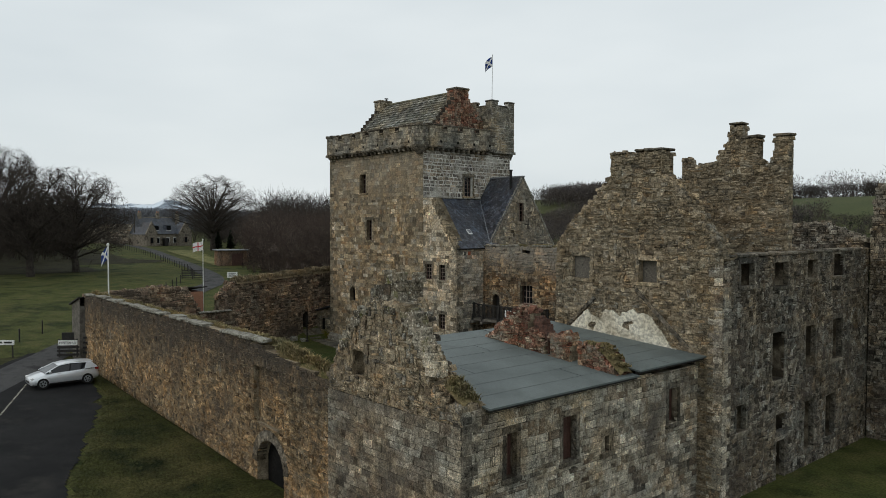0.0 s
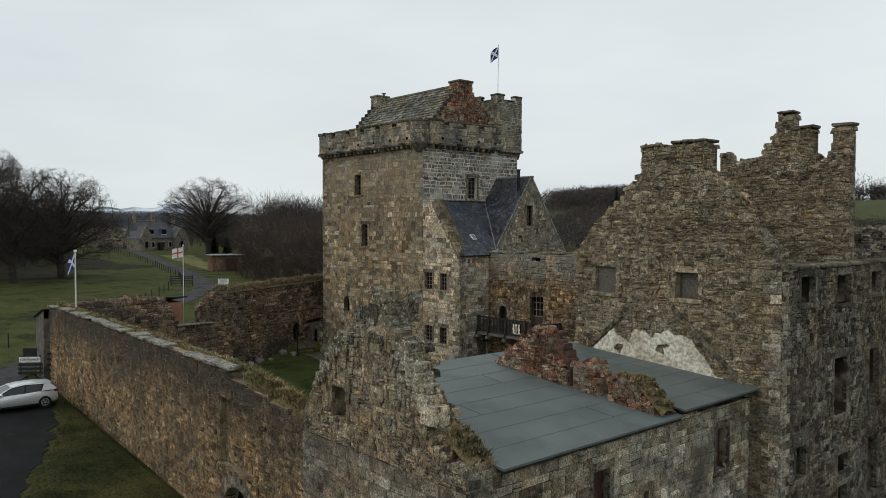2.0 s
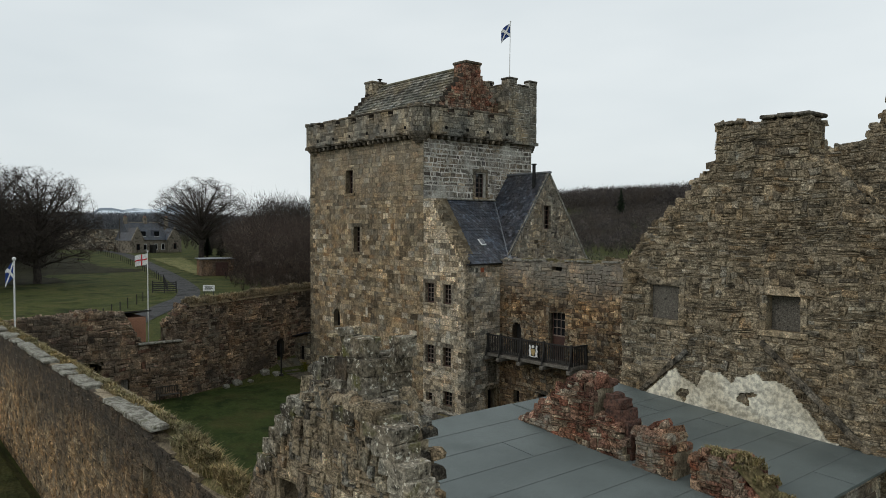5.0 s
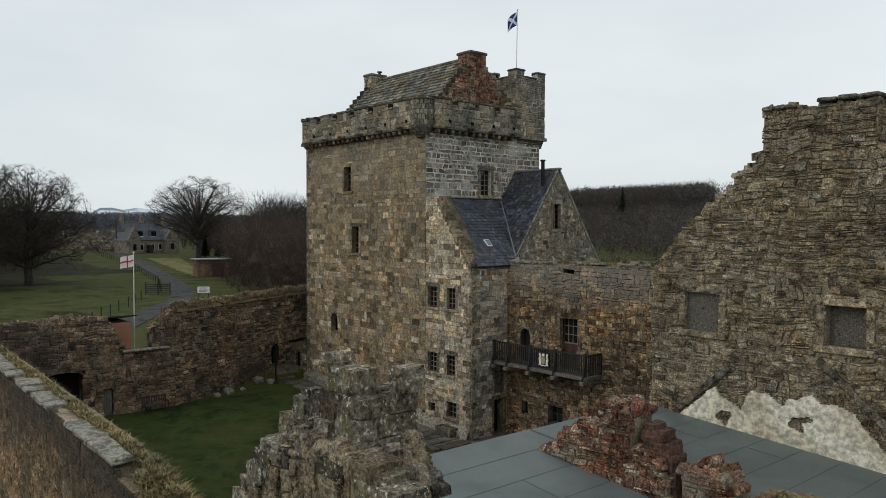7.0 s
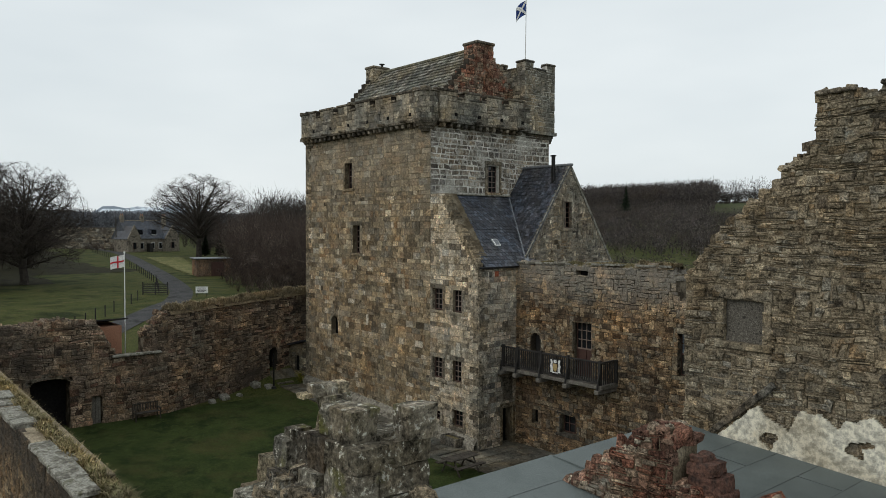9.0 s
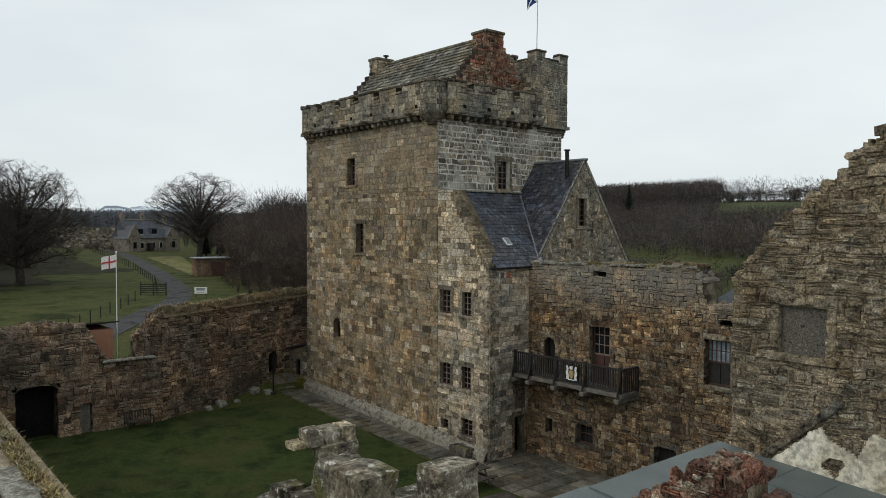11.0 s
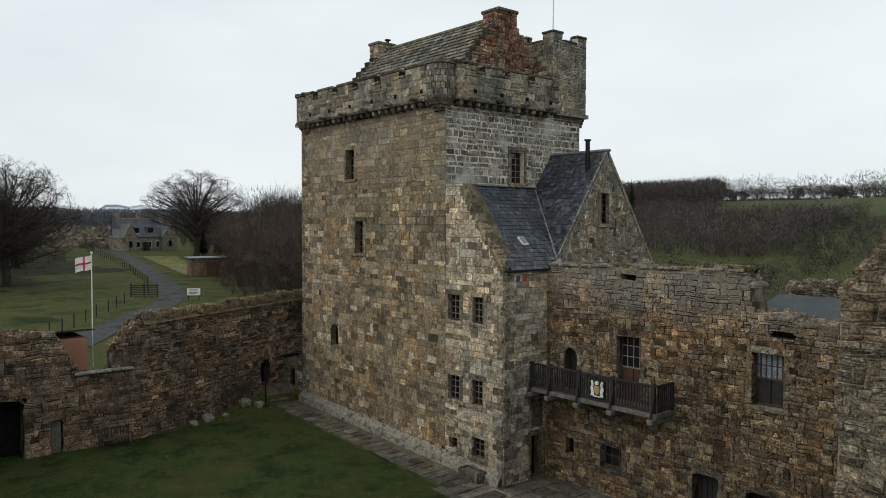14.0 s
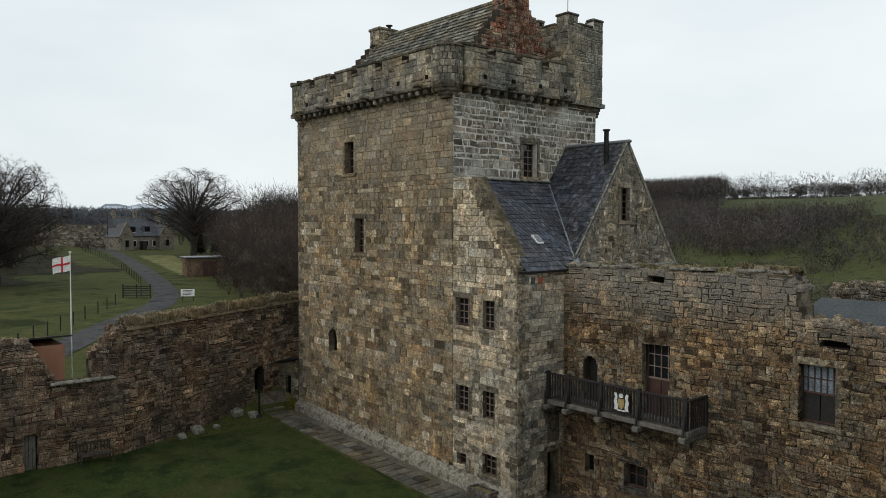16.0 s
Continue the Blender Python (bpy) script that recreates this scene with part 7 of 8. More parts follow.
sp_ = link("sapling", twigs("sapling", cv, ct, rngb), M["dry"])
tagged(sp_, "pale bare sapling growing from the wall head", "sapling")

# far hills with patches of snow; their blue is distance haze put into the colour
snow_m, snt, sb = graph("haze_blue_snowy_hill")
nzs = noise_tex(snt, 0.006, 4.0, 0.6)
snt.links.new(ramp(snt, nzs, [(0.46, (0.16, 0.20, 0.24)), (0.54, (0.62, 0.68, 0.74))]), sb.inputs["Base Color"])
sb.inputs["Roughness"].default_value = 0.95
verts, quads = [], []
for i in range(61):
    a = radians(152 + i * 0.75)
    t = i / 60
    hgt = 40 + 66 * math.exp(-((t - 0.187) / 0.10) ** 2) + 14 * math.sin(i * 0.9) + 8 * math.sin(i * 2.1)
    for r, z in ((3000, -30), (3300, hgt * 0.55), (3700, hgt)):
        verts.append((r * math.cos(a), r * math.sin(a), z))
for i in range(60):
    for k in range(2):
        a = i * 3 + k
        quads.append((a, a + 3, a + 4, a + 1))
tagged(link("backdrop_hills", mesh_np("backdrop_hills", verts, quads), snow_m), "far hills streaked with snow, distance haze painted in blue", "hills", kind="structure")

# ---------- flags ----------
def flag(name, foot, top, label, cloth, cross_mat, saltire, size, wind, droop, pole_r=0.045, seed=1):
    f = tagged(new(name), label, "flag")
    bm = bmesh.new()
    tube(bm, foot, top, pole_r, pole_r * 0.7, 10)
    part("pole", bm, M["white"], f)
    bm = bmesh.new()
    bmesh.ops.create_icosphere(bm, subdivisions=2, radius=pole_r * 1.8, matrix=Matrix.Translation(top))
    part("finial", bm, M["white"], f)
    w, h = size
    wd = Vector(wind).normalized()
    side = wd.cross(Vector((0, 0, 1)))
    o = Vector(top) - Vector((0, 0, 0.12))
    def at(u, v, shift=0.0):
        ripple = 0.10 * math.sin(u * 7 + seed + v) * u
        return o + wd * (u * w * (1 - 0.35 * droop)) + side * (ripple * w + shift) + Vector((0, 0, -v * h - droop * u * u * w * 0.6 - 0.05 * math.sin(u * 5)))
    def patch(nm, quad_fn, mat, off, n=14, m=10, shift=0.0):
        bm = bmesh.new()
        grid = [[bm.verts.new(at(*quad_fn(i / n, j / m), shift)) for j in range(m + 1)] for i in range(n + 1)]
        for i in range(n):
            for j in range(m):
                bm.faces.new((grid[i][j], grid[i + 1][j], grid[i + 1][j + 1], grid[i][j + 1]))
        bm.normal_update()
        bmesh.ops.solidify(bm, geom=bm.faces[:], thickness=off)
        part(nm, bm, M[mat], f)
    patch("cloth", lambda a, b: (a, b), cloth, 0.008)
    for sh in (0.016, -0.022):
        if saltire:
            patch("stripe", lambda a, b: (a, min(1, max(0, a + (b - 0.5) * 0.25))), cross_mat, 0.005, 20, 4, sh)
            patch("stripe", lambda a, b: (a, min(1, max(0, 1 - a + (b - 0.5) * 0.25))), cross_mat, 0.005, 20, 4, sh)
        else:
            patch("stripe", lambda a, b: (a, 0.44 + 0.12 * b), cross_mat, 0.005, 20, 3, sh)
            patch("stripe", lambda a, b: (0.45 + 0.10 * a, b), cross_mat, 0.005, 4, 12, sh)
    return f


flag("flagpole", (-4.05, 7.75, 21.2), (-3.95, 7.72, 25.45), "blue flag with white diagonal cross on the turret pole", "blue", "white", True, (0.95, 0.85), (-0.65, -0.76, 0), 1.0, 0.03, 2)
flag("flagpole", (-15.0, -20.0, land_z(-15, -20)), (-15.0, -20.0, 9.75), "blue flag with white diagonal cross on a white pole", "blue", "white", True, (0.8, 0.9), (-0.65, -0.76, 0), 1.25, 0.06, 3)
flag("flagpole", (-17.75, -11.75, land_z(-17.7, -11.7)), (-17.75, -11.75, 9.95), "white flag with red upright cross on a slim pole", "white", "flag_red", False, (0.95, 0.72), (-0.65, -0.76, 0), 0.45, 0.035, 4)

# ---------- balcony ----------
bal = tagged(new("balcony"), "dark timber balcony with slatted rail on stone brackets", "balcony")
X0, X1, Y0, Y1, DZ, RZ = 0.14, 6.65, 1.62, 2.76, 4.16, 5.27
for i in range(8):
    w = (Y1 - Y0) / 8
    block("deck_board", (X0, Y0 + i * w + 0.005, DZ), (X1, Y0 + (i + 1) * w - 0.005, DZ + 0.05), M["grey_wood"], bal, 0.006)
block("edge_beam", (X0, Y0 - 0.09, DZ - 0.12), (X1 + 0.05, Y0 - 0.005, DZ + 0.06), M["grey_wood"], bal, 0.012)
block("edge_beam", (X1 + 0.005, Y0 - 0.0, DZ - 0.12), (X1 + 0.09, Y1, DZ + 0.06), M["grey_wood"], bal, 0.012)
for x in (0.3, 1.35, 2.95, 4.65, 6.55):
    block("post", (x - 0.07, Y0 - 0.07, DZ + 0.05), (x + 0.07, Y0 + 0.07, RZ + 0.1), M["black_wood"], bal, 0.012)
    block("bracket", (x - 0.13, Y0 - 0.3, DZ - 0.34), (x + 0.13, Y1, DZ - 0.13), M["grey_wood"], bal, 0.03)
    bm = bmesh.new()
    tube(bm, (x, Y0 - 0.22, DZ - 0.14), (x, Y0 - 0.03, DZ + 0.7), 0.05, 0.045, 6)
    part("brace", bm, M["black_wood"], bal)
block("post", (X1 - 0.04, Y1 - 0.1, DZ + 0.05), (X1 + 0.08, Y1 - 0.0, RZ + 0.05), M["black_wood"], bal, 0.012)
block("handrail", (X0, Y0 - 0.05, RZ - 0.04), (X1 + 0.06, Y0 + 0.05, RZ + 0.04), M["black_wood"], bal, 0.012)
block("handrail", (X1 - 0.03, Y0, RZ - 0.03), (X1 + 0.07, Y1, RZ + 0.05), M["black_wood"], bal, 0.012)
block("bottom_rail", (X0, Y0 - 0.035, DZ + 0.13), (X1, Y0 + 0.035, DZ + 0.2), M["black_wood"], bal, 0.01)
rs = random.Random(31)
x = X0 + 0.1
while x < X1:
    block("baluster", (x - 0.035, Y0 - 0.02, DZ + 0.2), (x + 0.035, Y0 + 0.02, RZ - 0.04), M["black_wood"], bal, 0.006)
    x += 0.135
y = Y0 + 0.12
while y < Y1 - 0.1:
    block("baluster", (X1 - 0.0, y - 0.035, DZ + 0.1), (X1 + 0.04, y + 0.035, RZ - 0.03), M["black_wood"], bal, 0.006)
    y += 0.135
sh = block("crest_board", (3.56, Y0 - 0.085, 4.40), (4.30, Y0 - 0.06, 5.12), M["black_wood"], bal, 0.05, None, "painted crest with pale supporters")
gold = surface("gold_paint", [(0.30, 0.21, 0.08), (0.42, 0.31, 0.14)], 6, 0.6, 30, 0)
bm = bmesh.new()
bm.faces.new([bm.verts.new((x, Y0 - 0.092, z)) for x, z in ((3.80, 4.88), (4.06, 4.88), (4.07, 4.68), (4.02, 4.56), (3.93, 4.48), (3.84, 4.56), (3.79, 4.68))])
bm.normal_update()
bmesh.ops.solidify(bm, geom=bm.faces[:], thickness=0.012)
part("crest_shield", bm, gold, sh)
for sgn in (-1, 1):
    bm = bmesh.new()
    c_ = 3.93
    bm.faces.new([bm.verts.new((c_ + sgn * x, Y0 - 0.09, z)) for x, z in ((0.15, 4.46), (0.33, 4.44), (0.29, 4.6), (0.34, 4.76), (0.28, 4.9), (0.32, 5.06), (0.22, 5.08), (0.17, 4.96), (0.19, 4.8), (0.16, 4.66))][::sgn])
    bm.normal_update()
    bmesh.ops.solidify(bm, geom=bm.faces[:], thickness=0.012)
    part("crest_supporter", bm, M["white"], sh)
block("crest_top", (3.84, Y0 - 0.1, 4.92), (4.02, Y0 - 0.086, 5.07), M["white"], sh, 0.03)
block("crest_scroll", (3.74, Y0 - 0.1, 4.42), (4.12, Y0 - 0.086, 4.47), M["white"], sh, 0.01)

# ---------- courtyard furniture ----------
def picnic_table(m):
    t = tagged(new("picnic_table"), "weathered timber picnic table with fixed benches", "picnic table")
    for i in range(5):
        block("top_board", (-0.9, -0.37 + i * 0.15, 0.70), (0.9, -0.23 + i * 0.15, 0.745), M["dark_timber"], t, 0.008, m)
    for s in (-1, 1):
        for i in range(2):
            block("seat_board", (-0.9, s * 0.68 - 0.14 + i * 0.145, 0.42), (0.9, s * 0.68 - 0.005 + i * 0.145, 0.46), M["dark_timber"], t, 0.008, m)
    for x in (-0.6, 0.6):
        for s in (-1, 1):
            bm = bmesh.new()
            tube(bm, m @ Vector((x, s * 0.62, 0)), m @ Vector((x, s * 0.22, 0.7)), 0.05, 0.05, 4)
            part("leg", bm, M["dark_timber"], t)
        block("crossbar", (x - 0.04, -0.8, 0.36), (x + 0.04, 0.8, 0.43), M["dark_timber"], t, 0.008, m)
    return t


picnic_table(pose(1.95, -2.85, 0.01, 0, 0, 90))
picnic_table(pose(5.2, -4.6, 0.01, 0, 0, 84))
tr = tagged(new("stone_trough"), "old stone trough planter against the wall foot", "trough")
zt = 0.05
block("side", (-2.0, -0.75, zt), (-0.75, -0.66, zt + 0.5), M["dressed_dark"], tr, 0.02)
block("side", (-2.0, -0.24, zt), (-0.75, -0.15, zt + 0.5), M["dressed_dark"], tr, 0.02)
for a in (-2.0, -0.84):
    block("end", (a, -0.655, zt), (a + 0.09, -0.245, zt + 0.5), M["dressed_dark"], tr, 0.02)
block("soil", (-1.905, -0.655, zt), (-0.845, -0.245, zt + 0.42), M["moss"], tr, 0)
bench = tagged(new("garden_bench"), "dark slatted garden bench against the courtyard wall", "bench")
zb_ = land_z(-14.6, -11.6)
for y in (-12.3, -10.95):
    for x in (-14.85, -14.35):
        block("leg", (x - 0.03, y - 0.03, zb_), (x + 0.03, y + 0.03, zb_ + (0.9 if x < -14.5 else 0.6)), M["dark_timber"], bench, 0.006)
    block("arm", (-14.87, y - 0.035, zb_ + 0.6), (-14.3, y + 0.035, zb_ + 0.64), M["dark_timber"], bench, 0.006)
for i in range(4):
    block("seat_slat", (-14.82 + i * 0.13, -12.3, zb_ + 0.42), (-14.72 + i * 0.13, -10.95, zb_ + 0.45), M["dark_timber"], bench, 0.005)
for i in range(9):
    block("back_slat", (-14.87, -12.22 + i * 0.145, zb_ + 0.5), (-14.84, -12.16 + i * 0.145, zb_ + 0.86), M["dark_timber"], bench, 0.004)
block("back_rail", (-14.88, -12.3, zb_ + 0.86), (-14.83, -10.95, zb_ + 0.92), M["dark_timber"], bench, 0.006)
for x, y, s, nm in ((-16.2, -6.3, 0.35, "stone_trough"), (-15.8, -7.3, 0.25, "stone"), (-17.6, -3.6, 0.4, "stone_block"), (-17.2, -2.8, 0.3, "stone_block"), (-16.4, -5.2, 0.2, "stone")):
    tagged(block(nm, (x - s, y - s * 0.7, land_z(x, y) - 0.02), (x + s, y + s * 0.7, land_z(x, y) + s * 0.8), M["lichen"], None, 0.04, None, jitter=0.05), "loose dressed stone lying by the courtyard wall", "stone", "loose stones")
bm = bmesh.new()
tube(bm, (-16.9, -2.55, land_z(-16.9, -2.55)), (-16.9, -2.55, land_z(-16.9, -2.55) + 2.3), 0.06, 0.05, 8)
tube(bm, (-16.9, -2.55, land_z(-16.9, -2.55)), (-16.9, -2.55, land_z(-16.9, -2.55) + 0.15), 0.2, 0.14, 8)
tagged(part("post", bm, M["iron"]), "black iron post at the lawn corner", "post")
block("ledge", (-15.3, -13.3, 4.28), (-14.9, -10.6, 4.4), M["lichen"], wall_west, 0.04, None, "flat lichened ledge stones", jitter=0.03)

# lean-to shed beside the tower
shed = tagged(new("lean_to_shed"), "small stone lean-to with slate roof by the tower corner", "shed")
masonry("wall", (-19.5, -0.15), (-17.05, -0.15), 0.4, [(0, 3.0), (2.45, 3.55)], 0.3, [(1.2, 1.8, 1.5, 2.6)], (0.14, 0.26), (0.25, 0.6), "rubble", "mortar", seed=141, parent=shed)
prism("roof", ([(-19.9, -0.4, 3.05), (-17.02, -0.4, 3.75), (-17.02, -0.4, 3.65), (-19.9, -0.4, 2.95)], [(-19.9, 4.0, 3.05), (-17.02, 4.0, 3.75), (-17.02, 4.0, 3.65), (-19.9, 4.0, 2.95)]), M["slate"], shed)
block("window", (-18.3, -0.02, 1.5), (-17.7, 0.04, 2.6), M["glass"], shed, 0)
sb_ = brush("shrub", [(-17.4, -0.25), (-17.6, -0.1), (-17.2, -0.4)], "small yellow-green shrub at the tower corner", "shrub", 51, surface("yellow_shrub", [(0.12, 0.12, 0.02), (0.2, 0.18, 0.03)], 3, 0.9, 10, 0), (0.5, 0.9), 160, 0.03, 0.2)

# terracotta hut beyond the courtyard wall
hut = tagged(new("hut"), "small terracotta-rendered hut with dark mono-pitch roof", "hut")
block("wall", (-19.4, -15.6, land_z(-18, -13)), (-16.3, -12.4, 5.85), M["pink"], hut, 0.02)
prism("roof", ([(-19.7, -16.0, 5.80), (-16.15, -16.0, 6.28), (-16.15, -16.0, 6.20), (-19.7, -16.0, 5.72)], [(-19.7, -12.1, 5.80), (-16.15, -12.1, 6.28), (-16.15, -12.1, 6.20), (-19.7, -12.1, 5.72)]), M["black_wood"], hut)
for k in range(14):
    x, y = -15.75 + random.uniform(-0.2, 0.2), -10.9 + random.uniform(-0.6, 0.5)
    tagged(block("rubble_lump", (x - 0.2, y - 0.22, 4.2 + k * 0.07), (x + 0.2, y + 0.2, 4.5 + k * 0.075), M["warm"], wall_west, 0.04, None, jitter=0.06))

# timber shed at the wall corner
wsh = tagged(new("timber_shed"), "narrow grey timber shed against the wall corner", "shed")
zs_ = land_z(-17, -21)
for i in range(12):
    block("board", (-17.7 + i * 0.16, -21.75, zs_), (-17.56 + i * 0.16, -21.7, 5.45 + i * 0.05), M["grey_wood"], wsh, 0.006)
block("body", (-17.7, -21.7, zs_), (-15.8, -20.2, 5.4), M["grey_wood"], wsh, 0.01)
prism("roof", ([(-17.95, -21.9, 5.4), (-15.65, -21.9, 6.05), (-15.65, -21.9, 5.97), (-17.95, -21.9, 5.32)], [(-17.95, -20.0, 5.4), (-15.65, -20.0, 6.05), (-15.65, -20.0, 5.97), (-17.95, -20.0, 5.32)]), M["black_wood"], wsh)

# building behind the north wall
ann = tagged(new("annexe"), "low building with blue-grey corrugated roof behind the wall", "building")
n_ = 46
verts, quads = [], []
for i in range(n_ + 1):
    t = i / n_
    dz = 0.022 if i % 2 else -0.022
    verts += [(8.6, 3.85 + 3.45 * t, 7.75 + 0.87 * t + dz), (15.5, 3.85 + 3.45 * t, 7.75 + 0.87 * t + dz)]
for i in range(n_):
    quads.append((2 * i, 2 * i + 1, 2 * i + 3, 2 * i + 2))
link("roof", mesh_np("roof", verts, quads), M["corrugated"], ann)
block("wall", (8.6, 3.95, -0.3), (15.5, 7.2, 7.6), M["mortar"], ann, 0.02)
bw_, _ = masonry("wall_beyond", (8.8, 7.5), (17.2, 7.5), 0.6, [(0, 9.0), (2, 9.25), (5.5, 9.2), (8.4, 9.0)], 0.0, height=(0.12, 0.22), width=(0.16, 0.4), stone="lichen_rubble", mortar="dark_mortar", seed=151, rough=0.05, relief=0.06, ragged=0.12, loose=True)
tagged(bw_, "low rough wall beyond the corrugated roof", "wall", kind="structure")

# ---------- lodge ----------
lodge = tagged(new("lodge"), "stone lodge with slate roof, dormers and three chimneys", "house")
HX, HZ = -165.0, land_z(-165, 41) - 0.2
HM = pose(-164.6, 40.2, HZ, 0, 0, 107)   # u along the front, v into the house
def hb(nm, lo, hi, mat, bev=0.04, par=lodge, lab=""):
    return block(nm, lo, hi, M[mat], par, bev, HM, lab)
def hp(nm, a, b, mat, lab=""):
    return prism(nm, ([HM @ Vector(p) for p in a], [HM @ Vector(p) for p in b]), M[mat], lodge, lab)
hb("wall", (-5, 0, 0), (5.5, 6.5, 3.6), "lodge_stone")
hp("roof", [(-5.2, -0.3, 3.5), (-5.2, 3.25, 8.0), (-5.2, 6.8, 3.5)], [(5.7, -0.3, 3.5), (5.7, 3.25, 8.0), (5.7, 6.8, 3.5)], "slate")
for u0, u1, v1 in ((-6.2, -2.8, -1.8), (5.0, 9.2, -1.2)):
    hb("wall", (u0, v1, 0), (u1, 4, 3.5), "lodge_stone")
    um = (u0 + u1) / 2
    hp("gable", [(u0, v1, 3.5), (um, v1, 6.6), (u1, v1, 3.5)], [(u0, v1 + 0.3, 3.5), (um, v1 + 0.3, 6.6), (u1, v1 + 0.3, 3.5)], "lodge_stone")
    hp("roof", [(u0 - 0.2, v1 + 0.3, 3.4), (um, v1 + 0.3, 6.65), (u1 + 0.2, v1 + 0.3, 3.4)], [(u0 - 0.2, 4, 3.4), (um, 4, 6.65), (u1 + 0.2, 4, 3.4)], "slate")
    w = hb("window", (um - 0.5, v1 - 0.05, 1.0), (um + 0.5, v1 + 0.1, 2.6), "frame", 0.02)
    hb("pane", (um - 0.4, v1 - 0.07, 1.1), (um + 0.4, v1 - 0.04, 2.5), "glass", 0, w)
for u in (-1.2, 2.0, 4.2):
    w = hb("window", (u - 0.5, -0.08, 0.9), (u + 0.5, 0.1, 2.5), "white", 0.02)
    hb("pane", (u - 0.4, -0.1, 1.0), (u + 0.4, -0.07, 2.4), "glass", 0, w)
for u in (-1.4, 2.6):
    d = hb("dormer", (u - 0.9, 0.4, 4.3), (u + 0.9, 2.4, 6.0), "slate")
    hb("dormer_window", (u - 0.7, 0.34, 4.5), (u + 0.7, 0.4, 5.7), "glass", 0, d)
    hb("dormer_sill", (u - 0.8, 0.3, 4.38), (u + 0.8, 0.42, 4.48), "white", 0, d)
for u, v in ((-4.6, 3.25), (1.2, 3.3), (7.1, 2.4)):
    c = hb("chimney", (u - 0.45, v - 0.35, 6.0), (u + 0.45, v + 0.35, 9.3), "lodge_stone")
    for k in (-0.25, 0.25):
        bm = bmesh.new()
        tube(bm, HM @ Vector((u + k, v, 9.3)), HM @ Vector((u + k, v, 9.75)), 0.13, 0.11, 8)
        part("chimney_pot", bm, M["pink"], c)
hp("ridge", [(-5.25, 3.1, 7.98), (-5.25, 3.25, 8.14), (-5.25, 3.4, 7.98)], [(5.75, 3.1, 7.98), (5.75, 3.25, 8.14), (5.75, 3.4, 7.98)], "lodge_stone", "pale stone ridge")
for u0, u1, v1 in ((-6.2, -2.8, -1.8), (5.0, 9.2, -1.2)):
    um = (u0 + u1) / 2
    for ue in (u0 - 0.15, u1 + 0.15):
        hp("skew", [(ue, v1 - 0.06, 3.4), (um, v1 - 0.06, 6.68), (um, v1 - 0.06, 6.9), (ue, v1 - 0.06, 3.62)], [(ue, v1 + 0.34, 3.4), (um, v1 + 0.34, 6.68), (um, v1 + 0.34, 6.9), (ue, v1 + 0.34, 3.62)], "lodge_stone", "dressed stone skew")
hb("porch", (0.2, -1.2, 0), (1.3, 0, 2.3), "black_wood")
for nm_, a_, b_, z0_, z1_, sd_, lab_ in (("garden_wall", (-189, 19), (-177.8, 41), 4.6, 8.5, 161, "high stone garden wall beside the lodge"), ("wall_upper_garden", (-206, 16), (-192.5, 44), 4.8, 10.8, 162, "long stone wall on the rise behind the garden wall")):
    gw_, _ = masonry(nm_, a_, b_, 0.5, [(0, z1_), (math.dist(a_, b_), z1_)], z0_, height=(0.3, 0.5), width=(0.6, 1.2), stone="lichen_rubble", mortar="dark_mortar", seed=sd_)
    tagged(gw_, lab_, "wall", kind="structure")
gf = tagged(new("cottage"), "low stone cottage with slate roof behind the lodge", "house")
prism("roof", ([(-172.6, 37.4, 8.6), (-176, 38.4, 11.2), (-179.4, 39.4, 8.6)], [(-171.2, 42.2, 8.6), (-174.6, 43.2, 11.2), (-178, 44.2, 8.6)]), M["slate"], gf)
prism("wall", ([(-172.8, 37.6, 4.6), (-172.8, 37.6, 8.6), (-179.2, 39.4, 8.6), (-179.2, 39.4, 4.6)], [(-171.4, 42.0, 4.6), (-171.4, 42.0, 8.6), (-177.8, 44.0, 8.6), (-177.8, 44.0, 4.6)]), M["wing"], gf)
pole_ = bmesh.new()
tube(pole_, (-166, 33.4, land_z(-166, 33.4) - 0.2), (-166, 33.4, 13.6), 0.14, 0.1, 8)
tagged(part("telegraph_pole", pole_, M["dark_timber"]), "dark timber telegraph pole beside the lodge", "pole")

# red hut by the road
rh = tagged(new("store"), "stone store with red doors and flat slab roof", "shed")
z_ = land_z(-84.6, 23.0)
RM = pose(-84.6, 23.0, z_, 0, 0, 78)
block("wall", (-2.6, 0, -0.2), (2.6, 4, 2.7), M["warm"], rh, 0.04, RM)
block("door", (-0.4, -0.06, 0), (1.6, 0.05, 2.2), M["brown_wood"], rh, 0.02, RM, "dark red double door")
block("roof", (-2.9, -0.3, 2.7), (2.9, 4.4, 2.84), M["lead"], rh, 0.03, RM)
gs = sheet("verge", surface("rough_verge", [(0.085, 0.09, 0.032), (0.17, 0.16, 0.066)], 0.6, 0.95, 5, 0.05), lambda x, y: 20.4 + (-86 - x) * 0.205 < y < 23 + (-86 - x) * 0.3, -138, -86, 20, 40, 0.06, 0.8, "pale rough grass bank beside the store", "grass")

# gate, fences and signs along the road
def fence(pts, spacing, h, label):
    for i, (a, b) in enumerate(zip(pts, pts[1:])):
        n = max(1, int(math.dist(a, b) / spacing))
        for k in range(n):
            x, y = a[0] + (b[0] - a[0]) * k / n, a[1] + (b[1] - a[1]) * k / n
            z = land_z(x, y)
            p = block("fence_post", (x - 0.045, y - 0.045, z - 0.1), (x + 0.045, y + 0.045, z + h + random.uniform(-0.08, 0.08)), M["black_wood"], None, 0.015)
            tagged(p, label, "fence post", "fence posts")


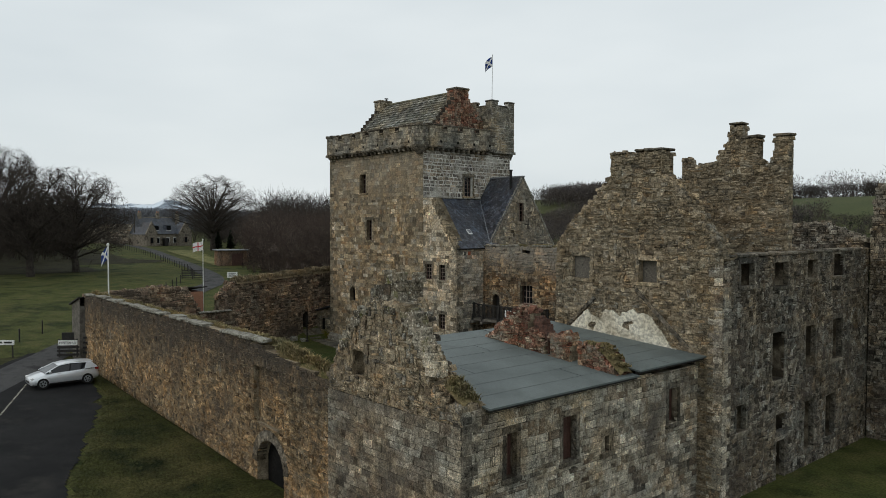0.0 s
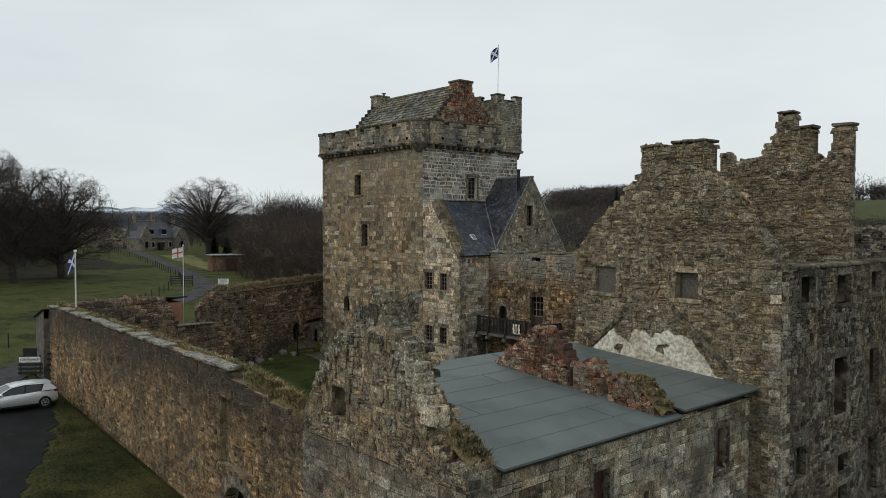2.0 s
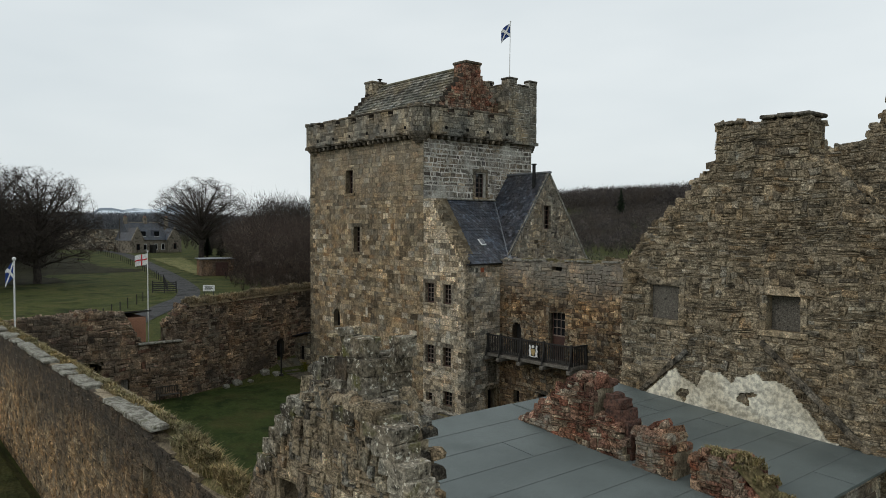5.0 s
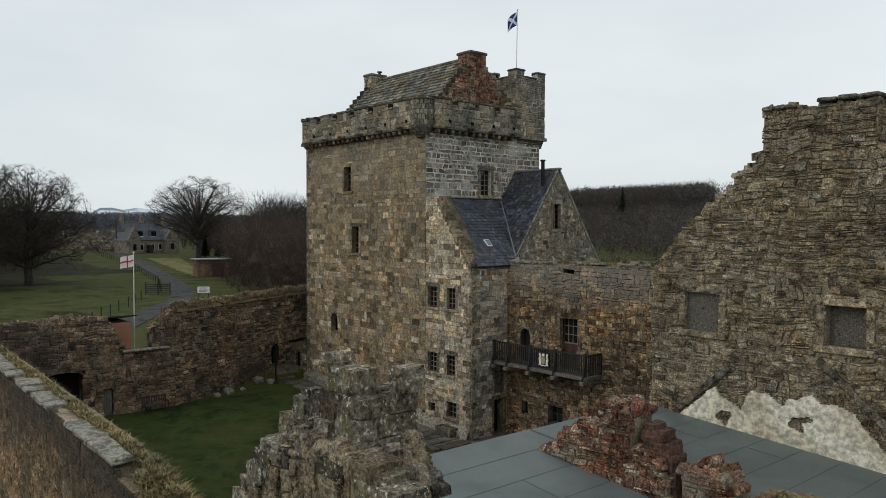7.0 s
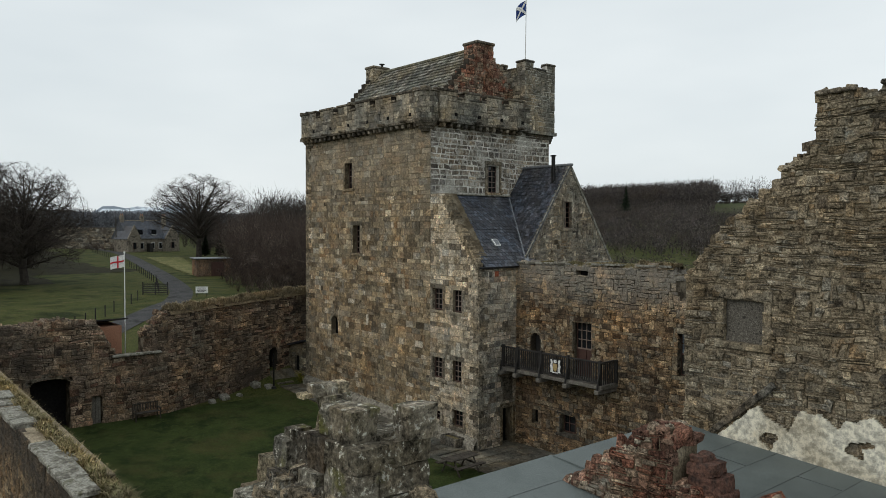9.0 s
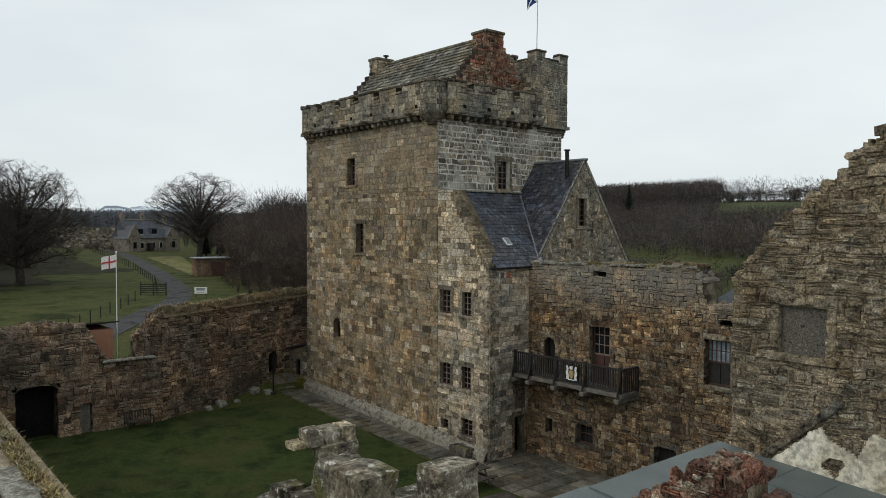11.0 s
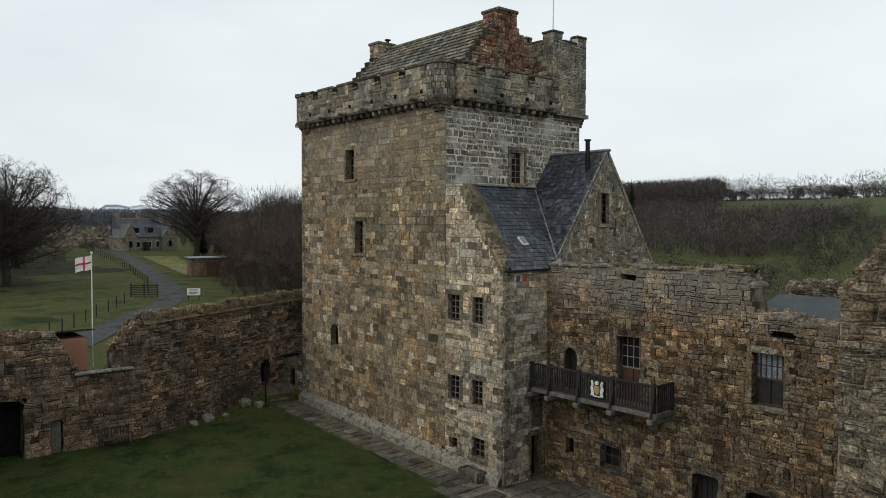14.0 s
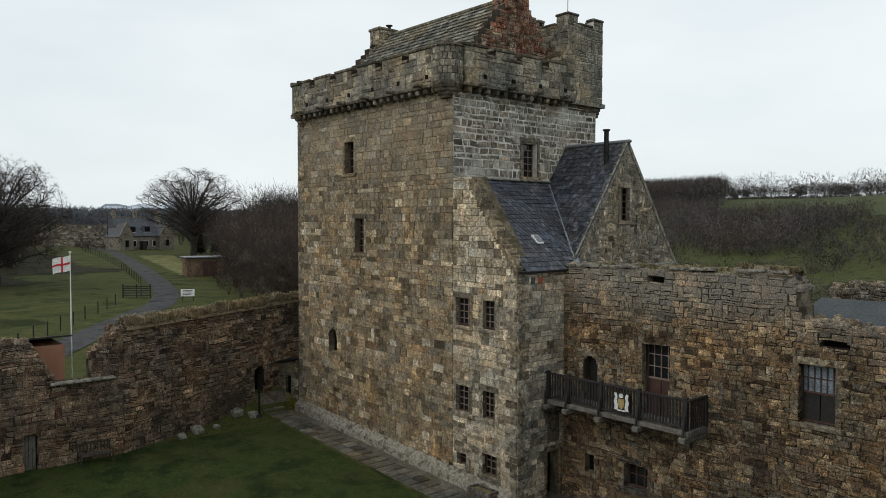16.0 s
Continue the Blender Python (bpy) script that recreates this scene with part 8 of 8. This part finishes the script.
fence([(-27.5, -17.5), (-36, -11.5), (-44, -6.0), (-49.2, -2.8), (-51.8, -1.0), (-56.7, 2.0), (-60, 4.8)], 2.2, 1.15, "dark timber fence post along the road verge")
fence([(-63, 6.6), (-76.5, 11.1), (-103, 17.3), (-131, 22.4), (-166, 27.5)], 2.6, 1.1, "dark timber fence post beside the farm road")
fence([(-22, -33), (-20.5, -27.5), (-23.5, -24), (-29, -19.5)], 3.0, 1.1, "dark timber post at the pasture edge")
gate = tagged(new("field_gate"), "dark barred timber field gate", "gate")
GM = pose(-61.4, 5.6, land_z(-61.4, 5.6), 0, 0, 50)
for i in range(5):
    block("bar", (-1.4, -0.03, 0.25 + i * 0.24), (1.4, 0.03, 0.36 + i * 0.24), M["black_wood"], gate, 0.01, GM)
for x in (-1.45, 0.0, 1.45):
    block("upright", (x - 0.06, -0.05, 0), (x + 0.06, 0.05, 1.5), M["black_wood"], gate, 0.01, GM)


def sign(name, m, w, h, z, label, bars):
    s = tagged(new(name), label, "sign")
    for x in (-w * 0.4, w * 0.4):
        block("leg", (x - 0.04, 0.01, 0), (x + 0.04, 0.07, z + h), M["black_wood"], s, 0.006, m)
    bd = block("board", (-w / 2, -0.03, z), (w / 2, 0.01, z + h), M["white"], s, 0.008, m)
    for a, b, zz, t in bars:
        block("bar", (a, -0.036, zz), (b, -0.031, zz + t), M["black_wood"], bd, 0, m)
    return s


sign("road_sign", pose(-56.0, 9.0, land_z(-56.0, 9.0), 0, 0, 55), 1.4, 0.75, 0.5, "white notice board on posts beside the road", [(-0.5, 0.5, 1.07, 0.06), (-0.5, 0.4, 0.94, 0.06), (-0.5, 0.5, 0.8, 0.06), (-0.5, 0.3, 0.66, 0.05)])
sign("road_sign", pose(-18.1, -26.1, land_z(-18.1, -26.1), 0, 0, 50), 1.5, 0.35, 0.9, "white notice board on the grass verge", [(-0.6, -0.1, 1.02, 0.12), (0.05, 0.6, 1.02, 0.12)])
EM = pose(-15.6, -22.6, land_z(-15.6, -22.6), 0, 0, 55)
ent = tagged(new("entrance_sign"), "white entrance board with arrow on a dark timber stand", "sign")
bd = block("board", (-0.65, -0.03, 0.85), (0.65, 0.01, 1.2), M["white"], ent, 0.01, EM)
for x in (-0.6, 0.6):
    block("leg", (x - 0.05, 0.02, 0), (x + 0.05, 0.1, 1.3), M["black_wood"], ent, 0.01, EM)
block("upper_board", (-0.42, 0.02, 1.22), (0.42, 0.06, 1.75), M["black_wood"], ent, 0.01, EM)
for i in range(3):
    block("rail", (-0.75, 0.03, 0.1 + i * 0.26), (0.75, 0.08, 0.26 + i * 0.26), M["black_wood"], ent, 0.01, EM)
cu = bpy.data.curves.new("lettering", "FONT")
cu.body, cu.size, cu.extrude, cu.align_x, cu.align_y = "ENTRANCE", 0.19, 0.003, "CENTER", "CENTER"
tob = new("lettering_source", cu)
dg = bpy.context.evaluated_depsgraph_get()
me_t = bpy.data.meshes.new_from_object(tob.evaluated_get(dg))
bpy.data.objects.remove(tob)
bm = bmesh.new()
bm.from_mesh(me_t)
bm.transform(EM @ Matrix.Translation((0.06, -0.036, 1.025)) @ Matrix.Rotation(math.pi / 2, 4, "X"))
part("lettering", bm, M["black_wood"], bd, "black capital lettering")
bm = bmesh.new()
ar = [bm.verts.new(EM @ Vector(p)) for p in ((-0.6, -0.036, 1.025), (-0.5, -0.036, 0.95), (-0.5, -0.036, 1.1))]
bm.faces.new(ar)
part("arrow", bm, M["black_wood"], bd)
for k in range(4):
    g2 = block("rail_fence", (0.9, 0.3 + k * 0.02, 0.2 + k * 0.35), (2.4, 0.36 + k * 0.02, 0.34 + k * 0.35), M["black_wood"], ent, 0.01, EM)


# ---------- car ----------
silver, cnt, cb = graph("silver_car_paint")
cb.inputs["Base Color"].default_value, cb.inputs["Metallic"].default_value, cb.inputs["Roughness"].default_value = (0.74, 0.76, 0.78, 1), 0.45, 0.32
cb.inputs["Coat Weight"].default_value = 0.6
tyre_m = surface("tyre_rubber", [(0.012, 0.012, 0.012), (0.02, 0.02, 0.02)], 4, 0.9, 40, 0)
redl, rnt, rb = graph("red_lamp")
rb.inputs["Base Color"].default_value, rb.inputs["Roughness"].default_value = (0.35, 0.01, 0.012, 1), 0.15


def car(m):
    c = tagged(new("car"), "silver five-door hatchback parked on the asphalt", "car")
    # stations from nose to tail: x, belt height, half width, low edge
    st = [(-1.98, 0.54, 0.60, 0.34), (-1.92, 0.64, 0.74, 0.24), (-1.68, 0.76, 0.85, 0.22), (-1.25, 0.88, 0.88, 0.22), (-0.9, 0.94, 0.89, 0.22), (-0.2, 0.97, 0.89, 0.22), (0.6, 1.0, 0.89, 0.22), (1.3, 1.03, 0.87, 0.22), (1.75, 1.05, 0.84, 0.26), (1.95, 1.02, 0.79, 0.3), (2.03, 0.7, 0.74, 0.34)]
    bm = bmesh.new()
    rings = []
    for x, zb, hw, zl in st:
        prof = [(hw * 0.86, zl), (hw, zl + 0.12), (hw * 1.0, zl + (zb - zl) * 0.55), (hw * 0.97, zb - 0.05), (hw * 0.9, zb), (0, zb + 0.015)]
        full = [(-a, z) for a, z in prof[:-1]] + [prof[-1]] + [(a, z) for a, z in prof[:-1][::-1]]
        rings.append([bm.verts.new(m @ Vector((x, y, z))) for y, z in full])
    for r0, r1 in zip(rings, rings[1:]):
        for i in range(len(r0) - 1):
            bm.faces.new((r0[i], r0[i + 1], r1[i + 1], r1[i]))
        bm.faces.new((r0[-1], r0[0], r1[0], r1[-1]))
    bm.faces.new(rings[0])
    bm.faces.new(rings[-1][::-1])
    bmesh.ops.recalc_face_normals(bm, faces=bm.faces[:])
    body = part("body", bm, silver, c)
    body.data.shade_smooth()
    # glasshouse
    gh = [(-1.15, 0.95, 0.80), (-0.4, 1.32, 0.66), (0.1, 1.41, 0.63), (0.9, 1.42, 0.62), (1.55, 1.36, 0.60), (1.92, 1.05, 0.68)]
    bm = bmesh.new()
    rings = []
    for x, zt, hw in gh:
        rings.append([bm.verts.new(m @ Vector((x, y, z))) for y, z in ((-0.86, 0.95), (-hw, zt - 0.04), (-hw * 0.85, zt), (hw * 0.85, zt), (hw, zt - 0.04), (0.86, 0.95))])
    for r0, r1 in zip(rings, rings[1:]):
        for i in range(5):
            bm.faces.new((r0[i], r0[i + 1], r1[i + 1], r1[i]))
    bm.faces.new(rings[0])
    bm.faces.new(rings[-1][::-1])
    bmesh.ops.recalc_face_normals(bm, faces=bm.faces[:])
    part("glasshouse", bm, M["glass"], c, "dark tinted side and rear windows")
    # roof skin and pillars
    bm = bmesh.new()
    pts = [(-0.4, 1.325, 0.64), (0.1, 1.42, 0.62), (0.9, 1.43, 0.61), (1.72, 1.365, 0.60)]
    g = [[bm.verts.new(m @ Vector((x, y * hw, z + 0.012 - 0.02 * abs(y)))) for y in (-1, -0.5, 0, 0.5, 1)] for x, z, hw in pts]
    for a, b in zip(g, g[1:]):
        for i in range(4):
            bm.faces.new((a[i], a[i + 1], b[i + 1], b[i]))
    bm.normal_update()
    bmesh.ops.solidify(bm, geom=bm.faces[:], thickness=0.03)
    part("roof", bm, silver, c)
    for s in (-1, 1):
        bm = bmesh.new()
        quad = [bm.verts.new(m @ Vector(p)) for p in ((1.12, s * 0.875, 0.98), (1.28, s * 0.685, 1.33), (1.62, s * 0.645, 1.35), (1.97, s * 0.80, 1.0))]
        bm.faces.new(quad)
        bm.normal_update()
        bmesh.ops.solidify(bm, geom=bm.faces[:], thickness=0.03)
        part("rear_quarter", bm, silver, c)
        for a, b, r in (((-1.17, 0.84, 0.95), (-0.36, 0.66, 1.33), 0.035), ((-0.36, 0.66, 1.33), (0.3, 0.645, 1.41), 0.035), ((0.3, 0.645, 1.41), (1.6, 0.62, 1.36), 0.035), ((0.25, 0.87, 0.97), (0.36, 0.66, 1.39), 0.03)):
            bm = bmesh.new()
            tube(bm, m @ Vector((a[0], s * a[1], a[2])), m @ Vector((b[0], s * b[1], b[2])), r, r, 6)
            part("pillar", bm, silver if r != 0.03 else M["iron"], c)
        block("mirror", (-0.98, s * 0.94 - 0.09, 0.96), (-0.84, s * 0.94 + 0.09, 1.08), silver, c, 0.03, m)
        block("headlight", (-1.94, s * 0.60 - 0.16, 0.56), (-1.66, s * 0.60 + 0.16, 0.72), M["white"], c, 0.03, m)
        block("tail_light", (1.78, s * 0.70 - 0.12, 0.86), (2.0, s * 0.70 + 0.12, 1.04), redl, c, 0.02, m)
        block("sill", (-0.95, s * 0.87 - 0.02, 0.2), (0.95, s * 0.87 + 0.02, 0.3), M["iron"], c, 0.01, m)
        for x in (-0.45, 0.65):
            block("door_handle", (x, s * 0.9 - 0.015, 0.86), (x + 0.18, s * 0.9 + 0.015, 0.89), silver, c, 0.008, m)
        for x in (-1.3, 1.3):
            bm = bmesh.new()
            tube(bm, m @ Vector((x, s * 0.70, 0.32)), m @ Vector((x, s * 0.905, 0.32)), 0.32, 0.32, 24)
            t = part("tyre", bm, tyre_m, c)
            bm = bmesh.new()
            tube(bm, m @ Vector((x, s * 0.9, 0.32)), m @ Vector((x, s * 0.915, 0.32)), 0.215, 0.2, 20)
            rim = part("rim", bm, M["lead"], t)
            for k in range(5):
                a = 2 * math.pi * k / 5
                # black plates on the rim paint the shade between spokes
                block("spoke_gap", (-0.045, -0.004, 0.08), (0.045, 0.004, 0.17), M["black"], t, 0, m @ Matrix.Translation((x, s * 0.918, 0.32)) @ Matrix.Rotation(a, 4, "Y"))
    block("grille", (-2.0, -0.45, 0.36), (-1.92, 0.45, 0.48), M["iron"], c, 0.02, m)
    block("number_plate", (2.0, -0.26, 0.62), (2.045, 0.26, 0.73), M["white"], c, 0.006, m)
    return c


CM = pose(-8.35, -24.85, land_z(-8.35, -24.85) + 0.04, 0, 0, 90) @ Matrix.Diagonal((0.95, 0.95, 0.94, 1))
car(CM)

# ---------- single stones, slates and slabs ----------
unit_stones()
lay_pieces()
for par_, nm_, vv_, qq_, mt_ in PIECES_FLAT:
    link(nm_, mesh_np(nm_, vv_, qq_), mt_, par_)
for i_, (x_, y_, a_, b_) in enumerate(SLABS):
    ob_ = new("slab", slab_me[i_ % 4])
    ob_.parent = paths
    ob_.matrix_basis = pose(x_, y_, land_z(x_, y_) + 0.02) @ Matrix.Diagonal((a_, b_, 1, 1))
